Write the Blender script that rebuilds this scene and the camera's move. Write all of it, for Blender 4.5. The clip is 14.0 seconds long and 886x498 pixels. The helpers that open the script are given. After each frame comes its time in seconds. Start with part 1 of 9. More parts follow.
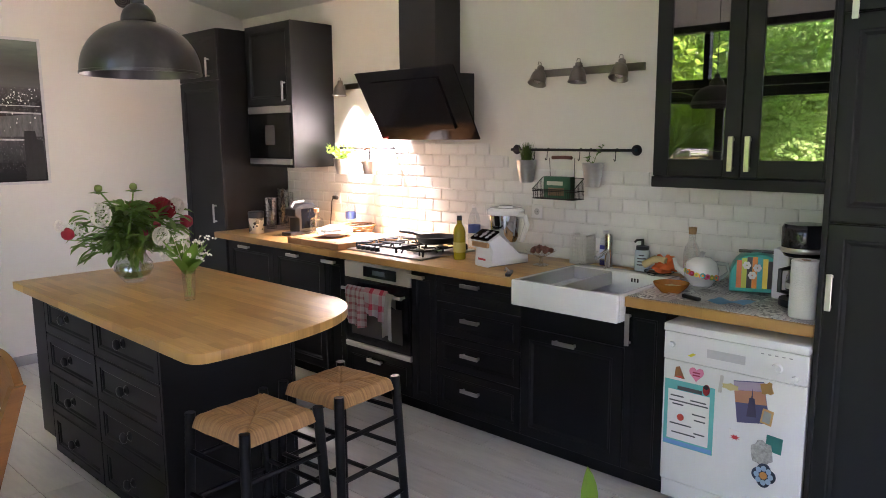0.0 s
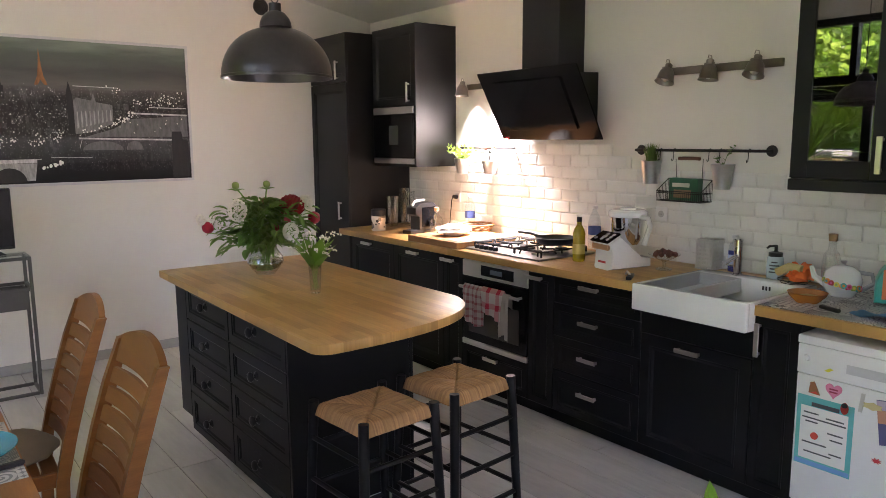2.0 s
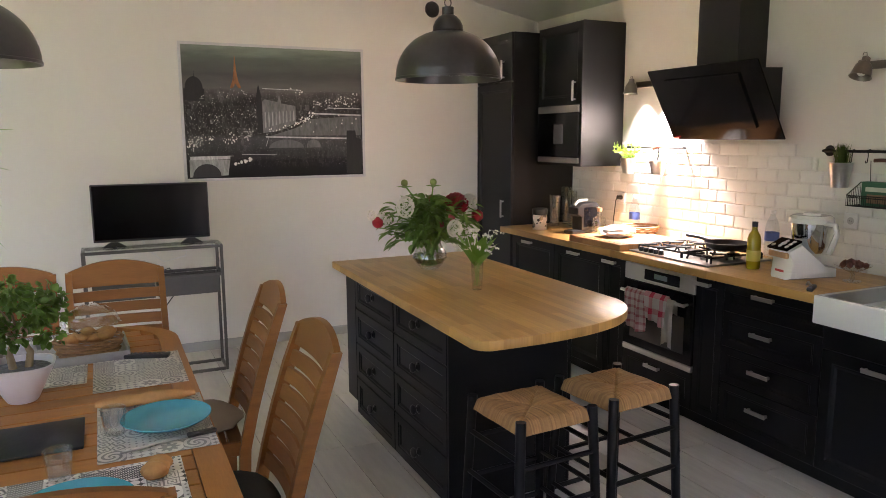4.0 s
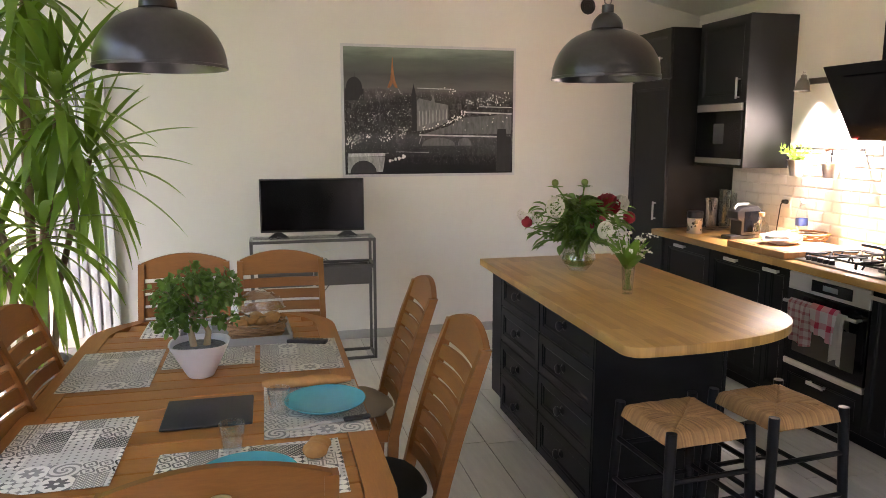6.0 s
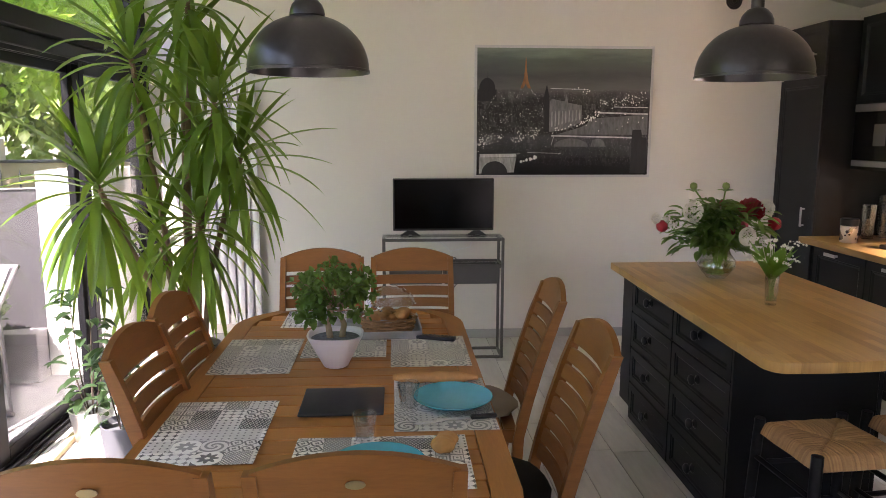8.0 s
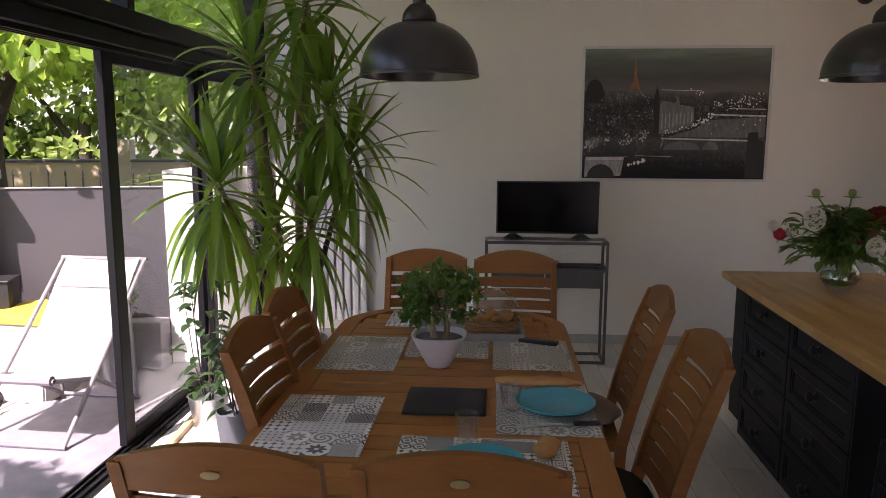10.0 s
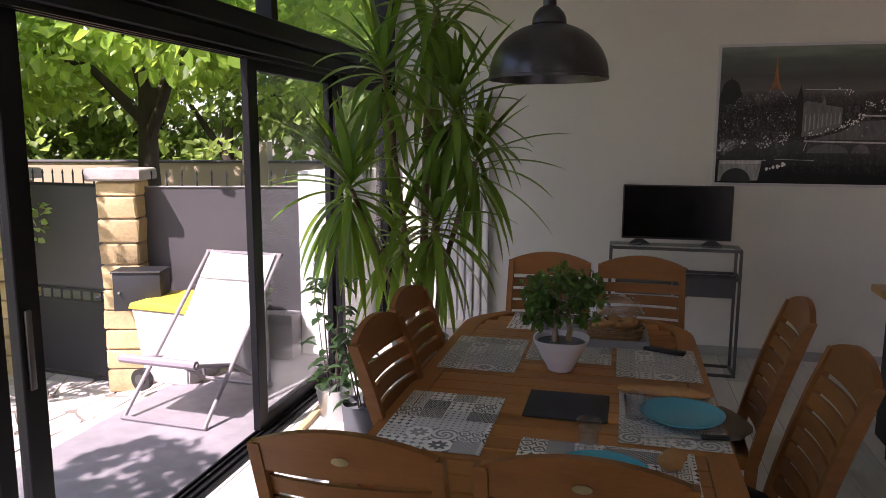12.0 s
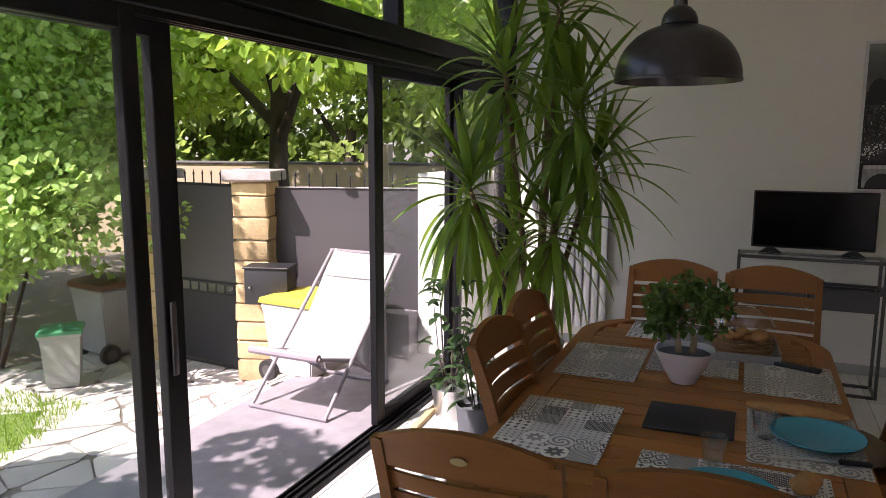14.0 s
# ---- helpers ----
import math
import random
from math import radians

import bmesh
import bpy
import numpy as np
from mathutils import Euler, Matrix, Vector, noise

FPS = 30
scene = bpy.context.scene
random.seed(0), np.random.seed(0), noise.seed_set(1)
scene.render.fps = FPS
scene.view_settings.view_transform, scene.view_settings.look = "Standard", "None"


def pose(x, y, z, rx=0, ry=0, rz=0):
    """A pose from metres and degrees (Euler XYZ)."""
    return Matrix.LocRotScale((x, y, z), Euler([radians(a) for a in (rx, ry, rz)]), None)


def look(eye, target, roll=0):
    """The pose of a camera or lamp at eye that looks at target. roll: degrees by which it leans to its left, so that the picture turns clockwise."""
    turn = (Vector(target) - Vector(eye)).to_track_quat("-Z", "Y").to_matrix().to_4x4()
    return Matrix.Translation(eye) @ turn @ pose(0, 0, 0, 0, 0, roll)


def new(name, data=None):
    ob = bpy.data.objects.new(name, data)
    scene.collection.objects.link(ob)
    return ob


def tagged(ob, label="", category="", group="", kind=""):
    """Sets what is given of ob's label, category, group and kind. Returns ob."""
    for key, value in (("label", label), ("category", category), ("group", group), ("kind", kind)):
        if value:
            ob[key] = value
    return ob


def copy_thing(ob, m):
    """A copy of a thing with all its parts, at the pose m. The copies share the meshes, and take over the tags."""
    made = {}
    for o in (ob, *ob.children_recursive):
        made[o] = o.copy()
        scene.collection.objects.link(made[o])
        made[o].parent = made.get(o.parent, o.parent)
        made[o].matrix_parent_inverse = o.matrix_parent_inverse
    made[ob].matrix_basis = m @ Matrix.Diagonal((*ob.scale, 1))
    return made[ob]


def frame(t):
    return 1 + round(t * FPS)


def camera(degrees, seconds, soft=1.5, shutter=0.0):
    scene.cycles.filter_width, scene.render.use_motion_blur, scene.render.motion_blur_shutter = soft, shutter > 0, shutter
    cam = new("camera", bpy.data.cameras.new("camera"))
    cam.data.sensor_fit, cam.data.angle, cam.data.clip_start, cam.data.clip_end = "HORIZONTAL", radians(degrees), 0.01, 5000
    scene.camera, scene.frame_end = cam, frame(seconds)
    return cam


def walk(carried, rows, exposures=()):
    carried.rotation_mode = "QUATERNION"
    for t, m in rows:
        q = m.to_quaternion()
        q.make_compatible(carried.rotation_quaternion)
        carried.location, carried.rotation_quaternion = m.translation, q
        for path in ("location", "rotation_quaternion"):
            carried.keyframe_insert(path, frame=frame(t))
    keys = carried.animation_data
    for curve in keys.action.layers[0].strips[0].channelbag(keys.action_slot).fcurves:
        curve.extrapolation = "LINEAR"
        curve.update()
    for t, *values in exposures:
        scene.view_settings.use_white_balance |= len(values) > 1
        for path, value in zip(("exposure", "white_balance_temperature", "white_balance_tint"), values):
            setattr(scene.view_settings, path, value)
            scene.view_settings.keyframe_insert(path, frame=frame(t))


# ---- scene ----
cam = camera(62.8, 14.0, soft=0.6)

PATH = [
    (0, (-0.045, 0.598, 1.642), (1.401, 1.946, 1.339), -0.4),
    (0.5, (-0.048, 0.599, 1.644), (1.364, 1.983, 1.341), -0.4),
    (1, (-0.047, 0.596, 1.643), (1.322, 2.022, 1.34), -0.4),
    (1.5, (-0.054, 0.595, 1.644), (1.248, 2.084, 1.341), -0.4),
    (2, (-0.055, 0.595, 1.643), (1.153, 2.16, 1.342), -0.4),
    (2.5, (-0.065, 0.595, 1.649), (1.046, 2.23, 1.345), -0.3),
    (3, (-0.07, 0.592, 1.65), (0.946, 2.288, 1.346), -0.3),
    (5.5, (-0.112, 0.583, 1.665), (0.455, 2.475, 1.354), -0.1),
    (6, (-0.12, 0.582, 1.667), (0.351, 2.5, 1.355), -0.0),
    (6.5, (-0.124, 0.581, 1.666), (0.278, 2.516, 1.355), 0.0),
    (7, (-0.13, 0.584, 1.665), (0.188, 2.534, 1.354), 0.1),
    (7.5, (-0.132, 0.584, 1.666), (0.084, 2.548, 1.355), 0.0),
    (8, (-0.139, 0.574, 1.671), (-0.01, 2.546, 1.359), 0.1),
    (10.5, (-0.16, 0.559, 1.679), (-0.376, 2.523, 1.372), 0.2),
    (11, (-0.16, 0.555, 1.68), (-0.452, 2.51, 1.374), 0.2),
    (11.5, (-0.169, 0.549, 1.681), (-0.542, 2.49, 1.376), 0.2),
    (12, (-0.171, 0.541, 1.68), (-0.643, 2.461, 1.376), 0.2),
    (12.5, (-0.177, 0.537, 1.684), (-0.719, 2.437, 1.38), 0.2),
    (13, (-0.181, 0.533, 1.688), (-0.79, 2.414, 1.384), 0.2),
    (13.5, (-0.185, 0.53, 1.685), (-0.866, 2.386, 1.385), 0.2),
    (14, (-0.187, 0.525, 1.686), (-0.957, 2.347, 1.387), 0.2),
]

# ---- world, sun, large lights ----
EXPOSURES = [(0, 2.85, 6250, 34), (3.0, 2.62, 6500, 32), (5.5, 2.72, 6700, 30), (6.5, 2.77, 6700, 30), (7.7, 2.56, 6600, 31), (8.4, 2.25, 6500, 33), (10.3, 1.3, 6450, 36), (12.0, 1.12, 6350, 36), (14.0, 1.12, 6450, 32)]
walk(cam, [(t, look(eye, target, roll)) for t, eye, target, roll in PATH], EXPOSURES)

SUN_TO = Vector((-0.25, -0.54, 0.80)).normalized()
world = bpy.data.worlds.new("sky")
scene.world = world
world.use_nodes = True
wn = world.node_tree.nodes
sky = wn.new("ShaderNodeTexSky")
sky.sky_type = "NISHITA"
sky.sun_disc = False
sky.sun_elevation = math.asin(SUN_TO.z)
sky.sun_rotation = math.atan2(SUN_TO.x, SUN_TO.y)
world.node_tree.links.new(sky.outputs[0], wn["Background"].inputs[0])
wn["Background"].inputs[1].default_value = 0.15
sun_data = bpy.data.lights.new("sun", "SUN")
sun_data.energy, sun_data.angle, sun_data.color = 5.0, radians(0.6), (1.0, 0.95, 0.87)
sun = new("sun", sun_data)
sun.matrix_world = look((-6, -8, 12), Vector((-6, -8, 12)) - SUN_TO)


# ---- materials ----
MATS = {}


def material(name, color, rough=0.5, metal=0.0, var=0.12, scale=4.0, fine=60.0, bump=0.05, rand=0.0, island=0.0, coat=0.0, spec=0.5, stretch=(1, 1, 1), trans=0.0, rvar=0.12):
    """A surface with a coarse and a fine variation of tone and gloss, and fine relief."""
    if name in MATS:
        return MATS[name]
    m = bpy.data.materials.new(name)
    m.use_nodes = True
    n, l = m.node_tree.nodes, m.node_tree.links
    p = n["Principled BSDF"]
    co = n.new("ShaderNodeTexCoord")
    mp = n.new("ShaderNodeMapping")
    mp.inputs["Scale"].default_value = stretch
    l.new(co.outputs["Object"], mp.inputs[0])
    big, small = n.new("ShaderNodeTexNoise"), n.new("ShaderNodeTexNoise")
    for node, s in ((big, scale), (small, fine)):
        node.inputs["Scale"].default_value = s
        node.inputs["Detail"].default_value = 3
        l.new(mp.outputs[0], node.inputs["Vector"])
    add = n.new("ShaderNodeMath")
    add.operation = "MULTIPLY_ADD"
    l.new(small.outputs[0], add.inputs[0])
    add.inputs[1].default_value = 0.5
    l.new(big.outputs[0], add.inputs[2])
    value = add.outputs[0]
    mean = 0.75
    if rand or island:
        src = n.new("ShaderNodeObjectInfo").outputs["Random"] if rand else n.new("ShaderNodeNewGeometry").outputs["Random Per Island"]
        r = n.new("ShaderNodeMath")
        r.operation = "MULTIPLY_ADD"
        l.new(src, r.inputs[0])
        r.inputs[1].default_value = (rand or island) / max(var, 0.01)
        l.new(value, r.inputs[2])
        value = r.outputs[0]
        mean += 0.5 * (rand or island) / max(var, 0.01)
    f = n.new("ShaderNodeMath")
    f.operation = "MULTIPLY_ADD"
    l.new(value, f.inputs[0])
    f.inputs[1].default_value = var * 2
    f.inputs[2].default_value = 1 - mean * var * 2
    mul = n.new("ShaderNodeVectorMath")
    mul.operation = "SCALE"
    mul.inputs[0].default_value = color
    l.new(f.outputs[0], mul.inputs["Scale"])
    l.new(mul.outputs[0], p.inputs["Base Color"])
    rr = n.new("ShaderNodeMath")
    rr.operation = "MULTIPLY_ADD"
    l.new(big.outputs[0], rr.inputs[0])
    rr.inputs[1].default_value = rvar
    rr.inputs[2].default_value = max(0.02, rough - rvar / 2)
    l.new(rr.outputs[0], p.inputs["Roughness"])
    p.inputs["Metallic"].default_value = metal
    p.inputs["Specular IOR Level"].default_value = spec
    p.inputs["Coat Weight"].default_value = coat
    p.inputs["Transmission Weight"].default_value = trans
    if bump:
        bp = n.new("ShaderNodeBump")
        bp.inputs["Strength"].default_value = bump
        bp.inputs["Distance"].default_value = 0.01
        l.new(small.outputs[0], bp.inputs["Height"])
        l.new(bp.outputs[0], p.inputs["Normal"])
    MATS[name] = m
    return m


def leaf_material(name, color, back, rough=0.45, island=0.35):
    m = material(name, color, rough, var=0.18, scale=3, fine=40, bump=0, island=island)
    n, l = m.node_tree.nodes, m.node_tree.links
    p = n["Principled BSDF"]
    t = n.new("ShaderNodeBsdfTranslucent")
    t.inputs[0].default_value = (*back, 1)
    mix = n.new("ShaderNodeMixShader")
    mix.inputs[0].default_value = 0.5
    l.new(p.outputs[0], mix.inputs[1])
    l.new(t.outputs[0], mix.inputs[2])
    l.new(mix.outputs[0], n["Material Output"].inputs[0])
    return m


def glass_material(name, tint=(0.93, 0.96, 0.95), gloss=0.35, rough=0.0, base=0.0):
    """Thin clear glass: it lets light through and mirrors more at a slant."""
    m = bpy.data.materials.new(name)
    m.use_nodes = True
    n, l = m.node_tree.nodes, m.node_tree.links
    tr, gl, mix, lw = n.new("ShaderNodeBsdfTransparent"), n.new("ShaderNodeBsdfGlossy"), n.new("ShaderNodeMixShader"), n.new("ShaderNodeLayerWeight")
    lw.inputs[0].default_value = 0.5
    tr.inputs[0].default_value = (*tint, 1)
    gl.inputs["Roughness"].default_value = rough
    pw = n.new("ShaderNodeMath")
    pw.operation = "POWER"
    l.new(lw.outputs["Facing"], pw.inputs[0])
    pw.inputs[1].default_value = 4.0
    k = n.new("ShaderNodeMath")
    k.operation = "MULTIPLY_ADD"
    l.new(pw.outputs[0], k.inputs[0])
    k.inputs[1].default_value, k.inputs[2].default_value = gloss, 0.035 + base
    k.use_clamp = True
    l.new(k.outputs[0], mix.inputs[0])
    l.new(tr.outputs[0], mix.inputs[1])
    l.new(gl.outputs[0], mix.inputs[2])
    l.new(mix.outputs[0], n["Material Output"].inputs[0])
    return m


def glow(name, color, power):
    m = bpy.data.materials.new(name)
    m.use_nodes = True
    p = m.node_tree.nodes["Principled BSDF"]
    p.inputs["Emission Color"].default_value = (*color, 1)
    p.inputs["Emission Strength"].default_value = power
    return m


def stave_material(name, c1, c2, length, width, rough, axis_y=True):
    """Glued hardwood staves with grain along them."""
    m = bpy.data.materials.new(name)
    m.use_nodes = True
    n, l = m.node_tree.nodes, m.node_tree.links
    p = n["Principled BSDF"]
    p.inputs["Specular IOR Level"].default_value = 0.36
    co, mp = n.new("ShaderNodeTexCoord"), n.new("ShaderNodeMapping")
    if axis_y:
        mp.inputs["Rotation"].default_value = (0, 0, radians(90))
    l.new(co.outputs["Object"], mp.inputs[0])
    br = n.new("ShaderNodeTexBrick")
    br.offset = 0.37
    for key, v in (("Scale", 1.0), ("Mortar Size", 0.0), ("Brick Width", length), ("Row Height", width), ("Bias", 0.0)):
        br.inputs[key].default_value = v
    br.inputs["Color1"].default_value, br.inputs["Color2"].default_value, br.inputs["Mortar"].default_value = (*c1, 1), (*c2, 1), (*c1, 1)
    l.new(mp.outputs[0], br.inputs["Vector"])
    g = n.new("ShaderNodeTexNoise")
    g.inputs["Scale"].default_value = 6
    g.inputs["Detail"].default_value = 5
    st = n.new("ShaderNodeMapping")
    st.inputs["Scale"].default_value = (1, 14, 1)
    l.new(mp.outputs[0], st.inputs[0])
    l.new(st.outputs[0], g.inputs["Vector"])
    big = n.new("ShaderNodeTexNoise")
    big.inputs["Scale"].default_value = 2.5
    l.new(co.outputs["Object"], big.inputs["Vector"])
    s = n.new("ShaderNodeMath")
    s.operation = "MULTIPLY_ADD"
    l.new(g.outputs[0], s.inputs[0])
    s.inputs[1].default_value, s.inputs[2].default_value = 0.5, 0.75
    sc = n.new("ShaderNodeVectorMath")
    sc.operation = "SCALE"
    l.new(br.outputs[0], sc.inputs[0])
    l.new(s.outputs[0], sc.inputs["Scale"])
    l.new(sc.outputs[0], p.inputs["Base Color"])
    r = n.new("ShaderNodeMath")
    r.operation = "MULTIPLY_ADD"
    l.new(big.outputs[0], r.inputs[0])
    r.inputs[1].default_value, r.inputs[2].default_value = 0.2, rough - 0.1
    l.new(r.outputs[0], p.inputs["Roughness"])
    b = n.new("ShaderNodeBump")
    b.inputs["Strength"].default_value = 0.05
    b.inputs["Distance"].default_value = 0.01
    l.new(g.outputs[0], b.inputs["Height"])
    l.new(b.outputs[0], p.inputs["Normal"])
    return m


WALL = material("wall_paint", (0.76, 0.735, 0.68), 0.85, var=0.03, scale=1.2, fine=180, bump=0.04)
CEIL = material("ceiling_paint", (0.80, 0.79, 0.75), 0.9, var=0.02, scale=1, fine=150, bump=0.03)
BLACK = material("black_lacquer", (0.007, 0.007, 0.008), 0.38, spec=0.17, var=0.15, scale=3, fine=90, bump=0.015)
BLACKTALL = material("anthracite_lacquer", (0.013, 0.014, 0.0155), 0.40, spec=0.28, var=0.1, scale=3, fine=90, bump=0.015)
ISLAND = material("slate_blue_lacquer", (0.007, 0.008, 0.011), 0.38, spec=0.17, var=0.12, scale=3, fine=80, bump=0.015)
STEEL = material("brushed_steel", (0.62, 0.61, 0.59), 0.32, 1.0, var=0.08, scale=3, fine=120, bump=0.02, stretch=(1, 0.1, 1))
DARKSTEEL = material("dark_steel", (0.16, 0.155, 0.15), 0.42, 1.0, var=0.25, scale=6, fine=70, bump=0.03)
LAMP = material("aged_gunmetal", (0.085, 0.082, 0.082), 0.33, 0.85, var=0.25, scale=5, fine=45, bump=0.03, rvar=0.2)
WHITE = material("white_enamel", (0.82, 0.82, 0.82), 0.22, var=0.02, bump=0.0, coat=0.3)
CERAMIC = material("glazed_white_ceramic", (0.80, 0.80, 0.79), 0.12, var=0.03, bump=0.0, coat=0.4)
TILE = material("glazed_white_tile", (0.78, 0.77, 0.74), 0.16, var=0.04, scale=8, fine=30, bump=0.03, rand=0.05)
GROUT = material("light_grout", (0.72, 0.71, 0.68), 0.9, var=0.1)
FLOOR = material("pale_wood_look_tile", (0.57, 0.56, 0.53), 0.30, var=0.26, scale=2.2, fine=12, bump=0.03, rand=0.12, stretch=(4, 0.6, 1))
SKIRT = material("grey_tile_skirting", (0.40, 0.39, 0.37), 0.5, var=0.1)
ALU = material("black_aluminium", (0.008, 0.008, 0.009), 0.42, spec=0.22, var=0.1, bump=0.02)
OAK = stave_material("oiled_oak_staves", (0.54, 0.31, 0.095), (0.38, 0.205, 0.058), 0.42, 0.042, 0.33)
OAKC = stave_material("oiled_oak_counter", (0.52, 0.295, 0.095), (0.39, 0.21, 0.06), 0.42, 0.042, 0.36)
TEAK = material("oiled_teak", (0.39, 0.16, 0.040), 0.42, spec=0.3, var=0.3, scale=3, fine=26, bump=0.06, rand=0.16, stretch=(9, 1, 9))
TEAKX = material("oiled_teak_across", (0.39, 0.16, 0.040), 0.42, spec=0.3, var=0.3, scale=3, fine=26, bump=0.06, rand=0.16, stretch=(1, 9, 9))
TEAKD = material("chair_teak", (0.245, 0.098, 0.023), 0.42, spec=0.3, var=0.3, scale=4, fine=30, bump=0.06, rand=0.10, stretch=(1, 1, 8))
RUSH = material("woven_rush", (0.37, 0.20, 0.08), 0.75, var=0.30, scale=12, fine=60, bump=0.3)
_n, _l = RUSH.node_tree.nodes, RUSH.node_tree.links
_co, _sp = _n.new("ShaderNodeTexCoord"), _n.new("ShaderNodeSeparateXYZ")
_l.new(_co.outputs["Object"], _sp.inputs[0])


def _rush_math(op, a, c=None):
    nd = _n.new("ShaderNodeMath")
    nd.operation = op
    for i, v in enumerate((a, c)):
        if isinstance(v, (int, float)):
            nd.inputs[i].default_value = v
        elif v is not None:
            _l.new(v, nd.inputs[i])
    return nd.outputs[0]


_ax, _ay = _rush_math("ABSOLUTE", _sp.outputs[0]), _rush_math("ABSOLUTE", _sp.outputs[1])
_strand = _rush_math("FLOOR", _rush_math("DIVIDE", _rush_math("MINIMUM", _ax, _ay), 0.0056))
_side = _rush_math("ADD", _rush_math("MULTIPLY", _rush_math("GREATER_THAN", _sp.outputs[0], 0.0), 31.0), _rush_math("ADD", _rush_math("MULTIPLY", _rush_math("GREATER_THAN", _sp.outputs[1], 0.0), 67.0), _rush_math("MULTIPLY", _rush_math("GREATER_THAN", _ax, _ay), 131.0)))
_wn = _n.new("ShaderNodeTexWhiteNoise")
_wn.noise_dimensions = "1D"
_l.new(_rush_math("ADD", _strand, _side), _wn.inputs["W"])
_tone = _n.new("ShaderNodeVectorMath")
_tone.operation = "SCALE"
_base = _n["Principled BSDF"].inputs["Base Color"]
_l.new(_base.links[0].from_socket, _tone.inputs[0])
_l.new(_rush_math("ADD", _rush_math("MULTIPLY", _wn.outputs["Value"], 0.45), 0.78), _tone.inputs["Scale"])
_l.new(_tone.outputs[0], _base)
GLASS = glass_material("window_glass", (0.96, 0.98, 0.97), 0.4)
CABGLASS = glass_material("cabinet_glass", (0.62, 0.64, 0.64), 0.6, 0.0, 0.24)
DRINK = glass_material("drinking_glass", (0.955, 0.965, 0.965), 0.8, 0.0, 0.09)
BLACKGLASS = material("black_glass", (0.006, 0.006, 0.007), 0.08, var=0.05, bump=0.0, spec=0.16, rvar=0.03)
IRON = material("matt_black_iron", (0.022, 0.021, 0.020), 0.6, 0.3, var=0.2, fine=90, bump=0.08)
STAND = material("grey_steel_tube", (0.12, 0.115, 0.11), 0.45, 0.7, var=0.15)
SCREEN = material("tv_screen", (0.004, 0.004, 0.005), 0.13, spec=0.18, var=0.02, bump=0.0, rvar=0.02)
PLASTIC = material("black_plastic", (0.015, 0.015, 0.016), 0.4, var=0.1, fine=150, bump=0.02)


# ---- shape helpers ----
def bm_new():
    return bmesh.new()


def box(b, x0, x1, y0, y1, z0, z1, bev=0.0, seg=1):
    v = [b.verts.new(c) for c in ((x0, y0, z0), (x1, y0, z0), (x1, y1, z0), (x0, y1, z0), (x0, y0, z1), (x1, y0, z1), (x1, y1, z1), (x0, y1, z1))]
    f = [b.faces.new([v[i] for i in q]) for q in ((3, 2, 1, 0), (4, 5, 6, 7), (0, 1, 5, 4), (1, 2, 6, 5), (2, 3, 7, 6), (3, 0, 4, 7))]
    if bev:
        bmesh.ops.bevel(b, geom=list({e for q in f for e in q.edges}), offset=bev, segments=seg, affect="EDGES", profile=0.5)
    return v


def ring_of(p, d, r, n):
    d = Vector(d).normalized()
    a = d.orthogonal().normalized()
    c = d.cross(a)
    return [Vector(p) + (a * math.cos(2 * math.pi * i / n) + c * math.sin(2 * math.pi * i / n)) * r for i in range(n)]


def rod(b, p, q, r, r2=None, n=10, caps=True):
    p, q = Vector(p), Vector(q)
    A = [b.verts.new(c) for c in ring_of(p, q - p, r, n)]
    B = [b.verts.new(c) for c in ring_of(q, q - p, r if r2 is None else r2, n)]
    for i in range(n):
        b.faces.new((A[i], A[(i + 1) % n], B[(i + 1) % n], B[i]))
    if caps:
        b.faces.new(A[::-1])
        b.faces.new(B)


def tube(b, pts, r, n=8, taper=None):
    pts = [Vector(p) for p in pts]
    up = None
    rows = []
    for i, p in enumerate(pts):
        d = (pts[min(i + 1, len(pts) - 1)] - pts[max(i - 1, 0)]).normalized()
        a = d.orthogonal().normalized() if up is None else (up - d * up.dot(d)).normalized()
        up = a
        c = d.cross(a)
        k = r if taper is None else r + (taper - r) * i / (len(pts) - 1)
        rows.append([b.verts.new(p + (a * math.cos(2 * math.pi * j / n) + c * math.sin(2 * math.pi * j / n)) * k) for j in range(n)])
    for A, B in zip(rows, rows[1:]):
        for j in range(n):
            b.faces.new((A[j], A[(j + 1) % n], B[(j + 1) % n], B[j]))
    b.faces.new(rows[0][::-1])
    b.faces.new(rows[-1])


def lathe(b, prof, c=(0, 0, 0), n=24, closed=False, sx=1.0, sy=1.0):
    rows = []
    for r, z in prof:
        if r < 1e-5:
            rows.append([b.verts.new((c[0], c[1], c[2] + z))])
        else:
            rows.append([b.verts.new((c[0] + sx * r * math.cos(2 * math.pi * i / n), c[1] + sy * r * math.sin(2 * math.pi * i / n), c[2] + z)) for i in range(n)])
    if closed:
        rows.append(rows[0])
    for A, B in zip(rows, rows[1:]):
        for i in range(n):
            j = (i + 1) % n
            if len(A) == 1 and len(B) == 1:
                continue
            if len(A) == 1:
                b.faces.new((A[0], B[j], B[i]))
            elif len(B) == 1:
                b.faces.new((A[i], A[j], B[0]))
            else:
                b.faces.new((A[i], A[j], B[j], B[i]))


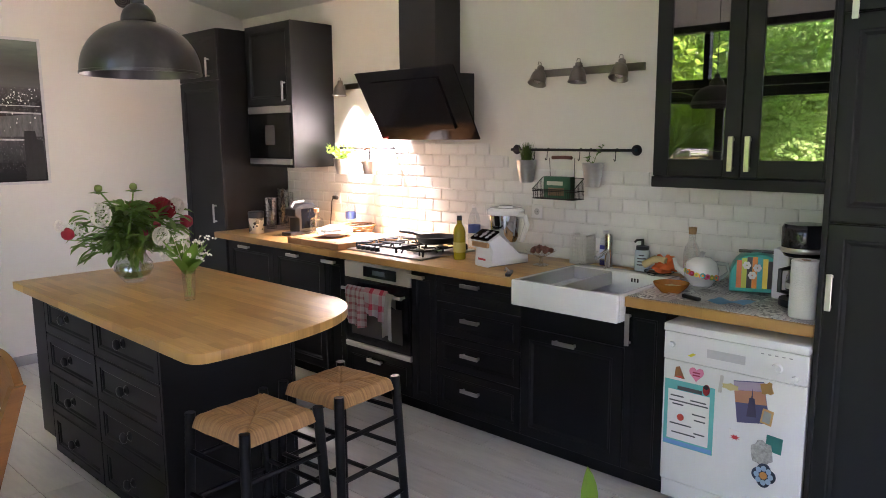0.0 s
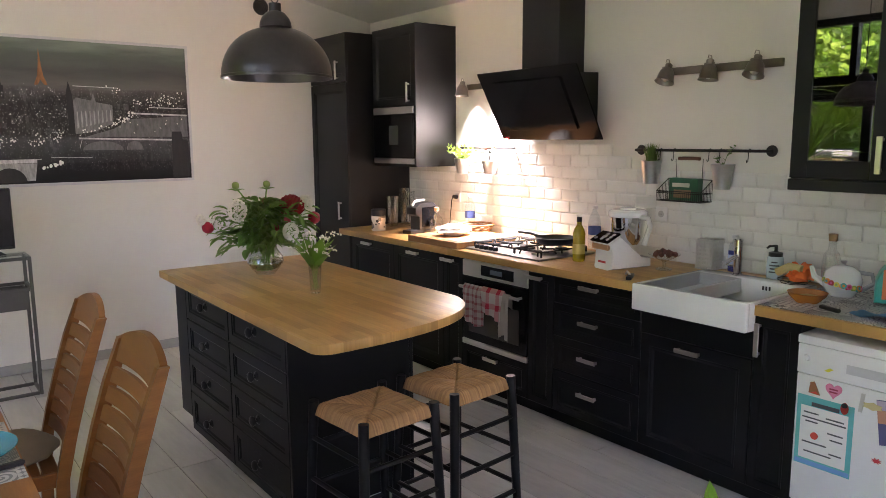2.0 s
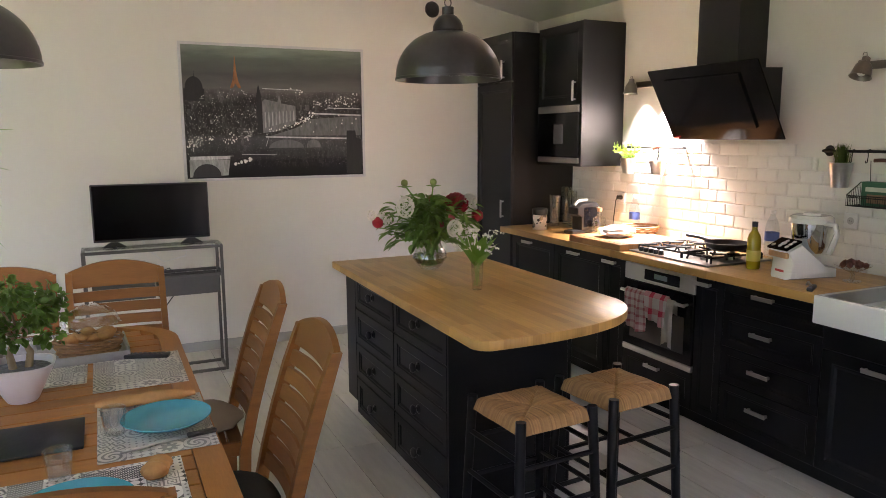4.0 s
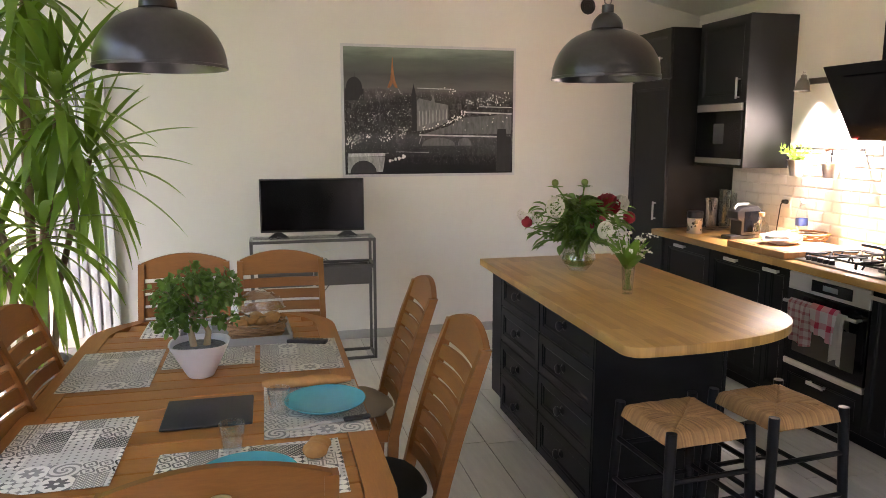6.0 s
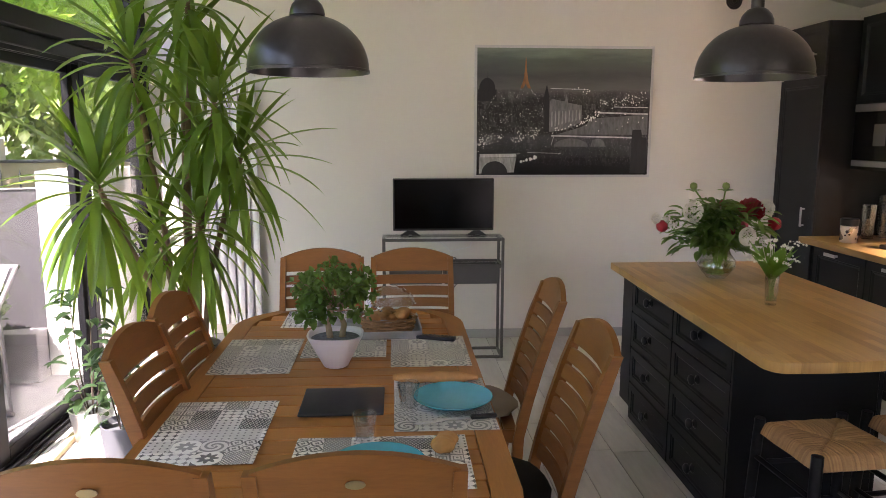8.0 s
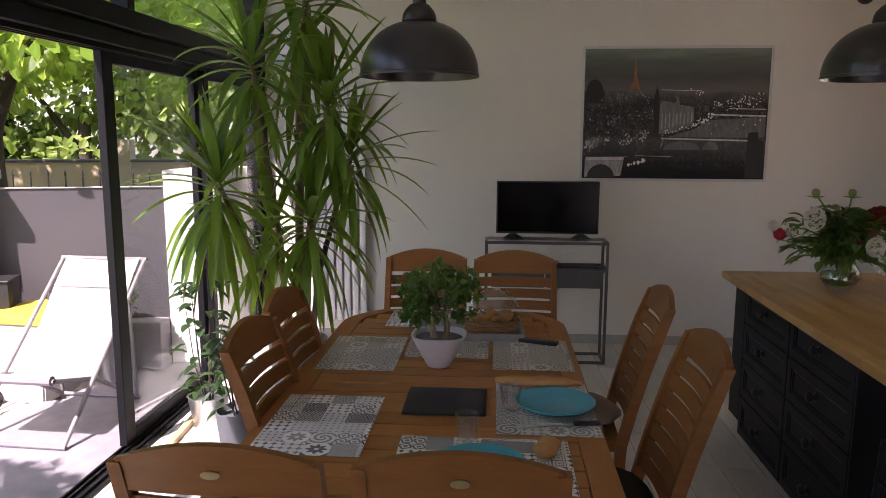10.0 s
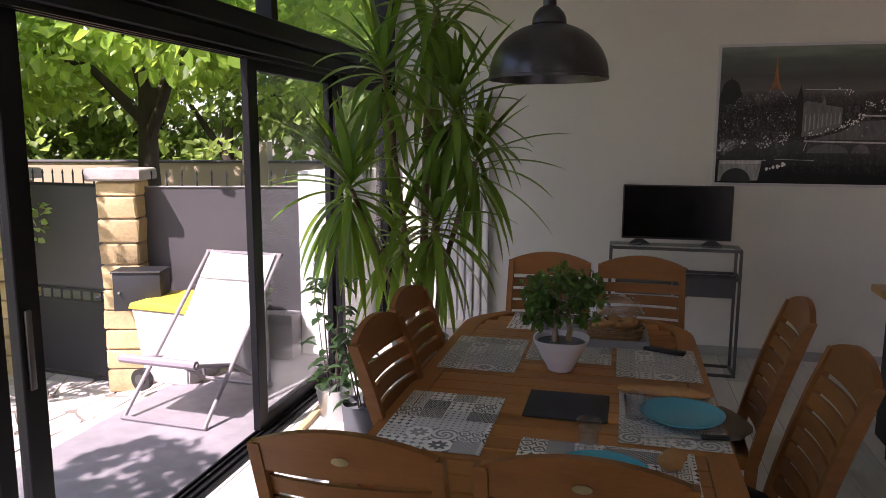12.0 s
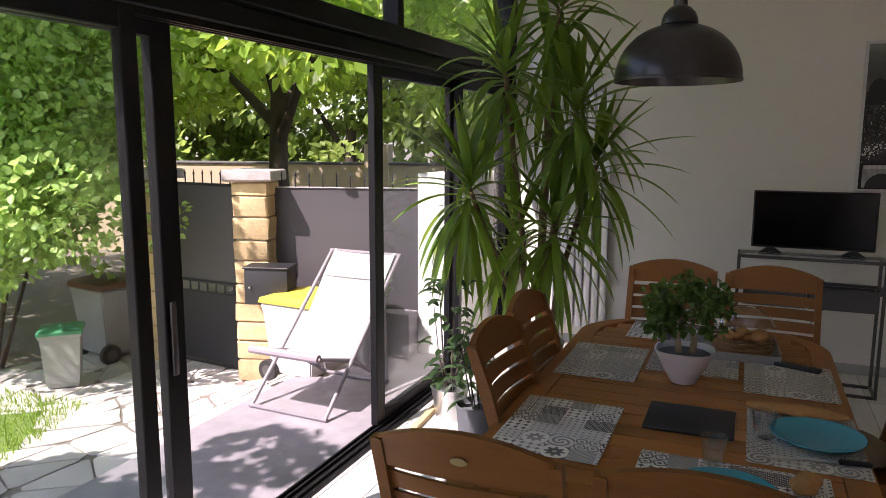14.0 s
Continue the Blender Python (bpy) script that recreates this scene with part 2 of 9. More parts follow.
def prism(b, pts, lo, hi, axis="z", bev=0.0):
    """A flat outline pushed from lo to hi along an axis. pts are in the two other axes, in order x, y, z."""
    def at(p, h):
        return {"z": (p[0], p[1], h), "y": (p[0], h, p[1]), "x": (h, p[0], p[1])}[axis]
    A, B = [b.verts.new(at(p, lo)) for p in pts], [b.verts.new(at(p, hi)) for p in pts]
    n = len(pts)
    fs = [b.faces.new((A[i], A[(i + 1) % n], B[(i + 1) % n], B[i])) for i in range(n)] + [b.faces.new(A[::-1]), b.faces.new(B)]
    if bev:
        bmesh.ops.recalc_face_normals(b, faces=fs)
        es = list({e for f in fs[-2:] for e in f.edges})
        bmesh.ops.bevel(b, geom=es, offset=bev, segments=2, affect="EDGES", profile=0.5)


def finish(name, b, smooth=35):
    bmesh.ops.recalc_face_normals(b, faces=b.faces)
    me = bpy.data.meshes.new(name)
    b.to_mesh(me)
    b.free()
    if smooth:
        for q in me.polygons:
            q.use_smooth = True
        me.set_sharp_from_angle(angle=radians(smooth))
    return me


def part(name, b, mat, parent, label="", smooth=35):
    me = finish(name, b, smooth) if isinstance(b, bmesh.types.BMesh) else b
    if mat and not me.materials:
        me.materials.append(mat)
    o = new(name, me)
    o.parent = parent
    if label:
        tagged(o, label)
    return o


def thing(name, loc, label, category, group="", kind="", rz=0.0):
    o = new(name)
    o.empty_display_size = 0.1
    o.matrix_basis = pose(*loc, 0, 0, rz)
    return tagged(o, label, category, group, kind)


def solid(name, b, mat, label, category, kind="", loc=(0, 0, 0), rz=0.0, group="", smooth=35):
    o = part(name, b, mat, None, smooth=smooth)
    o.matrix_basis = pose(*loc, 0, 0, rz)
    return tagged(o, label, category, group, kind)


def single(x0, x1, y0, y1, z0, z1, bev=0.0, seg=1):
    b = bm_new()
    box(b, x0, x1, y0, y1, z0, z1, bev, seg)
    return b


# ---- structure ----
KX, FY, GX, BY = 3.606, 6.40, -2.02, -2.6      # kitchen wall, far wall, glazed wall, rear wall


def ceil_z(x):
    return 2.68 + 0.20 * (KX - x)


def sloped_wall(name, y0, y1, label):
    b = bm_new()
    prism(b, [(-2.2, -0.3), (KX + 0.16, -0.3), (KX + 0.16, ceil_z(KX + 0.16) + 0.05), (-2.2, ceil_z(-2.2) + 0.05)], y0, y1, "y")
    return solid(name, b, WALL, label, "wall", "structure", smooth=0)


sloped_wall("wall_north", FY, FY + 0.16, "off-white painted plaster wall")
# Rear wall behind the camera; its door is added to bring daylight to the kitchen.
b = bm_new()
for x0, x1, z0 in ((-2.2, 1.45, -0.3), (1.45, 3.45, 2.40), (3.45, KX + 0.16, -0.3)):
    prism(b, [(x0, z0), (x1, z0), (x1, ceil_z(x1) + 0.05), (x0, ceil_z(x0) + 0.05)], BY - 0.16, BY, "y")
solid("wall_south", b, WALL, "plain off-white painted plaster wall with an added glass door for daylight", "wall", "structure", smooth=0)
t = thing("window_2", (1.45, BY - 0.08, 0), "unseen black aluminium glass door added to light the kitchen side", "window frame", "", "structure")
for x0, x1 in ((0.0, 0.07), (0.965, 1.035), (1.93, 2.00)):
    part("stile", single(x0, x1, -0.03, 0.03, 0.0, 2.40, 0.004), ALU, t)
for x0, x1 in ((0.07, 0.965), (1.035, 1.93)):
    for z0, z1 in ((0.0, 0.08), (2.33, 2.40)):
        part("rail", single(x0, x1, -0.03, 0.03, z0, z1, 0.004), ALU, t)
    g = part("pane", single(x0 - 0.01, x1 + 0.01, -0.006, 0.006, 0.07, 2.34), GLASS, t, smooth=0)
    g.visible_shadow = False
solid("wall_east", single(KX, KX + 0.16, BY, FY, -0.3, ceil_z(KX) + 0.05), WALL, "off-white painted plaster kitchen wall", "wall", "structure", smooth=0)
solid("wall_west", single(-2.2, -2.0, BY, -0.75, -0.3, ceil_z(-2.2)), WALL, "plain off-white painted plaster wall", "wall", "structure", smooth=0)
solid("wall_west_head", single(-2.2, -2.0, -0.75, FY, 2.93, ceil_z(-2.2)), WALL, "off-white plaster above the high windows", "wall", "structure", smooth=0)
b = bm_new()
prism(b, [(-2.7, ceil_z(-2.7)), (KX + 0.16, ceil_z(KX + 0.16)), (KX + 0.16, ceil_z(KX + 0.16) + 0.2), (-2.7, ceil_z(-2.7) + 0.2)], BY - 0.16, FY + 0.16, "y")
solid("ceiling", b, CEIL, "white sloping plaster ceiling", "ceiling", "structure", smooth=0)
floor = solid("floor", single(-2.12, KX, BY, FY, -0.3, -0.006), material("floor_joint", (0.20, 0.19, 0.175), 0.9, var=0.1), "pale grey wood-look plank tiles on the floor", "floor", "structure", smooth=0)
b = bm_new()
box(b, -1.98, 2.98, FY - 0.012, FY, 0, 0.075, 0.003)
solid("baseboard", b, SKIRT, "grey tile baseboard along the wall", "baseboard", "structure")


# ---- glazed wall ----
def leaf(y0, y1, x, z0, z1, stile=0.075, name="sliding_door", label="black aluminium sliding glass door leaf", handle=None):
    t = thing(name, (x, y0, 0), label, "door", "sliding door leaves", "structure")
    w = y1 - y0
    for a, c in ((0, stile), (w - stile, w)):
        part("stile", single(-0.022, 0.022, a, c, z0, z1, 0.004), ALU, t)
    for a, c in ((z0, z0 + 0.07), (z1 - 0.07, z1)):
        part("rail", single(-0.022, 0.022, stile, w - stile, a, c, 0.004), ALU, t)
    g = part("pane", single(-0.006, 0.006, stile - 0.01, w - stile + 0.01, z0 + 0.06, z1 - 0.06), GLASS, t, smooth=0)
    g.visible_shadow = False
    if handle:
        b = bm_new()
        box(b, 0.022, 0.034, handle - 0.014, handle + 0.014, 0.82, 1.10, 0.006, 2)
        part("pull", b, DARKSTEEL, t, "black recessed pull handle")
    return t


frame_thing = thing("window_1", (GX - 0.07, 0, 0), "black aluminium frame of the glazed wall", "window frame", "", "structure")
for y0, y1 in ((-0.75, -0.67), (6.28, 6.40)):
    part("jamb", single(-0.07, 0.07, y0, y1, 0, 2.93, 0.004), ALU, frame_thing)
for z0, z1 in ((2.11, 2.19), (2.20, 2.30)):
    part("transom", single(-0.075 if z0 < 2.15 else -0.09, 0.06 if z0 < 2.15 else 0.085, -0.67, 6.28, z0, z1, 0.005), ALU, frame_thing)
for k in (-0.045, -0.01, 0.028):
    part("head_track", single(k, k + 0.012, -0.67, 6.28, 2.085, 2.11), ALU, frame_thing)
part("threshold", single(-0.07, 0.07, -0.67, 6.28, -0.004, 0.014, 0.003), ALU, frame_thing, "black aluminium threshold")
for k in (-0.05, -0.015, 0.03):
    part("floor_track", single(k, k + 0.012, -0.67, 6.28, 0.014, 0.03, 0.002), ALU, frame_thing, "aluminium floor track")
for y in (0.30, 2.30, 4.30):
    part("mullion", single(-0.05, 0.05, y - 0.035, y + 0.035, 2.30, 2.86, 0.004), ALU, frame_thing)
part("head", single(-0.07, 0.07, -0.67, 6.28, 2.85, 2.93, 0.004), ALU, frame_thing)
for y0, y1 in ((-0.67, 0.265), (0.335, 2.265), (2.335, 4.265), (4.335, 6.28)):
    g = part("pane", single(-0.006, 0.006, y0, y1, 2.30, 2.86), GLASS, frame_thing, smooth=0)
    g.visible_shadow = False
leaf(0.86, 2.585, GX - 0.105, 0.03, 2.10, 0.10, handle=1.66)
# Unseen leaf, added where the wall was solid, to let in more daylight.
leaf(-0.67, 0.92, GX - 0.105, 0.03, 2.10, 0.07)
leaf(0.66, 2.375, GX - 0.050, 0.03, 2.10, 0.07)
leaf(4.09, 5.28, GX - 0.105, 0.03, 2.10, 0.10)
leaf(5.21, 6.28, GX - 0.050, 0.03, 2.10, 0.07)


# ---- kitchen run ----
KF = 2.90          # the plane of the cabinet fronts


def nested(b, y0, y1, z0, z1, steps, thick, flip=1):
    """A cabinet front seen from -x: steps of (inset, depth) from the rim to the middle."""
    prev = None
    rows = []
    for ins, dep in steps:
        rows.append([b.verts.new((dep, y, z)) for y, z in ((y0 + ins, z0 + ins), (y1 - ins, z0 + ins), (y1 - ins, z1 - ins), (y0 + ins, z1 - ins))])
    back = [b.verts.new((thick, y, z)) for y, z in ((y0, z0), (y1, z0), (y1, z1), (y0, z1))]
    rows.insert(0, back)
    for A, B in zip(rows, rows[1:]):
        for i in range(4):
            b.faces.new((A[i], A[(i + 1) % 4], B[(i + 1) % 4], B[i]))
    b.faces.new(rows[-1])
    b.faces.new(back[::-1])


SHAKER = ((0.0, 0.004), (0.004, 0.0), (0.055, 0.0), (0.060, 0.004), (0.066, 0.004), (0.078, 0.011))
SLIM = ((0.0, 0.004), (0.004, 0.0), (0.040, 0.0), (0.044, 0.004), (0.050, 0.004), (0.058, 0.009))


def front(name, y0, y1, z0, z1, parent, mat=None, handle=None, steps=SHAKER, x=0.0, hmat=None):
    b = bm_new()
    nested(b, y0 + 0.0015, y1 - 0.0015, z0 + 0.0015, z1 - 0.0015, steps, 0.02)
    if x:
        bmesh.ops.translate(b, verts=b.verts, vec=(x, 0, 0))
    d = part(name, b, mat or BLACK, parent, smooth=20)
    if handle:
        hy, hz, hl, upright = handle
        b = bm_new()
        if upright:
            box(b, x - 0.030, x - 0.022, hy - 0.011, hy + 0.011, hz - hl / 2, hz + hl / 2, 0.002)
            for s in (-1, 1):
                box(b, x - 0.024, x + 0.001, hy - 0.008, hy + 0.008, hz + s * (hl / 2 - 0.012) - 0.006, hz + s * (hl / 2 - 0.012) + 0.006, 0.002)
        else:
            box(b, x - 0.030, x - 0.022, hy - hl / 2, hy + hl / 2, hz - 0.011, hz + 0.011, 0.002)
            for s in (-1, 1):
                box(b, x - 0.024, x + 0.001, hy + s * (hl / 2 - 0.012) - 0.006, hy + s * (hl / 2 - 0.012) + 0.006, hz - 0.008, hz + 0.008, 0.002)
        part("handle", b, hmat or STEEL, d, "brushed steel bar handle")
    return d


def base_cabinet(y0, y1, label, top=0.872):
    t = thing("base_cabinet", (KF, y0, 0), label, "cabinet", "kitchen base cabinets")
    part("body", single(0.021, 0.60, 0.001, y1 - y0 - 0.001, 0.08, top), BLACK, t, smooth=0)
    part("plinth", single(0.06, 0.08, 0, y1 - y0, 0.0, 0.079), BLACK, t, smooth=0)
    return t, y1 - y0


t, w = base_cabinet(5.02, 5.62, "black framed kitchen base cabinet with a bar handle")
front("door", 0, w, 0.085, 0.872, t, handle=(w * 0.6, 0.842, 0.13, False))
t, w = base_cabinet(4.42, 5.02, "black framed kitchen base cabinet beside the oven")
front("door", 0, w, 0.085, 0.872, t, handle=(w * 0.57, 0.842, 0.13, False))
t, w = base_cabinet(4.215, 4.42, "narrow black pull-out cabinet beside the oven")
front("door", 0, w, 0.085, 0.872, t, handle=(w * 0.72, 0.842, 0.13, False), steps=SLIM)
t, w = base_cabinet(3.40, 3.605, "narrow black pull-out cabinet with a bar handle")
front("door", 0, w, 0.085, 0.872, t, handle=(w * 0.72, 0.842, 0.13, False), steps=SLIM)
t, w = base_cabinet(2.80, 3.40, "black kitchen cabinet with four framed drawers")
for z0, z1, hz in ((0.722, 0.872, 0.838), (0.530, 0.722, 0.640), (0.333, 0.530, 0.440), (0.085, 0.333, 0.236)):
    front("drawer", 0, w, z0, z1, t, handle=(w * 0.555, hz, 0.13, False), steps=SLIM)
t, w = base_cabinet(2.205, 2.80, "black cabinet with one framed door under the sink", 0.675)
front("door", 0, w, 0.085, 0.672, t, handle=(w * 0.53, 0.633, 0.13, False))
part("apron_panel", single(0.004, 0.022, 0.002, w - 0.002, 0.676, 0.795), BLACK, t, smooth=0)
t, w = base_cabinet(2.0, 2.205, "narrow black cabinet with an upright handle")
front("door", 0, w, 0.085, 0.872, t, handle=(w * 0.87, 0.77, 0.15, True), steps=SLIM)

# oven in its housing
t = thing("oven", (KF, 3.605, 0), "built-in oven with steel panel and black glass door", "oven")
w = 0.61
part("housing", single(0.02, 0.60, 0.001, w - 0.001, 0.08, 0.872), BLACK, t, smooth=0)
part("plinth", single(0.06, 0.08, 0, w, 0.0, 0.079), BLACK, t, smooth=0)
front("drawer", 0, w, 0.085, 0.305, t, handle=(w * 0.52, 0.255, 0.13, False), steps=SLIM)
part("control_panel", single(-0.004, 0.02, 0.004, w - 0.004, 0.765, 0.868, 0.003), STEEL, t, "brushed steel control panel")
part("display", single(-0.008, -0.003, 0.12, 0.42, 0.785, 0.85, 0.002), BLACKGLASS, t, "black glass display")
part("readout", single(-0.010, -0.0075, 0.22, 0.33, 0.803, 0.832), material("display_grey", (0.10, 0.12, 0.13), 0.3), t)
d = part("door", single(-0.006, 0.02, 0.004, w - 0.004, 0.345, 0.760, 0.004), BLACKGLASS, t, "black glass oven door")
part("trim", single(-0.008, 0.02, 0.004, w - 0.004, 0.308, 0.343, 0.003), STEEL, t, "steel strip")
part("glass_window", single(-0.009, -0.0055, 0.07, w - 0.07, 0.40, 0.62, 0.002), material("oven_window", (0.07, 0.06, 0.05), 0.08, var=0.1, bump=0), d)
b = bm_new()
rod(b, (-0.05, 0.03, 0.70), (-0.05, w - 0.03, 0.70), 0.010, n=12)
for y in (0.05, w - 0.05):
    rod(b, (-0.05, y, 0.70), (0.0, y, 0.70), 0.008)
part("handle", b, STEEL, d, "steel bar handle")

# dishwasher
t = thing("dishwasher", (KF - 0.012, 1.405, 0), "white dishwasher covered with magnets and drawings", "dishwasher")
w = 0.595
part("body", single(0.03, 0.58, 0.002, w - 0.002, 0.03, 0.80), WHITE, t, smooth=0)
part("lid", single(-0.012, 0.58, 0, w, 0.802, 0.838, 0.006, 2), WHITE, t)
panel = part("control_panel", single(-0.006, 0.03, 0.001, w - 0.001, 0.675, 0.80, 0.006, 2), WHITE, t)
door = part("door", single(0.0, 0.03, 0.001, w - 0.001, 0.115, 0.672, 0.005, 2), WHITE, t)
part("plinth", single(0.012, 0.03, 0.004, w - 0.004, 0.03, 0.11, 0.002), WHITE, t)
b = bm_new()
box(b, -0.0075, -0.004, 0.24, 0.40, 0.715, 0.752, 0.001)
part("grip", b, material("grey_recess", (0.55, 0.55, 0.56), 0.4), panel, "recessed grey grip")
for y, z, r in ((0.115, 0.728, 0.022), (0.555, 0.745, 0.014), (0.045, 0.700, 0.013)):
    b = bm_new()
    rod(b, (-0.006, y, z), (-0.020, y, z), r, r * 0.85, 20)
    box(b, -0.0225, -0.019, y - 0.002, y + 0.002, z - r * 0.8, z + r * 0.8)
    part("knob", b, WHITE, panel)
for i in range(5):
    part("lamp", single(-0.0075, -0.005, 0.06 + i * 0.027, 0.072 + i * 0.027, 0.776, 0.780), material("mark_grey", (0.35, 0.35, 0.36), 0.5), panel)

# tall cabinets
t = thing("tall_cabinet", (2.985, 5.80, 0), "tall black cabinet up to the ceiling corner", "cabinet", "tall kitchen cabinets")
part("body", single(0.021, 0.615, 0.0, 0.598, 0.08, 2.49), BLACKTALL, t, smooth=0)
part("plinth", single(0.06, 0.08, 0, 0.598, 0, 0.079), BLACK, t, smooth=0)
front("door", 0, 0.598, 0.085, 2.095, t, BLACKTALL, handle=(0.125, 1.05, 0.15, True))
front("door", 0, 0.598, 2.10, 2.49, t, BLACKTALL, handle=(0.125, 2.20, 0.15, True))
t = thing("tall_cabinet", (KF, 0.78, 0), "tall anthracite framed cabinet beside the dishwasher", "cabinet", "tall kitchen cabinets")
part("body", single(0.021, 0.70, 0.0, 0.618, 0.08, 2.49), BLACKTALL, t, smooth=0)
part("plinth", single(0.06, 0.08, 0, 0.618, 0, 0.079), BLACK, t, smooth=0)
front("door", 0, 0.60, 0.085, 1.318, t, BLACKTALL, handle=(0.575, 1.06, 0.14, True))
front("door", 0, 0.60, 1.322, 2.068, t, BLACKTALL)
front("door", 0, 0.60, 2.072, 2.49, t, BLACKTALL, handle=(0.555, 2.12, 0.15, True))
part("side_trim", single(-0.002, 0.70, 0.600, 0.620, 0.0, 2.49, 0.002), BLACKTALL, t)

# wall cabinet with microwave
t = thing("wall_cabinet", (3.215, 5.16, 0), "black wall cabinet above a built-in microwave", "cabinet")
part("body", single(0.021, 0.39, 0.0, 0.60, 1.895, 2.505), BLACKTALL, t, smooth=0)
part("side_panel", single(0.0, 0.39, 0.0, 0.019, 1.425, 1.894), BLACKTALL, t, smooth=0)
part("side_panel", single(0.0, 0.39, 0.581, 0.60, 1.425, 1.894), BLACKTALL, t, smooth=0)
part("bottom_panel", single(0.0, 0.39, 0.02, 0.58, 1.425, 1.445), BLACKTALL, t, smooth=0)
part("side_trim", single(-0.001, 0.39, -0.004, -0.0005, 1.425, 2.505), BLACKTALL, t, smooth=0)
front("door", 0, 0.60, 1.895, 2.505, t, BLACKTALL, handle=(0.085, 1.995, 0.15, True))
t = thing("microwave", (3.215, 5.18, 1.446), "black built-in microwave with steel trims", "microwave")
part("body", single(0.01, 0.37, 0.002, 0.558, 0.0, 0.446), PLASTIC, t, smooth=0)
part("door", single(-0.012, 0.01, 0.002, 0.558, 0.045, 0.39, 0.004), BLACKGLASS, t, "black glass microwave door")
part("trim", single(-0.014, 0.01, 0.002, 0.558, 0.39, 0.444, 0.003), STEEL, t, "brushed steel top strip")
part("trim", single(-0.014, 0.01, 0.002, 0.558, 0.003, 0.044, 0.003), STEEL, t, "brushed steel lower strip")
part("window", single(-0.0145, -0.0115, 0.20, 0.33, 0.15, 0.30, 0.002), material("microwave_window", (0.08, 0.08, 0.082), 0.25, bump=0), t)

# wall cabinet with glass doors
t = thing("glass_cabinet", (3.215, 1.42, 0), "dark wall cabinet with two glass doors", "cabinet")
W = 0.835
for y0, y1 in ((0, 0.018), (W - 0.018, W)):
    part("side_panel", single(0.021, 0.39, y0, y1, 1.41, 2.505), BLACKTALL, t, smooth=0)
part("back_panel", single(0.375, 0.388, 0.018, W - 0.018, 1.47, 2.505), BLACKTALL, t, smooth=0)
for z in (1.455, 1.80, 2.14, 2.487):
    part("shelf", single(0.03, 0.375, 0.018, W - 0.018, z, z + 0.018), BLACKTALL, t, smooth=0)
part("cornice", single(-0.004, 0.39, -0.002, W + 0.002, 1.402, 1.452, 0.003), BLACKTALL, t)
for k in (0, 1):
    a = k * W / 2 + 0.002
    c = a + W / 2 - 0.004
    d = thing_d = part("door", single(0.0, 0.02, a, a + 0.075, 1.457, 2.503, 0.003), BLACKTALL, t)
    part("stile", single(0.0, 0.02, c - 0.075, c, 1.457, 2.503, 0.003), BLACKTALL, d)
    part("rail", single(0.0, 0.02, a + 0.075, c - 0.075, 1.457, 1.535, 0.003), BLACKTALL, d)
    part("rail", single(0.0, 0.02, a + 0.075, c - 0.075, 2.425, 2.503, 0.003), BLACKTALL, d)
    part("pane", single(0.008, 0.012, a + 0.07, c - 0.07, 1.53, 2.43), CABGLASS, d, smooth=0)
    hy = c - 0.035 if k == 0 else a + 0.035
    b = bm_new()
    box(b, -0.030, -0.020, hy - 0.012, hy + 0.012, 1.485, 1.64, 0.002)
    for z in (1.50, 1.625):
        box(b, -0.022, 0.001, hy - 0.008, hy + 0.008, z - 0.006, z + 0.006, 0.001)
    part("handle", b, material("pale_steel", (0.72, 0.68, 0.56), 0.3, 0.9), d, "pale steel bar handle")

# worktops
b = bm_new()
box(b, 2.885, KX - 0.012, 2.815, 5.80, 0.875, 0.92, 0.003, 2)
solid("worktop", b, OAKC, "oiled oak worktop along the kitchen wall", "worktop")
b = bm_new()
box(b, 2.885, KX - 0.012, 1.40, 2.20, 0.875, 0.92, 0.003, 2)
solid("worktop", b, OAKC, "oiled oak worktop partly covered with patterned film", "worktop")
b = bm_new()
box(b, 3.47, KX - 0.012, 2.2005, 2.8145, 0.875, 0.918)
solid("worktop_strip", b, OAKC, "narrow oak strip behind the sink", "worktop")

# sink
t = thing("sink", (2.83, 2.205, 0), "white ceramic apron sink with a draining tray", "sink")
b = bm_new()
W, D = 0.605, 0.635
box(b, 0, 0.028, 0, W, 0.80, 0.932, 0.008, 3)
part("apron", b, CERAMIC, t)
b = bm_new()
box(b, 0.026, D, 0, 0.022, 0.80, 0.931, 0.006, 2)
box(b, 0.026, D, W - 0.022, W, 0.80, 0.931, 0.006, 2)
box(b, D - 0.09, D, 0.02, W - 0.02, 0.80, 0.931, 0.006, 2)
box(b, 0.02, D - 0.08, 0.02, W - 0.02, 0.803, 0.812)
box(b, 0.024, 0.03, 0.02, W - 0.02, 0.805, 0.92)
part("basin", b, CERAMIC, t)
b = bm_new()
box(b, 0.03, D - 0.09, 0.345, W - 0.024, 0.856, 0.861)
box(b, 0.03, D - 0.09, 0.340, 0.350, 0.858, 0.925, 0.002)
box(b, 0.03, D - 0.09, W - 0.03, W - 0.024, 0.858, 0.930)
box(b, 0.029, 0.036, 0.345, W - 0.024, 0.858, 0.928)
box(b, D - 0.097, D - 0.09, 0.345, W - 0.024, 0.858, 0.928)
part("draining_tray", b, STEEL, t, "grey steel draining tray")
for k in (0, 1, 2):
    part("overflow_slot", single(D - 0.0925, D - 0.0895, 0.185 + k * 0.017, 0.193 + k * 0.017, 0.885, 0.905), PLASTIC, t)
t = thing("tap", (3.425, 2.60, 0.93), "cylindrical chrome kitchen tap", "tap")
CHROME = material("chrome", (0.75, 0.75, 0.76), 0.08, 1.0, var=0.02, bump=0, rvar=0.03)
b = bm_new()
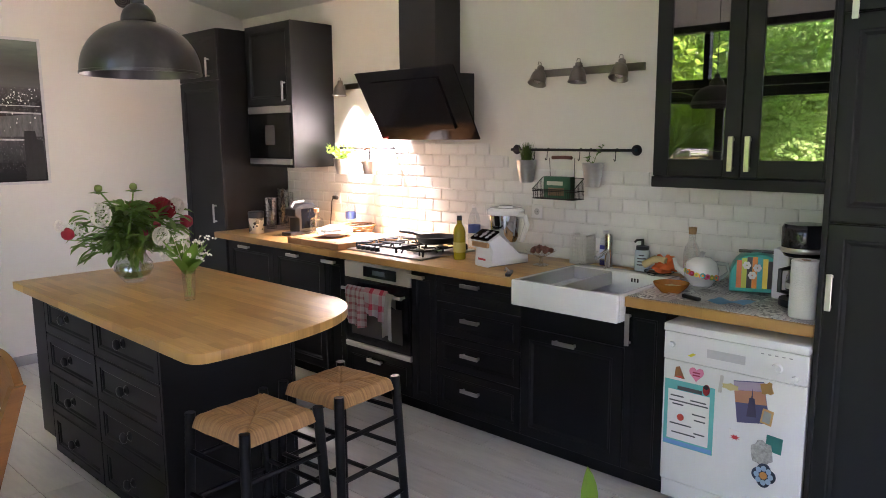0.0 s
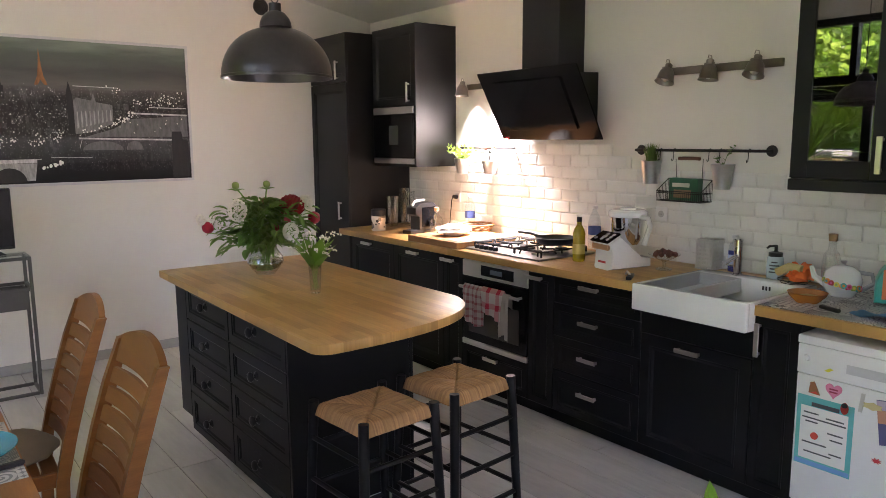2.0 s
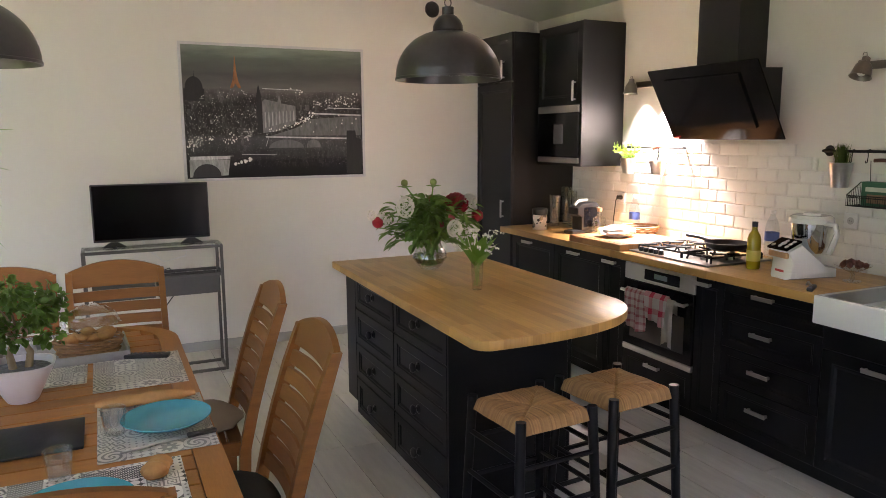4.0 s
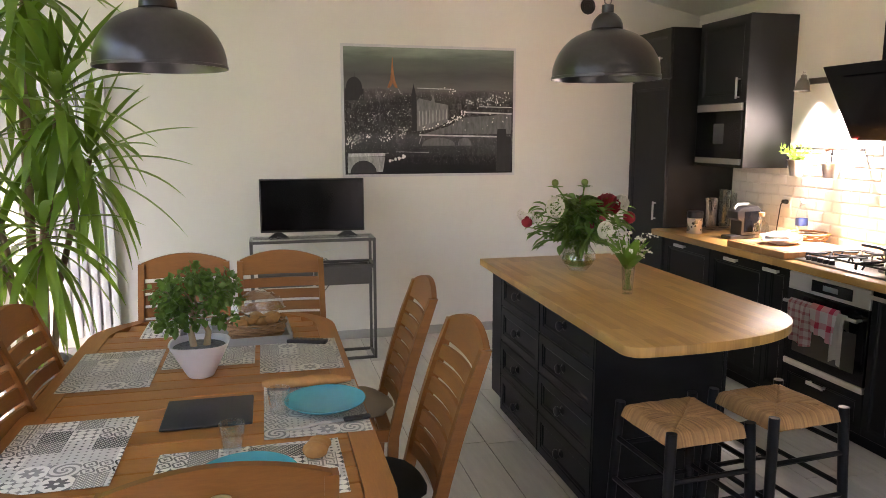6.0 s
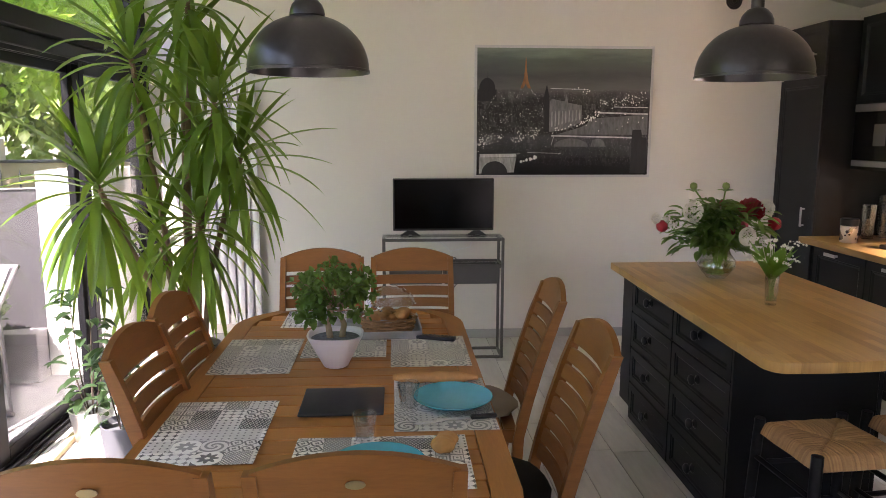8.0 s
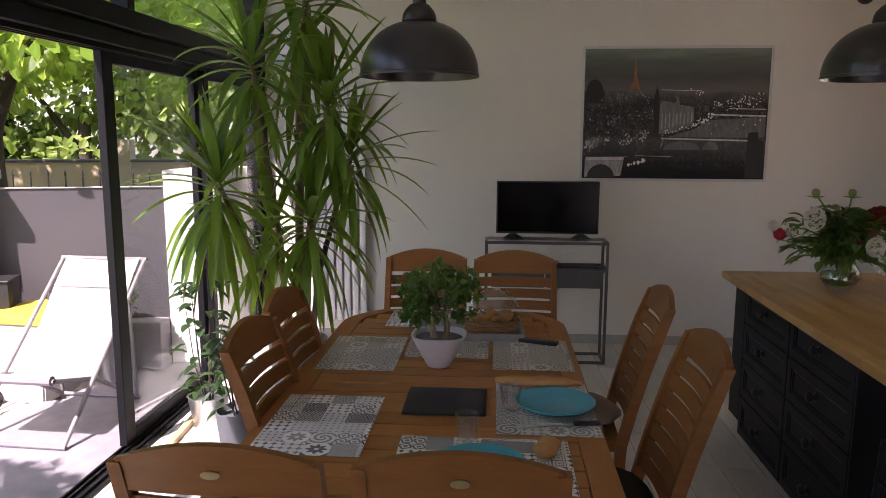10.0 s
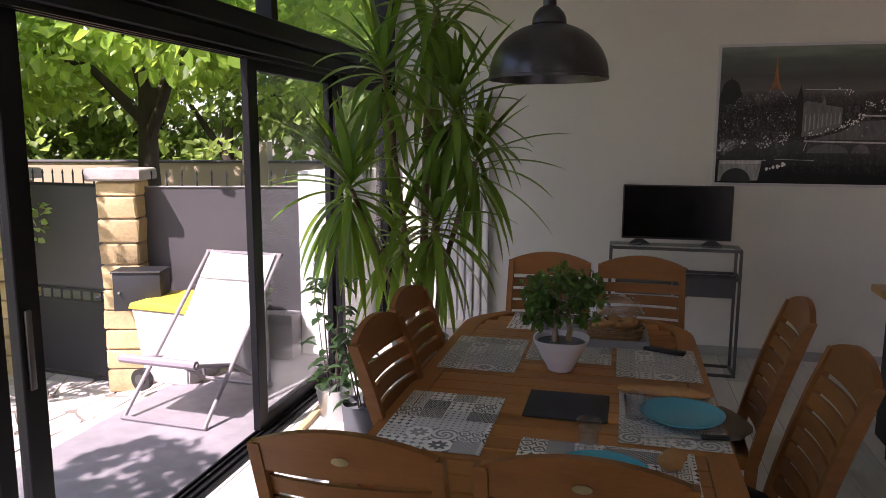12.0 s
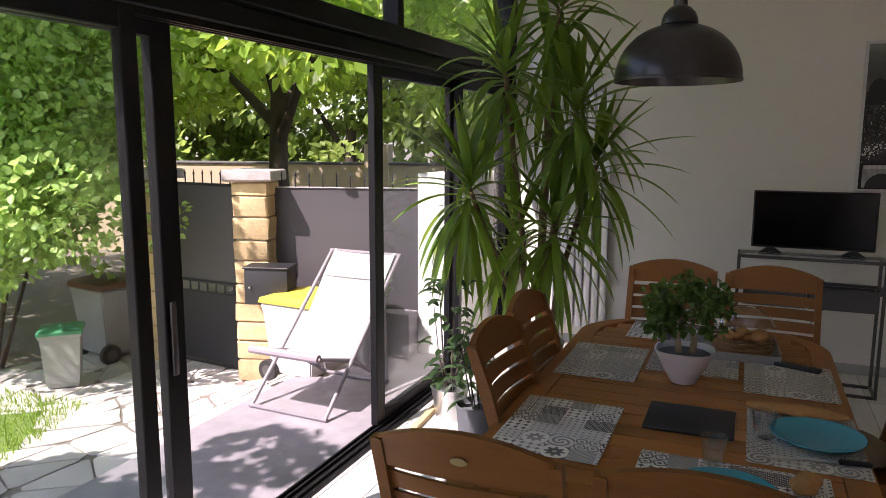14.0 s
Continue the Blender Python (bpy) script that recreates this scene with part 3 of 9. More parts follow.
lathe(b, [(0.0, 0), (0.027, 0), (0.027, 0.008), (0.021, 0.012), (0.021, 0.15), (0.0, 0.15)], n=24)
part("column", b, CHROME, t)
b = bm_new()
rod(b, (-0.02, 0.0, 0.10), (-0.13, 0.0, 0.075), 0.012, n=14)
part("spout", b, CHROME, t)
b = bm_new()
lathe(b, [(0, 0.152), (0.022, 0.152), (0.022, 0.185), (0.018, 0.19), (0, 0.19)], n=24)
part("lever", b, CHROME, t)


# ---- extractor hood ----
t = thing("extractor_hood", (KX, 3.975, 0), "inclined black glass extractor hood with a chimney", "extractor hood")
part("chimney", single(-0.236, 0.0, -0.14, 0.19, 2.05, 2.70, 0.002), material("black_gloss_steel", (0.014, 0.014, 0.015), 0.22, var=0.08, bump=0.01), t)
b = bm_new()
prism(b, [(-0.33, 2.04), (0, 2.05), (0, 1.64), (-0.10, 1.628), (-0.145, 1.64)], -0.26, 0.28, "y")
part("body", b, PLASTIC, t, smooth=0)


def slanted(b, y0, y1, s0, s1, off, thick):
    lo, hi = Vector((-0.156, 0, 1.632)), Vector((-0.406, 0, 2.071))
    d = (hi - lo)
    nrm = Vector((-d.z, 0, d.x)).normalized()
    vs = []
    for o in (off, off - thick):
        vs.append([b.verts.new(lo + d * s + nrm * o + Vector((0, y, 0))) for y, s in ((y0, s0), (y1, s0), (y1, s1), (y0, s1))])
    A, B = vs
    b.faces.new(A)
    b.faces.new(B[::-1])
    for i in range(4):
        b.faces.new((A[i], A[(i + 1) % 4], B[(i + 1) % 4], B[i]))


b = bm_new()
slanted(b, -0.445, 0.445, 0.0, 1.0, 0.008, 0.01)
bmesh.ops.bevel(b, geom=b.edges[:], offset=0.003, segments=1, affect="EDGES")
part("glass_front", b, BLACKGLASS, t, "tilted black glass front")
b = bm_new()
slanted(b, -0.29, 0.32, 0.16, 0.86, 0.022, 0.012)
bmesh.ops.bevel(b, geom=b.edges[:], offset=0.003, segments=1, affect="EDGES")
part("glass_flap", b, BLACKGLASS, t, "raised black glass flap")
part("touch_mark", single(-0.185, -0.175, 0.385, 0.42, 1.634, 1.642), glow("red_lamp", (1, 0.05, 0.03), 1.5), t)


# ---- metro tiles ----
b = bm_new()
box(b, KX - 0.006, KX - 0.0005, 1.405, 5.795, 0.92, 1.45)
box(b, KX - 0.006, KX - 0.0005, 3.43, 5.15, 1.4505, 1.52)
box(b, KX - 0.006, KX - 0.0005, 3.58, 5.15, 1.5205, 1.60)
backsplash = solid("backsplash", b, GROUT, "white bevelled metro tiles on the kitchen wall", "tiles", "structure", smooth=0)


def tile_mesh(w, h):
    b = bm_new()
    g = 0.0012
    rows = []
    for ins, dep in ((g, 0.0), (g, 0.0045), (0.0115, 0.0070)):
        rows.append([b.verts.new((-dep, y, z)) for y, z in ((ins, ins), (w - ins, ins), (w - ins, h - ins), (ins, h - ins))])
    for A, B in zip(rows, rows[1:]):
        for i in range(4):
            b.faces.new((A[i], A[(i + 1) % 4], B[(i + 1) % 4], B[i]))
    b.faces.new(rows[-1])
    me = finish("tile", b, 0)
    me.materials.append(TILE)
    return me


TW, TH = 0.154, 0.0775
tiles = {}


def add_tile(y, z, w, h):
    key = (round(w, 3), round(h, 3))
    if key not in tiles:
        tiles[key] = tile_mesh(w, h)
    o = new("tile", tiles[key])
    o.parent = backsplash
    o.matrix_basis = pose(KX - 0.006, y, z)


for r in range(-1, 9):
    z1 = 1.4625 - 0.0775 * (r - 2) if False else 1.607 - TH * r
    z0 = max(0.9205, z1 - TH)
    if z1 <= 0.94:
        continue
    lo, hi = 1.405, 5.795
    if r == -1:
        continue
    if r == 0:
        lo, hi = 3.58, 5.15
    elif r == 1:
        lo, hi = 3.43, 5.15
    elif r == 2:
        lo, hi = 1.405, 5.795
    y = 1.405 - (TW / 2 if r % 2 else 0.0) - 0.02
    while y < hi:
        a, c = max(y, lo), min(y + TW, hi)
        if c - a > 0.02:
            add_tile(a, z0, c - a, z1 - z0)
        y += TW


# ---- island ----
t = thing("kitchen_island", (1.22, 3.335, 0), "slate-coloured island cabinet with two stacks of four drawers", "kitchen island")
part("body", single(0.021, 0.62, 0.0, 1.25, 0.02, 0.872), ISLAND, t, smooth=0)
part("end_panel", single(0.0, 0.62, 1.252, 1.42, 0.09, 0.872, 0.002), ISLAND, t)
part("side_panel", single(0.0, 0.62, -0.020, -0.001, 0.0, 0.872, 0.002), BLACK, t)
part("back_panel", single(0.622, 0.640, -0.02, 1.42, 0.0, 0.872, 0.002), BLACK, t)
DSTEP = ((0.0, 0.003), (0.003, 0.0), (0.042, 0.0), (0.046, 0.005), (0.052, 0.005), (0.060, 0.012))
for y0, y1 in ((0.0, 0.635), (0.64, 1.25)):
    for z0, z1 in ((0.665, 0.868), (0.455, 0.662), (0.245, 0.452), (0.02, 0.242)):
        d = front("drawer", y0, y1, z0, z1, t, ISLAND, steps=DSTEP)
        b = bm_new()
        yc, zc = (y0 + y1) / 2, (z0 + z1) / 2 + 0.015
        lathe(b, [(0.0, 0.0), (0.022, 0.0), (0.022, 0.004), (0.011, 0.009), (0.010, 0.016), (0.022, 0.022), (0.025, 0.030), (0.021, 0.038), (0.010, 0.043), (0, 0.044)], n=20)
        bmesh.ops.rotate(b, verts=b.verts, cent=(0, 0, 0), matrix=Matrix.Rotation(radians(-90), 3, "Y"))
        bmesh.ops.translate(b, verts=b.verts, vec=(0.001, yc, zc))
        part("knob", b, material("pewter_knob", (0.035, 0.036, 0.042), 0.3, 0.7), d, "round pewter knob")
b = bm_new()
pts = [(1.145, 4.785), (2.03, 4.785)]
pts += [tuple(Vector((2.03, 3.20)) * (1 - u) ** 2 + Vector((1.95, 2.82)) * 2 * u * (1 - u) + Vector((1.25, 2.838)) * u * u) for u in [i / 18 for i in range(19)]]
pts += [(1.186 - 0.072 * math.sin(a), 2.912 - 0.072 * math.cos(a)) for a in [math.pi / 2 * i / 6 for i in range(7)]]
prism(b, pts[::-1], 0.875, 0.915, "z", 0.004)
solid("island_worktop", b, OAK, "oiled oak island worktop with a rounded end", "worktop")


# ---- stools ----
def stool(loc, rz, label):
    t = thing("bar_stool", loc, label, "stool", "bar stools", rz=rz)
    s, h = 0.17, 0.685
    for sx in (-1, 1):
        for sy in (-1, 1):
            b = bm_new()
            rod(b, (sx * 0.185, sy * 0.185, 0), (sx * 0.157, sy * 0.157, h + 0.006), 0.017, 0.019, 12)
            part("leg", b, BLACK, t)
    for z in (0.20, 0.36, 0.52):
        k = 0.185 - 0.025 * z / h
        for i, (p, q) in enumerate((((-k, -k), (k, -k)), ((k, -k), (k, k)), ((k, k), (-k, k)), ((-k, k), (-k, -k)))):
            b = bm_new()
            zz = z + (0.03 if i % 2 else 0)
            rod(b, (*p, zz), (*q, zz), 0.010, n=8)
            part("rung", b, BLACK, t)
    # rush seat: the strands cross each rail and meet on the two diagonals
    b = bm_new()
    half, n_ = 0.164, 96
    grid = []
    for i in range(n_ + 1):
        row = []
        for j in range(n_ + 1):
            x, y = half * (-1 + 2 * i / n_), half * (-1 + 2 * j / n_)
            ax, ay = abs(x), abs(y)
            lo_, hi_ = min(ax, ay), max(ax, ay)
            edge = max(0.0, (hi_ - 0.128) / (half - 0.128))
            z = 0.672 + 0.008 * math.sin(math.pi * min(1.0, hi_ / 0.165)) + 0.006 * (hi_ / half) - 0.040 * edge ** 3
            z += 0.0026 * abs(math.sin(math.pi * lo_ / 0.0056)) + 0.0012 * math.sin(61 * x + 37 * y)
            z -= 0.006 * math.exp(-((ax - ay) / 0.006) ** 2)
            row.append(b.verts.new((x, y, z)))
        grid.append(row)
    for A, B in zip(grid, grid[1:]):
        for j in range(n_):
            b.faces.new((A[j], B[j], B[j + 1], A[j + 1]))
    rim_ = grid[0] + [r[-1] for r in grid[1:]] + grid[-1][-2::-1] + [r[0] for r in grid[-2:0:-1]]
    low = [b.verts.new((v.co.x * 0.93, v.co.y * 0.93, 0.632)) for v in rim_]
    for k in range(len(rim_)):
        m_ = (k + 1) % len(rim_)
        b.faces.new((rim_[k], rim_[m_], low[m_], low[k]))
    b.faces.new(low)
    part("seat", b, RUSH, t, "woven straw rush seat", smooth=50)
    return t


first_stool = stool((1.30, 2.775, 0), 4, "black wooden bar stool with a woven rush seat")
copy_thing(first_stool, pose(1.72, 2.815, 0, 0, 0, 5))


# ---- table and chairs ----
t = thing("dining_table", (-0.37, 3.22, 0), "oiled teak extending dining table with rounded ends", "table")
TX, TY, TZ = 0.56, 1.155, 0.745


def half_width(y):
    k = max(0.0, abs(y) - (TY - 0.30)) / 0.30
    return TX * (1 - 0.30 * k ** 2.2)


def rim(inner, n=40):
    out = []
    ys = [-TY + 2 * TY * i / n for i in range(n + 1)]
    for y in ys:
        out.append((half_width(y) - inner, max(-TY + inner, min(TY - inner, y))))
    for y in ys[::-1]:
        out.append((-half_width(y) + inner, max(-TY + inner, min(TY - inner, y))))
    return out


b = bm_new()
for s in (-1, 1):
    ys = [-TY + 2 * TY * i / 40 for i in range(41)]
    A = [b.verts.new((s * half_width(y), y, z)) for y in ys for z in (TZ - 0.03, TZ)]
    B = [b.verts.new((s * (half_width(y) - 0.085), y, z)) for y in ys for z in (TZ - 0.03, TZ)]
    for i in range(40):
        a0, a1, a2, a3 = A[2 * i], A[2 * i + 1], A[2 * i + 3], A[2 * i + 2]
        b0, b1, b2, b3 = B[2 * i], B[2 * i + 1], B[2 * i + 3], B[2 * i + 2]
        for q in ((a0, a1, a2, a3), (b0, b3, b2, b1), (a1, b1, b2, a2), (a0, a3, b3, b0)):
            b.faces.new(q)
    for i in (0, 40):
        q = (A[2 * i], A[2 * i + 1], B[2 * i + 1], B[2 * i])
        b.faces.new(q if i else q[::-1])
part("edge_frame", b, TEAK, t, "curved teak edge board")
# cross slats between the edge boards
y = -TY
k = 0
slats = {}
while y < TY - 0.01:
    wdt = 0.125 if abs(y) > 1.0 else 0.098
    y1 = min(y + wdt, TY)
    w2 = min(half_width(y), half_width(y1)) - 0.087
    key = (round(w2, 3), round(y1 - y, 3))
    if key not in slats:
        slats[key] = finish("slat", single(-w2, w2, 0.0025, y1 - y - 0.0025, TZ - 0.025, TZ - 0.0015, 0.0025), 35)
        slats[key].materials.append(TEAKX)
    o = part("slat", slats[key], None, t)
    o.matrix_basis = pose(0, y, 0)
    y = y1
part("apron", single(-0.42, 0.42, -0.92, -0.895, 0.63, 0.715, 0.003), TEAK, t)
part("apron", single(-0.42, 0.42, 0.895, 0.92, 0.63, 0.715, 0.003), TEAK, t)
part("apron", single(-0.42, -0.395, -0.895, 0.895, 0.63, 0.715, 0.003), TEAK, t)
part("apron", single(0.395, 0.42, -0.895, 0.895, 0.63, 0.715, 0.003), TEAK, t)
for sx in (-1, 1):
    for sy in (-1, 1):
        part("leg", single(sx * 0.42 - 0.04, sx * 0.42 + 0.04, sy * 0.89 - 0.04, sy * 0.89 + 0.04, 0, 0.714, 0.008, 2), TEAKD, t)


def chair_parts(t, cushion=None):
    """Local: the sitter looks to +y; the back leans to -y. The back's top is at z = 1.0."""
    def back_y(z):
        u = (z - 0.40) / 0.62
        return -0.19 - 0.13 * u - 0.055 * u * u
    HW = 0.215
    for s in (-1, 1):
        b = bm_new()
        prev = None
        zs = [0.0, 0.12, 0.25, 0.40, 0.55, 0.70, 0.85, 0.99]
        rows = []
        for z in zs:
            yy = back_y(z) if z >= 0.40 else back_y(0.40) + (0.40 - z) * 0.05 - 0.0
            d = 0.045 if z < 0.9 else 0.035
            rows.append([b.verts.new((s * HW + dx, yy + dy, z)) for dx, dy in ((-0.015, -d / 2), (0.015, -d / 2), (0.015, d / 2), (-0.015, d / 2))])
        for A, B in zip(rows, rows[1:]):
            for i in range(4):
                b.faces.new((A[i], A[(i + 1) % 4], B[(i + 1) % 4], B[i]))
        b.faces.new(rows[0][::-1])
        b.faces.new(rows[-1])
        part("back_post", b, TEAKD, t)
    # curved top rail
    b = bm_new()
    rows = []
    for i in range(13):
        u = -1 + 2 * i / 12
        x = u * (HW + 0.0)
        top = 1.040 - 0.045 * u * u
        sag = -0.02 * (1 - u * u)
        y0, y1 = back_y(0.925) + sag, back_y(1.0) + sag
        rows.append([b.verts.new(c) for c in ((x, y0 - 0.011, 0.915), (x, y1 - 0.011, top), (x, y1 + 0.011, top), (x, y0 + 0.011, 0.915))])
    for A, B in zip(rows, rows[1:]):
        for i in range(4):
            b.faces.new((A[i], A[(i + 1) % 4], B[(i + 1) % 4], B[i]))
    b.faces.new(rows[0][::-1])
    b.faces.new(rows[-1])
    part("top_rail", b, TEAKD, t)
    b = bm_new()
    lathe(b, [(0, 0), (0.021, 0), (0.021, 0.002), (0.0, 0.003)], n=16, sy=0.45)
    bmesh.ops.rotate(b, verts=b.verts, cent=(0, 0, 0), matrix=Matrix.Rotation(radians(90), 3, "X"))
    bmesh.ops.translate(b, verts=b.verts, vec=(0, back_y(0.97) - 0.0345, 0.972))
    part("badge", b, material("brass_badge", (0.45, 0.36, 0.18), 0.4, 0.8), t, "small oval brass badge")
    for i in range(7):
        z0 = 0.475 + i * 0.062
        z1 = z0 + 0.047
        b = bm_new()
        rows = []
        for j in range(9):
            u = -1 + 2 * j / 8
            sag = -0.022 * (1 - u * u)
            rows.append([b.verts.new(c) for c in ((u * (HW - 0.012), back_y(z0) + sag - 0.006, z0), (u * (HW - 0.012), back_y(z1) + sag - 0.006, z1), (u * (HW - 0.012), back_y(z1) + sag + 0.006, z1), (u * (HW - 0.012), back_y(z0) + sag + 0.006, z0))])
        for A, B in zip(rows, rows[1:]):
            for q in range(4):
                b.faces.new((A[q], A[(q + 1) % 4], B[(q + 1) % 4], B[q]))
        b.faces.new(rows[0][::-1])
        b.faces.new(rows[-1])
        part("back_slat", b, TEAKD, t)
    for i in range(7):
        y0 = -0.185 + i * 0.062
        part("seat_slat", single(-0.20, 0.20, y0, y0 + 0.054, 0.415, 0.433, 0.003), TEAKD, t)
    for s in (-1, 1):
        part("seat_rail", single(s * 0.205 - 0.012, s * 0.205 + 0.012, -0.21, 0.25, 0.375, 0.432, 0.003), TEAKD, t)
        part("front_leg", single(s * 0.205 - 0.018, s * 0.205 + 0.018, 0.20, 0.25, 0.0, 0.374, 0.004), TEAKD, t)
    part("stretcher", single(-0.187, 0.187, 0.215, 0.235, 0.16, 0.19, 0.003), TEAKD, t)


CHAIR = "reddish-brown teak chair with a high curved slatted back"
chair = thing("dining_chair", (-0.225, 2.345, 0), CHAIR, "chair", "chairs round the table", rz=0)
chair_parts(chair)
for x, y, rz in ((-0.757, 2.342, 1), (0.18, 2.93, 90), (0.19, 3.69, 88), (-0.65, 2.96, -92), (-0.685, 3.48, -91), (-0.55, 4.25, 180), (-0.05, 4.24, 180)):
    copy_thing(chair, pose(x, y, 0, 0, 0, rz))


# ---- picture, television and stand ----
t = thing("television_stand", (-0.24, 5.83, 0), "narrow grey steel console with a glass top and two bins", "console table")
SW, SD, SH = 0.90, 0.25, 0.915
for x in (0.0, SW - 0.02):
    for y in (0.0, SD - 0.02):
        part("leg", single(x, x + 0.02, y, y + 0.02, 0, SH, 0.002), STAND, t)
for z in (0.0, 0.70, SH - 0.02):
    for y in (0.0, SD - 0.02):
        part("rail", single(0.021, SW - 0.021, y, y + 0.02, z, z + 0.02, 0.002), STAND, t)
    for x in (0.0, SW - 0.02):
        part("rail", single(x, x + 0.02, 0.021, SD - 0.021, z, z + 0.02, 0.002), STAND, t)
part("glass_top", single(0.004, SW - 0.004, 0.004, SD - 0.004, SH + 0.0005, SH + 0.007), GLASS, t, "clear glass top", smooth=0)
for x0, x1 in ((0.05, 0.44), (0.46, 0.87)):
    b = bm_new()
    box(b, x0, x1, 0.025, 0.035, 0.57, 0.70, 0.002)
    box(b, x0, x1, SD - 0.035, SD - 0.025, 0.57, 0.70, 0.002)
    box(b, x0, x0 + 0.008, 0.036, SD - 0.036, 0.57, 0.70)
    box(b, x1 - 0.008, x1, 0.036, SD - 0.036, 0.57, 0.70)
    box(b, x0, x1, 0.036, SD - 0.036, 0.57, 0.578)
    box(b, x0 - 0.01, x1 + 0.01, 0.02, 0.028, 0.69, 0.70)
    part("bin", b, STAND, t, "grey metal hanging bin")
t = thing("television", (0.217, 5.955, 0.924), "small flat black television on two feet", "television")
part("case", single(-0.377, 0.377, 0.0, 0.03, 0.035, 0.425, 0.006, 2), PLASTIC, t)
part("screen", single(-0.366, 0.366, -0.003, 0.0, 0.052, 0.416), SCREEN, t, "dark switched-off screen")
for s in (-1, 1):
    b = bm_new()
    prism(b, [(-0.02, 0.036), (0.02, 0.036), (0.075, 0.0), (-0.075, 0.0)], -0.01, 0.03, "y")
    bmesh.ops.translate(b, verts=b.verts, vec=(s * 0.25, 0, 0))
    part("foot", b, PLASTIC, t)
    part("foot_bar", single(s * 0.25 - 0.012, s * 0.25 + 0.012, -0.08, 0.14, 0.0, 0.008, 0.002), PLASTIC, t)
b = bm_new()
tube(b, [(0.15, 6.37, 1.0), (0.18, 6.36, 0.85), (0.30, 6.34, 0.74), (0.45, 6.3, 0.78), (0.52, 6.33, 0.95)], 0.004, 6)
solid("white_cable", b, WHITE, "thin white cable hanging behind the television", "cable")
b = bm_new()
tube(b, [(0.05, 6.12, 0.70), (0.15, 6.14, 0.66), (0.32, 6.16, 0.72), (0.42, 6.2, 0.60), (0.30, 6.3, 0.42), (0.26, 6.37, 0.30)], 0.004, 6)
solid("black_cable", b, PLASTIC, "thin black cable behind the television stand", "cable")


def city_material():
    """Night view: dark overcast sky, a band of dark roofs with small lights, a paler river."""
    m = bpy.data.materials.new("night_city_print")
    m.use_nodes = True
    n, l = m.node_tree.nodes, m.node_tree.links
    p = n["Principled BSDF"]
    co = n.new("ShaderNodeTexCoord")
    sp = n.new("ShaderNodeSeparateXYZ")
    l.new(co.outputs["Object"], sp.inputs[0])
    ramp = n.new("ShaderNodeValToRGB")
    e = ramp.color_ramp.elements
    e[0].position, e[0].color = 0.0, (0.012, 0.012, 0.014, 1)
    e[1].position, e[1].color = 1.0, (0.24, 0.29, 0.235, 1)
    for pos, c in ((0.14, (0.02, 0.02, 0.022)), (0.30, (0.075, 0.075, 0.078)), (0.36, (0.035, 0.033, 0.033)), (0.58, (0.03, 0.028, 0.028)), (0.66, (0.09, 0.083, 0.08)), (0.70, (0.15, 0.142, 0.135)), (0.80, (0.095, 0.10, 0.093)), (0.92, (0.13, 0.15, 0.13))):
        k = ramp.color_ramp.elements.new(pos)
        k.color = (*c, 1)
    nz = n.new("ShaderNodeTexNoise")
    nz.inputs["Scale"].default_value = 5
    nz.inputs["Detail"].default_value = 8
    st = n.new("ShaderNodeMapping")
    st.inputs["Scale"].default_value = (0.6, 1, 3)
    l.new(co.outputs["Object"], st.inputs[0])
    l.new(st.outputs[0], nz.inputs["Vector"])
    a = n.new("ShaderNodeMath")
    a.operation = "MULTIPLY_ADD"
    l.new(nz.outputs[0], a.inputs[0])
    a.inputs[1].default_value = 0.16
    l.new(sp.outputs["Z"], a.inputs[2])
    s = n.new("ShaderNodeMath")
    s.operation = "ADD"
    l.new(a.outputs[0], s.inputs[0])
    s.inputs[1].default_value = -0.08
    l.new(s.outputs[0], ramp.inputs[0])
    # roofs and fronts
    swz = n.new("ShaderNodeCombineXYZ")
    l.new(sp.outputs["X"], swz.inputs[0])
    l.new(sp.outputs["Z"], swz.inputs[1])
    vo = n.new("ShaderNodeTexBrick")
    vo.offset = 0.3
    vo.inputs["Color1"].default_value, vo.inputs["Color2"].default_value, vo.inputs["Mortar"].default_value = (0, 0, 0, 1), (1, 1, 1, 1), (0, 0, 0, 1)
    for key, v in (("Scale", 1.0), ("Mortar Size", 0.0012), ("Brick Width", 0.022), ("Row Height", 0.045)):
        vo.inputs[key].default_value = v
    wob = n.new("ShaderNodeTexNoise")
    wob.inputs["Scale"].default_value = 6
    l.new(swz.outputs[0], wob.inputs["Vector"])
    wad = n.new("ShaderNodeVectorMath")
    wad.operation = "MULTIPLY_ADD"
    l.new(wob.outputs["Color"], wad.inputs[0])
    wad.inputs[1].default_value = (0.03, 0.10, 0)
    l.new(swz.outputs[0], wad.inputs[2])
    l.new(wad.outputs[0], vo.inputs["Vector"])
    vm = n.new("ShaderNodeMapping")
    vm.inputs["Scale"].default_value = (1.6, 1, 1.0)
    l.new(co.outputs["Object"], vm.inputs[0])
    cluster = n.new("ShaderNodeTexNoise")
    cluster.inputs["Scale"].default_value = 5
    cluster.inputs["Detail"].default_value = 4
    l.new(swz.outputs[0], cluster.inputs["Vector"])
    cpow = n.new("ShaderNodeMath")
    cpow.operation = "POWER"
    l.new(cluster.outputs[0], cpow.inputs[0])
    cpow.inputs[1].default_value = 3.5
    band = n.new("ShaderNodeValToRGB")
    be = band.color_ramp.elements
    be[0].position, be[0].color = 0.08, (0, 0, 0, 1)
    be[1].position, be[1].color = 0.70, (0, 0, 0, 1)
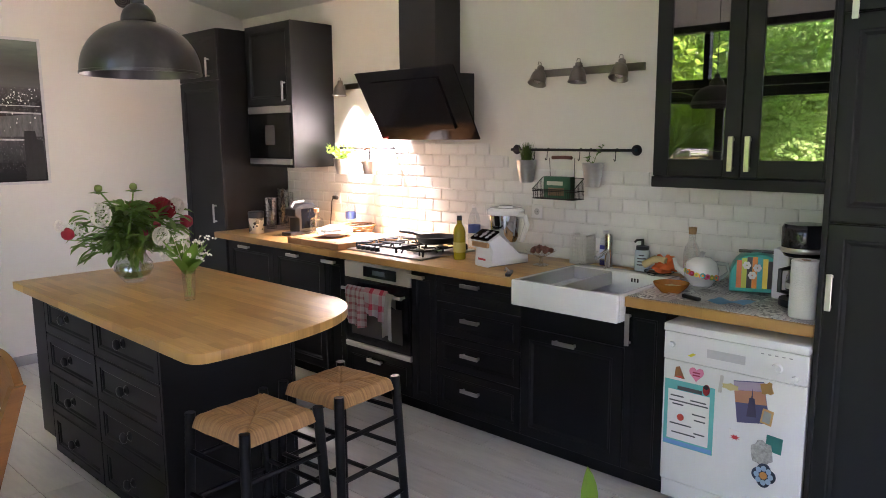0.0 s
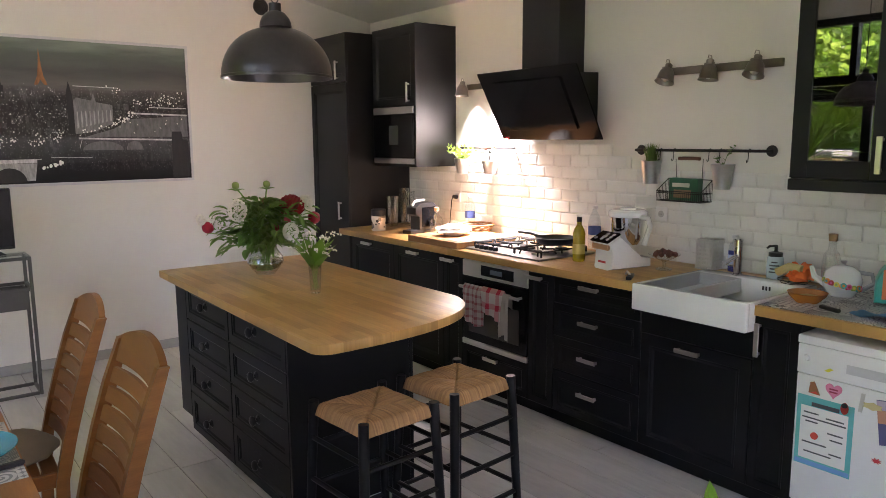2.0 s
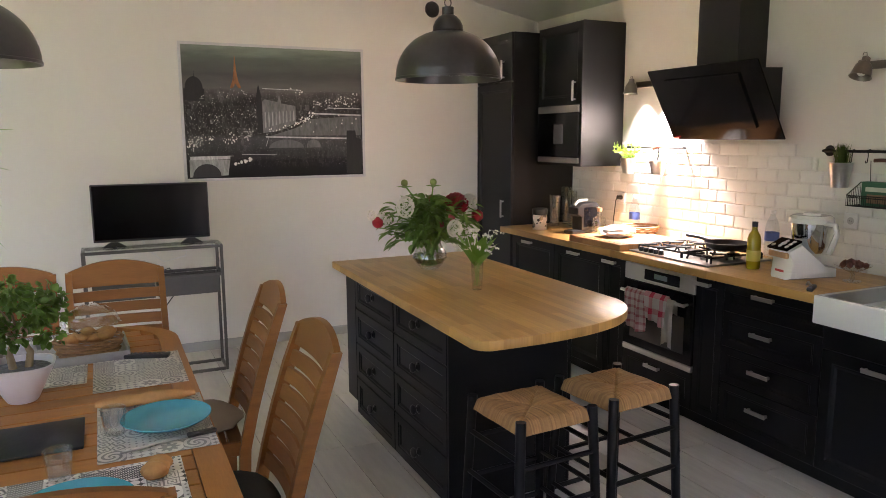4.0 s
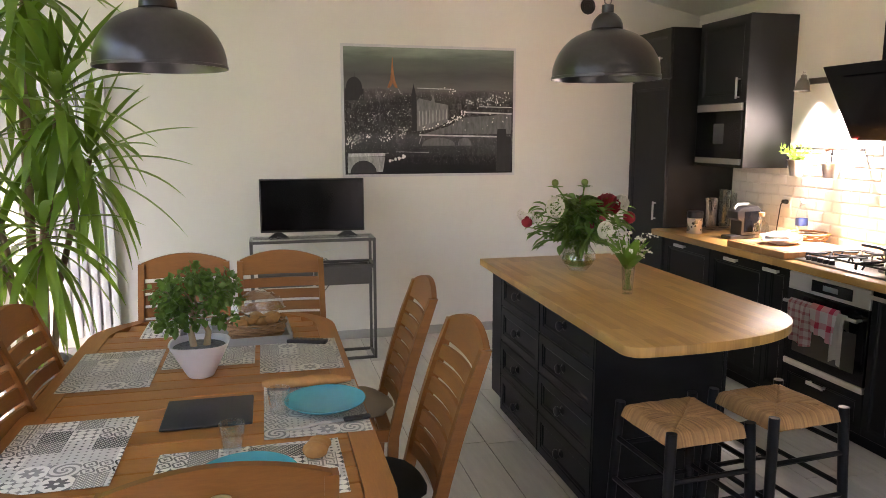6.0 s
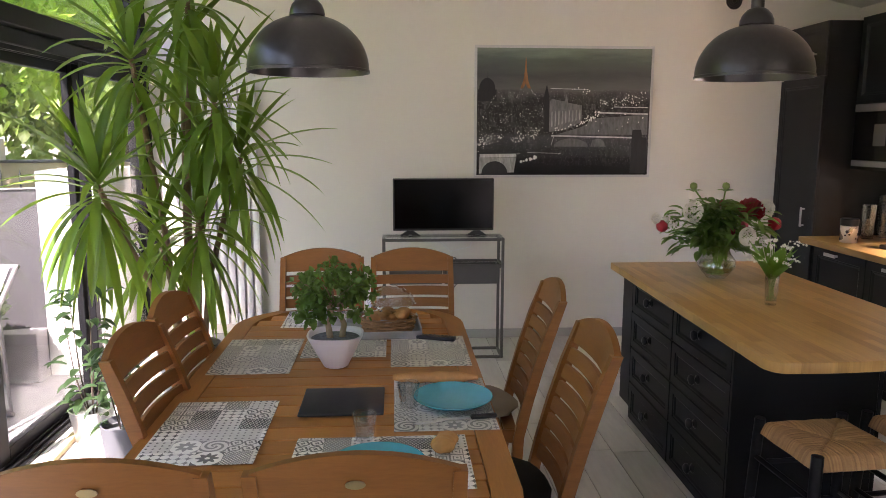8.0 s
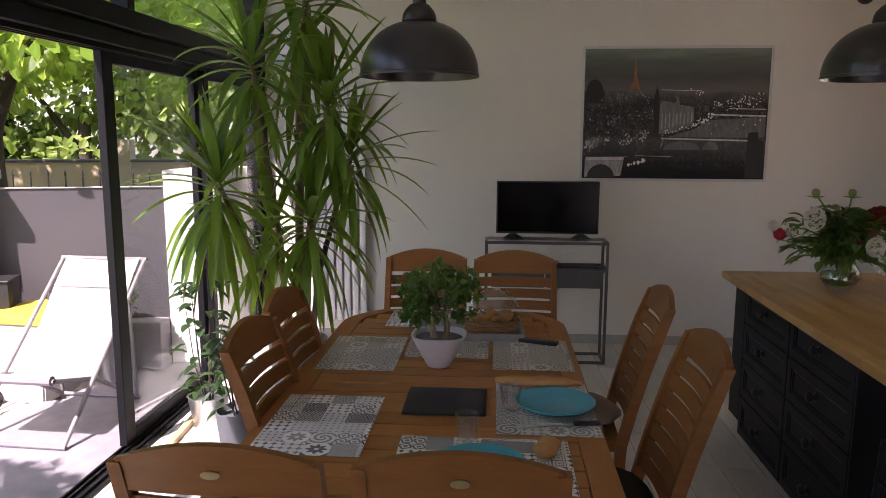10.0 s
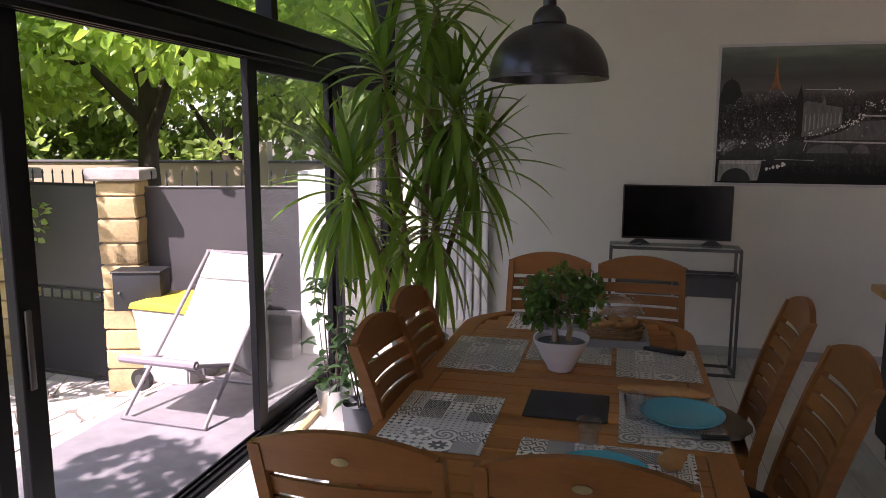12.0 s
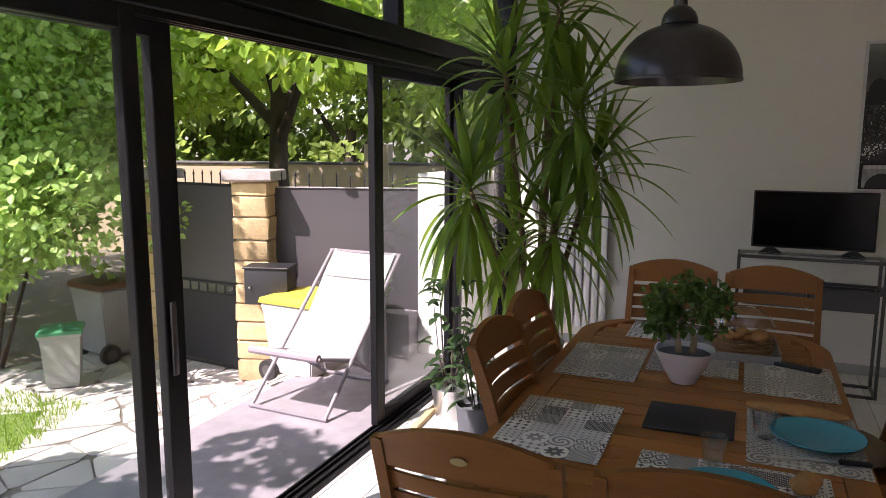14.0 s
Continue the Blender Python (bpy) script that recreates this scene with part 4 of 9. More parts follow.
    for pos, v in ((0.12, 0.25), (0.30, 0.45), (0.36, 1.0), (0.50, 0.85), (0.62, 0.7), (0.67, 0.5)):
        k = band.color_ramp.elements.new(pos)
        k.color = (v, v, v, 1)
    l.new(sp.outputs["Z"], band.inputs[0])
    mulc = n.new("ShaderNodeMath")
    mulc.operation = "MULTIPLY"
    sepc = n.new("ShaderNodeSeparateColor")
    l.new(vo.outputs["Color"], sepc.inputs[0])
    pw = n.new("ShaderNodeMath")
    pw.operation = "POWER"
    l.new(sepc.outputs[0], pw.inputs[0])
    pw.inputs[1].default_value = 2.0
    pcl = n.new("ShaderNodeMath")
    pcl.operation = "MULTIPLY"
    l.new(pw.outputs[0], pcl.inputs[0])
    l.new(cpow.outputs[0], pcl.inputs[1])
    l.new(pcl.outputs[0], mulc.inputs[0])
    l.new(band.outputs[0], mulc.inputs[1])
    # lights
    v2 = n.new("ShaderNodeTexVoronoi")
    v2.inputs["Scale"].default_value = 60
    l.new(vm.outputs[0], v2.inputs["Vector"])
    lt = n.new("ShaderNodeMath")
    lt.operation = "LESS_THAN"
    l.new(v2.outputs["Distance"], lt.inputs[0])
    lt.inputs[1].default_value = 0.40
    s2 = n.new("ShaderNodeSeparateColor")
    l.new(v2.outputs["Color"], s2.inputs[0])
    gt = n.new("ShaderNodeMath")
    gt.operation = "POWER"
    l.new(s2.outputs[1], gt.inputs[0])
    gt.inputs[1].default_value = 4.0
    m3 = n.new("ShaderNodeMath")
    m3.operation = "MULTIPLY"
    l.new(lt.outputs[0], m3.inputs[0])
    l.new(gt.outputs[0], m3.inputs[1])
    m4 = n.new("ShaderNodeMath")
    m4.operation = "MULTIPLY"
    l.new(m3.outputs[0], m4.inputs[0])
    l.new(band.outputs[0], m4.inputs[1])
    sm = n.new("ShaderNodeMath")
    sm.operation = "MULTIPLY_ADD"
    l.new(mulc.outputs[0], sm.inputs[0])
    sm.inputs[1].default_value = 0.55
    l.new(m4.outputs[0], sm.inputs[2])
    mx = n.new("ShaderNodeMix")
    mx.data_type = "RGBA"
    mx.blend_type = "ADD"
    mx.inputs["Factor"].default_value = 1.0
    l.new(ramp.outputs[0], mx.inputs[6])
    l.new(sm.outputs[0], mx.inputs[7])
    l.new(mx.outputs[2], p.inputs["Base Color"])
    p.inputs["Roughness"].default_value = 0.5
    p.inputs["Specular IOR Level"].default_value = 0.2
    return m


t = thing("wall_picture", (0.487, FY - 0.028, 1.331), "framed dark night view of a city with an orange tower", "picture")
PW, PH = 1.432, 1.03
b = bm_new()
for x0, x1, z0, z1 in ((0, PW, 0, 0.020), (0, PW, PH - 0.020, PH), (0, 0.020, 0.020, PH - 0.020), (PW - 0.020, PW, 0.020, PH - 0.020)):
    box(b, x0, x1, 0.0, 0.028, z0, z1, 0.002)
part("frame", b, material("brushed_alu_frame", (0.62, 0.62, 0.62), 0.45, 0.25), t, "thin brushed aluminium frame")
part("print", single(0.020, PW - 0.020, 0.006, 0.02, 0.020, PH - 0.020), city_material(), t, "dark city print", smooth=0)


def flat(pts, y, mat, name, label=""):
    b = bm_new()
    prism(b, pts, y, y + 0.0008, "y")
    return part(name, b, mat, t, label, smooth=0)


PR = [material("print_tone_%s" % k, c, 0.4, var=0.75, scale=16, fine=70, bump=0, stretch=(2.5, 1, 0.7)) for k, c in (("orange", (0.32, 0.125, 0.04)), ("dark", (0.010, 0.010, 0.011)), ("pale", (0.55, 0.55, 0.55)), ("mid", (0.17, 0.17, 0.17)), ("lit", (0.34, 0.34, 0.335)), ("river", (0.13, 0.13, 0.132)))]
tx = 0.405
flat([(tx - 0.042, 0.70), (tx - 0.020, 0.76), (tx - 0.010, 0.83), (tx - 0.003, 0.92), (tx, 0.945), (tx + 0.003, 0.92), (tx + 0.010, 0.83), (tx + 0.020, 0.76), (tx + 0.042, 0.70), (tx + 0.02, 0.70), (tx, 0.735), (tx - 0.02, 0.70)], 0.0045, PR[0], "tower_print", "orange tower silhouette")
dome = [(0.03, 0.69)] + [(0.10 + 0.065 * math.cos(a), 0.69 + 0.09 * math.sin(a)) for a in [math.pi * (1 - i / 10) for i in range(11)]] + [(0.16, 0.69)]
flat([(0.10 - 0.075, 0.60), (0.025, 0.69)] + dome[1:-1] + [(0.175, 0.69), (0.175, 0.60)], 0.0048, PR[1], "dome_print")
flat([(0.102, 0.78), (0.104, 0.83), (0.106, 0.78)], 0.0048, PR[1], "spire_print")
flat([(0.60, 0.36), (0.60, 0.60), (0.62, 0.62), (0.72, 0.60), (0.735, 0.66), (0.75, 0.59), (0.86, 0.57), (0.86, 0.44), (0.74, 0.38)], 0.0052, PR[3], "palace_print")
for k in range(9):
    x = 0.615 + 0.028 * k
    flat([(x, 0.40 + 0.007 * k), (x + 0.012, 0.405 + 0.007 * k), (x + 0.009, 0.52 + 0.002 * k), (x + 0.003, 0.52 + 0.002 * k)], 0.0048, PR[4], "lit_pier_print")
flat([(0.56, 0.36), (0.555, 0.64), (0.575, 0.735), (0.595, 0.64), (0.60, 0.36)], 0.0047, PR[1], "turret_print")
flat([(0.66, 0.34), (0.86, 0.40), (0.98, 0.47), (1.40, 0.50), (1.40, 0.34)], 0.0054, PR[5], "river_print")
for (x0, z0), (x1, z1), w in (((0.62, 0.325), (1.29, 0.31), 0.012), ((0.99, 0.508), (1.40, 0.497), 0.012), ((1.12, 0.556), (1.40, 0.552), 0.006), ((0.605, 0.698), (0.905, 0.692), 0.005), ((0.045, 0.16), (0.34, 0.163), 0.026), ((0.23, 0.183), (0.37, 0.186), 0.003), ((0.43, 0.196), (0.70, 0.19), 0.003), ((0.62, 0.255), (0.64, 0.32), 0.012)):
    flat([(x0, z0), (x1, z1), (x1, z1 + w), (x0, z0 + w)], 0.0046, PR[2], "bridge_print")
for x0, x1 in ((0.64, 0.92), (0.94, 1.06)):
    mid = (x0 + x1) / 2
    flat([(mid + (x1 - x0) / 2 * math.cos(a), 0.245 + 0.065 * math.sin(a)) for a in [math.pi * i / 10 for i in range(11)]], 0.0050, PR[5], "arch_print")
flat([(0.04, 0.03), (0.04, 0.16), (0.34, 0.16), (0.32, 0.04)], 0.0047, PR[4], "near_bridge_print")
flat([(0.055, 0.03)] + [(0.165 + 0.105 * math.cos(a), 0.03 + 0.10 * math.sin(a)) for a in [math.pi * (1 - i / 10) for i in range(11)]], 0.0042, PR[1], "near_arch_print")
flat([(1.27, 0.03), (1.275, 0.33), (1.28, 0.38), (1.35, 0.38), (1.36, 0.32), (1.40, 0.31), (1.40, 0.03)], 0.0044, PR[1], "dark_block_print")
lamps = random.Random(8)
LIT = material("print_lamp_white", (0.86, 0.85, 0.82), 0.5, var=0.1, bump=0)
for x0, z0, x1, z1, n_, sp_, r_ in ((0.03, 0.27, 0.22, 0.33, 60, 0.024, 0.005), (0.28, 0.30, 0.52, 0.37, 46, 0.020, 0.005), (0.62, 0.37, 0.86, 0.43, 20, 0.010, 0.006), (0.86, 0.43, 1.02, 0.52, 40, 0.014, 0.006), (1.00, 0.57, 1.38, 0.63, 70, 0.024, 0.005), (0.78, 0.70, 0.92, 0.69, 10, 0.012, 0.005), (0.36, 0.125, 0.55, 0.17, 12, 0.006, 0.010), (0.12, 0.60, 0.52, 0.68, 40, 0.03, 0.003), (0.05, 0.42, 0.55, 0.52, 46, 0.04, 0.0035), (0.95, 0.40, 1.36, 0.46, 10, 0.03, 0.005)):
    b = bm_new()
    for k in range(n_):
        u = lamps.random()
        cx, cz, q = x0 + (x1 - x0) * u, z0 + (z1 - z0) * u + lamps.gauss(0, sp_), r_ * lamps.uniform(0.5, 1.2)
        b.faces.new([b.verts.new((cx + q * math.cos(a), 0.004, cz + q * 1.2 * math.sin(a))) for a in [2 * math.pi * i / 6 for i in range(6)]])
    tagged(part("street_lights_print", b, LIT, t, smooth=0), kind="stuff")

t = thing("air_vent", (2.549, FY - 0.004, 2.72), "small round metal air vent in the wall", "vent")
for r in (0.018, 0.034, 0.050, 0.063):
    b = bm_new()
    pts = [(r * math.cos(2 * math.pi * i / 24), -0.004, r * math.sin(2 * math.pi * i / 24)) for i in range(25)]
    tube(b, pts, 0.004, 6)
    part("ring", b, STAND, t)
b = bm_new()
rod(b, (0, 0.003, 0), (0, -0.001, 0), 0.062, n=24)
part("backing", b, PLASTIC, t)

# ---- radiator ----
t = thing("radiator", (-1.66, FY - 0.08, 0.16), "tall white column radiator behind the yucca", "radiator")
for i in range(7):
    b = bm_new()
    box(b, i * 0.066, i * 0.066 + 0.052, 0.0, 0.05, 0.0, 1.9, 0.012, 2)
    part("column", b, WHITE, t)
for z in (0.06, 1.8):
    part("manifold", single(0.0, 0.45, 0.03, 0.075, z, z + 0.03, 0.004), WHITE, t)


# ---- pendant lamps ----
def pendant(x, y, z):
    t = thing("pendant_lamp", (x, y, z), "dark gunmetal dome pendant lamp hanging from a cable", "lamp", "dome pendant lamps")
    R = 0.235
    prof = []
    for i in range(15):
        a = math.pi / 2 * i / 14
        prof.append((max(0.055, R * math.cos(a) ** 0.9) if i < 14 else 0.055, 0.012 + 0.205 * math.sin(a)))
    outer = [(R + 0.003, 0.0), (R + 0.003, 0.010)] + prof
    inner = [(r - 0.004, z - 0.003) for r, z in prof[::-1]] + [(R - 0.001, 0.0)]
    b = bm_new()
    lathe(b, outer + inner, n=48, closed=True)
    part("shade", b, LAMP, t, "gunmetal dome shade")
    b = bm_new()
    lathe(b, [(0.056, 0.205), (0.068, 0.215), (0.066, 0.235), (0.058, 0.255), (0.040, 0.275), (0.026, 0.282), (0.026, 0.315), (0.0, 0.316)], n=28)
    part("cap", b, LAMP, t)
    b = bm_new()
    tube(b, [(0.016 * math.cos(a), 0, 0.334 + 0.018 * math.sin(a)) for a in [2 * math.pi * i / 12 for i in range(13)]], 0.003, 6)
    part("hook", b, DARKSTEEL, t)
    b = bm_new()
    rod(b, (0, 0, 0.35), (0, 0, ceil_z(x) - z), 0.004, n=8)
    part("cable", b, PLASTIC, t)
    b = bm_new()
    lathe(b, [(0, 0.06), (0.03, 0.07), (0.035, 0.10), (0.02, 0.14), (0.015, 0.19), (0, 0.19)], n=16)
    part("bulb", b, material("opal_bulb", (0.8, 0.8, 0.76), 0.3, bump=0), t)


pendant(1.355, 3.59, 1.905)
pendant(-0.473, 3.504, 1.907)


# ---- outside ----
rng = np.random.default_rng(3)
F_DIR = Vector((0.954, 0.30, 0)).normalized()
PIL = Vector((-3.84, 5.30, -0.27))
CONCRETE = material("pale_concrete", (0.27, 0.25, 0.265), 0.7, var=0.45, scale=1.6, fine=11, bump=0.06)
STONE = material("flagstone", (0.62, 0.57, 0.52), 0.85, var=0.3, scale=4, fine=40, bump=0.2, rand=0.25)
SANDSTONE = material("rough_sandstone", (0.52, 0.38, 0.20), 0.85, var=0.35, scale=7, fine=40, bump=0.5, rand=0.2)
FENCE = material("anthracite_steel_sheet", (0.075, 0.07, 0.075), 0.55, var=0.12, scale=2, fine=60, bump=0.02)
GATE = material("black_steel_gate", (0.02, 0.02, 0.022), 0.5, var=0.1)
b = bm_new()
box(b, -90, 30, -60, 120, -0.75, -0.30)
solid("ground", b, material("packed_earth", (0.20, 0.17, 0.13), 0.95, var=0.3, scale=0.8, fine=12, bump=0.2), "bare ground round the house", "ground", "structure", smooth=0)
b = bm_new()
prism(b, [(-3.18, -2.0), (-2.16, -2.0), (-2.16, 5.9), (-2.95, 5.62), (-2.95, 4.90), (-3.18, 4.78)], -0.32, -0.03, "z", 0.004)
solid("terrace", b, CONCRETE, "smooth grey concrete terrace outside the sliding door", "terrace", "structure")


def slope(x, y):
    """The paving falls gently from the terrace towards the gate."""
    w = min(1.0, max(0.0, (-2.9 - x) / 0.9))
    v = min(1.0, max(0.0, (y - 3.0) / 1.7))
    return -0.046 - 0.22 * w * v - 0.19 * min(1.0, max(0.0, -3.16 - x) / 2.0) * (1 - v)


def lawn_edge(y):
    return -3.94 - 0.57 * max(0.0, y - 3.05)


# paving joints and crazy paving
b = bm_new()
NX, NY = 14, 26
pv = [[b.verts.new((x, y, slope(x, y) - 0.010)) for x, y in [(-2.9 - 0.25 * i, -1.0 + 0.28 * j) for i in range(NX)]] for j in range(NY)]
for A, B in zip(pv, pv[1:]):
    for i in range(NX - 1):
        if A[i].co.x > lawn_edge(A[i].co.y) - 0.3 or A[i].co.y > 4.0:
            b.faces.new((A[i], A[i + 1], B[i + 1], B[i]))
paving = solid("pavement", b, material("paving_joint", (0.22, 0.19, 0.16), 0.95, var=0.2), "irregular flagstone paving in front of the gate", "paving", "structure", smooth=0)
G = {}
for i in range(10):
    for j in range(18):
        G[i, j] = (-2.90 - 0.34 * i + rng.uniform(-0.13, 0.13), -0.9 + 0.42 * j + 0.21 * (i % 2) + rng.uniform(-0.15, 0.15))
for i in range(9):
    for j in range(17):
        c = [G[i, j], G[i + 1, j], G[i + 1, j + 1], G[i, j + 1]]
        mx, my = sum(p[0] for p in c) / 4, sum(p[1] for p in c) / 4
        if mx < -4.02 - 0.5 * max(0.0, my - 3.0) and my < 3.95 or mx > -3.12 and my < 4.9 or my < -0.6:
            continue
        cells = [c] if rng.random() < 0.45 else ([c[:3], [c[0], c[2], c[3]]] if rng.random() < 0.5 else [[c[0], c[1], c[3]], c[1:]])
        for c in cells:
            mx, my = sum(p[0] for p in c) / len(c), sum(p[1] for p in c) / len(c)
            ring = []
            for k in range(len(c)):
                p, q, o_ = c[k], c[(k + 1) % len(c)], c[k - 1]
                for u, other in ((0.10, o_), (0.10, q), (0.55, q)):
                    ring.append((p[0] + (other[0] - p[0]) * u + rng.uniform(-0.008, 0.008), p[1] + (other[1] - p[1]) * u + rng.uniform(-0.008, 0.008)))
            ring = [(mx + (p[0] - mx) * 0.955, my + (p[1] - my) * 0.955) for p in ring]
            b = bm_new()
            lo = [b.verts.new((x - mx, y - my, slope(x, y) - 0.03)) for x, y in ring]
            hi = [b.verts.new(((x - mx) * 0.98, (y - my) * 0.98, slope(x, y))) for x, y in ring]
            n = len(ring)
            for k in range(n):
                b.faces.new((lo[k], lo[(k + 1) % n], hi[(k + 1) % n], hi[k]))
            b.faces.new(hi)
            o = part("flagstone", b, STONE, paving, smooth=0)
            o.matrix_basis = pose(mx, my, 0)

# lawn
b = bm_new()
cell = 0.12
turf = {}
for j in range(47):
    for i in range(42):
        x, y = -3.90 - cell * i, -1.5 + cell * j
        if x - cell / 2 > lawn_edge(y + cell / 2):
            continue
        quad = []
        for a, c in ((0, 0), (1, 0), (1, 1), (0, 1)):
            k = (i + a, j + c)
            if k not in turf:
                px, py = -3.90 - cell * k[0], -1.5 + cell * k[1]
                turf[k] = b.verts.new((px, py, slope(px, py) - 0.003))
            quad.append(turf[k])
        b.faces.new(quad)
solid("lawn", b, material("lawn_soil", (0.15, 0.22, 0.045), 0.95, var=0.3), "sunlit green lawn", "lawn", "structure", smooth=0)


def from_arrays(name, verts, faces, mat):
    me = bpy.data.meshes.new(name)
    me.from_pydata(verts.tolist(), [], faces.tolist())
    me.materials.append(mat)
    return me


N = 16000
p = np.column_stack([rng.uniform(-7.2, -3.9, N), rng.uniform(0.5, 4.2, N), np.zeros(N)])
p = p[p[:, 0] < -3.94 - 0.57 * np.clip(p[:, 1] - 3.05, 0, 3) + rng.normal(0, 0.03, N)]
p[:, 2] = [slope(x, y) - 0.006 for x, y in p[:, :2]]
a = rng.uniform(0, 6.283, len(p))
h = rng.uniform(0.03, 0.07, len(p))
w = 0.006
V = np.empty((len(p), 3, 3))
V[:, 0] = p + np.column_stack([np.cos(a) * w, np.sin(a) * w, 0 * a])
V[:, 1] = p - np.column_stack([np.cos(a) * w, np.sin(a) * w, 0 * a])
V[:, 2] = p + np.column_stack([rng.normal(0, 0.02, len(p)), rng.normal(0, 0.02, len(p)), h])
me = from_arrays("grass", V.reshape(-1, 3), np.arange(len(p) * 3).reshape(-1, 3), leaf_material("grass_blade", (0.19, 0.29, 0.05), (0.42, 0.60, 0.09)))
tagged(new("grass", me), "short green grass blades on the lawn", "grass", "", "stuff")


def foliage(name, centres, radii, count, size, mat, parent, droop=0.5, shell=0.45):
    """Leaves, each a folded pair of quads, in clumps with gaps between them."""
    cs, rs = np.array(centres), np.array(radii)
    k = rng.choice(len(cs), count, p=(rs[:, 0] ** 2) / (rs[:, 0] ** 2).sum())
    d = rng.normal(0, 1, (count, 3))
    d /= np.linalg.norm(d, axis=1)[:, None]
    r = rng.uniform(shell, 1.0, count) ** 0.6
    pos = cs[k] + d * rs[k] * r[:, None]
    out = d * 0.8 + rng.normal(0, 0.5, (count, 3))
    out[:, 2] -= droop
    out /= np.linalg.norm(out, axis=1)[:, None]
    side = np.cross(out, np.array([-0.15, -0.35, 0.9]) + rng.normal(0, 0.65, (count, 3)))
    side /= np.linalg.norm(side, axis=1)[:, None]
    up = np.cross(side, out)
    s = size * rng.uniform(0.6, 1.35, count)[:, None]
    V = np.empty((count, 6, 3))
    V[:, 0] = pos
    V[:, 1] = pos + out * s * 0.4 + side * s * 0.42 + up * s * 0.14
    V[:, 2] = pos + out * s * 1.05
    V[:, 3] = pos + out * s * 0.4 - side * s * 0.42 + up * s * 0.14
    V[:, 4] = pos + out * s * 0.75 + side * s * 0.28 + up * s * 0.06
    V[:, 5] = pos + out * s * 0.75 - side * s * 0.28 + up * s * 0.06
    base = np.arange(count)[:, None] * 6
    F = np.concatenate([base + np.array([[0, 1, 4, 2]]), base + np.array([[0, 2, 5, 3]])])
    me = from_arrays(name, V.reshape(-1, 3), F, mat)
    o = new(name, me)
    o.parent = parent
    return o


LINDEN = leaf_material("linden_leaf", (0.17, 0.29, 0.045), (0.55, 0.75, 0.10), 0.30, 0.6)
SHRUB = leaf_material("shrub_leaf", (0.32, 0.46, 0.17), (0.68, 0.88, 0.28), 0.24, 0.8)
DARKLEAF = leaf_material("far_leaf", (0.19, 0.27, 0.06), (0.46, 0.60, 0.14), 0.5, 0.6)
BARK = material("dark_bark", (0.065, 0.05, 0.038), 0.95, var=0.4, scale=6, fine=30, bump=0.6, stretch=(1, 1, 0.3))


def tree(loc, label, clumps, count, size, mat, limbs, trunk_r, trunk_h, name="tree"):
    t = thing(name, loc, label, "tree")
    b = bm_new()
    tube(b, [(0, 0, -0.1), (0.03, 0, trunk_h * 0.3), (-0.03, 0.02, trunk_h * 0.65), (0.02, 0, trunk_h)], trunk_r * 1.1, 14, trunk_r * 0.7)
    part("trunk", b, BARK, t)
    for q in limbs:
        b = bm_new()
        tube(b, q, trunk_r * 0.55, 8, trunk_r * 0.14)
        part("limb", b, BARK, t)
    foliage("crown", [c[:3] for c in clumps], [(c[3], c[3], c[3] * 0.62) for c in clumps], count, size, mat, t)
    return t


clumps = []
for i in range(105):
    a, r = rng.uniform(0, 6.283), rng.uniform(0.8, 3.6)
    clumps.append((r * math.cos(a), r * math.sin(a) * 0.7, rng.uniform(2.3, 5.4) - 0.10 * r * r + 0.3, rng.uniform(0.5, 0.95)))
clumps = [c for c in clumps if c[2] - 0.62 * c[3] > 1.95]
tree((-5.35, 7.75, -0.28), "leafy linden tree with a dark trunk behind the fence", clumps, 24000, 0.115, LINDEN,
     [[(0, 0, 1.9), (0.5, -0.2, 2.7), (1.5, -0.3, 3.3)], [(0, 0, 2.1), (-0.6, -0.1, 2.7), (-1.8, 0, 3.1)], [(0, 0, 2.2), (0.1, 0.7, 3.0), (0.4, 1.2, 4.0)], [(0.02, 0, 2.4), (-0.1, -0.3, 3.4), (0.0, -0.5, 4.6)]], 0.135, 2.5)
rng = np.random.default_rng(17)
clumps = [(rng.uniform(-1.7, 1.35), rng.uniform(-1.0, 1.0), rng.uniform(0.85, 4.1), rng.uniform(0.24, 0.46)) for i in range(330)]
clumps = [c for c in clumps if (c[0] / 1.75) ** 2 + (c[1] / 1.1) ** 2 < 1.0 and c[2] > 0.95 + 0.15 * abs(c[0])]
t = thing("garden_shrub", (-6.1, 4.5, -0.22), "large light-green garden shrub beside the lawn", "shrub")
for k in range(7):
    b = bm_new()
    a = k * 0.9
    tube(b, [(0.12 * math.cos(a), 0.12 * math.sin(a), -0.05), (0.35 * math.cos(a), 0.35 * math.sin(a), 0.7), (0.7 * math.cos(a), 0.7 * math.sin(a), 1.7)], 0.022, 6, 0.008)
    part("stem", b, BARK, t)
foliage("foliage", [c[:3] for c in clumps], [(c[3], c[3], c[3]) for c in clumps], 52000, 0.068, SHRUB, t, 0.1, 0.55)
clumps = [(rng.uniform(-3.5, 3.5), rng.uniform(-1.0, 1.0), rng.uniform(1.6, 4.6), rng.uniform(0.5, 0.9)) for i in range(40)]
tree((-9.5, 5.2, -0.3), "tall green tree behind the shrub", clumps, 22000, 0.11, LINDEN, [[(0, 0, 1.5), (0.8, 0.1, 2.6), (1.8, 0.2, 3.4)], [(0, 0, 1.6), (-0.9, 0, 2.6), (-2, 0, 3.2)]], 0.12, 2.2)
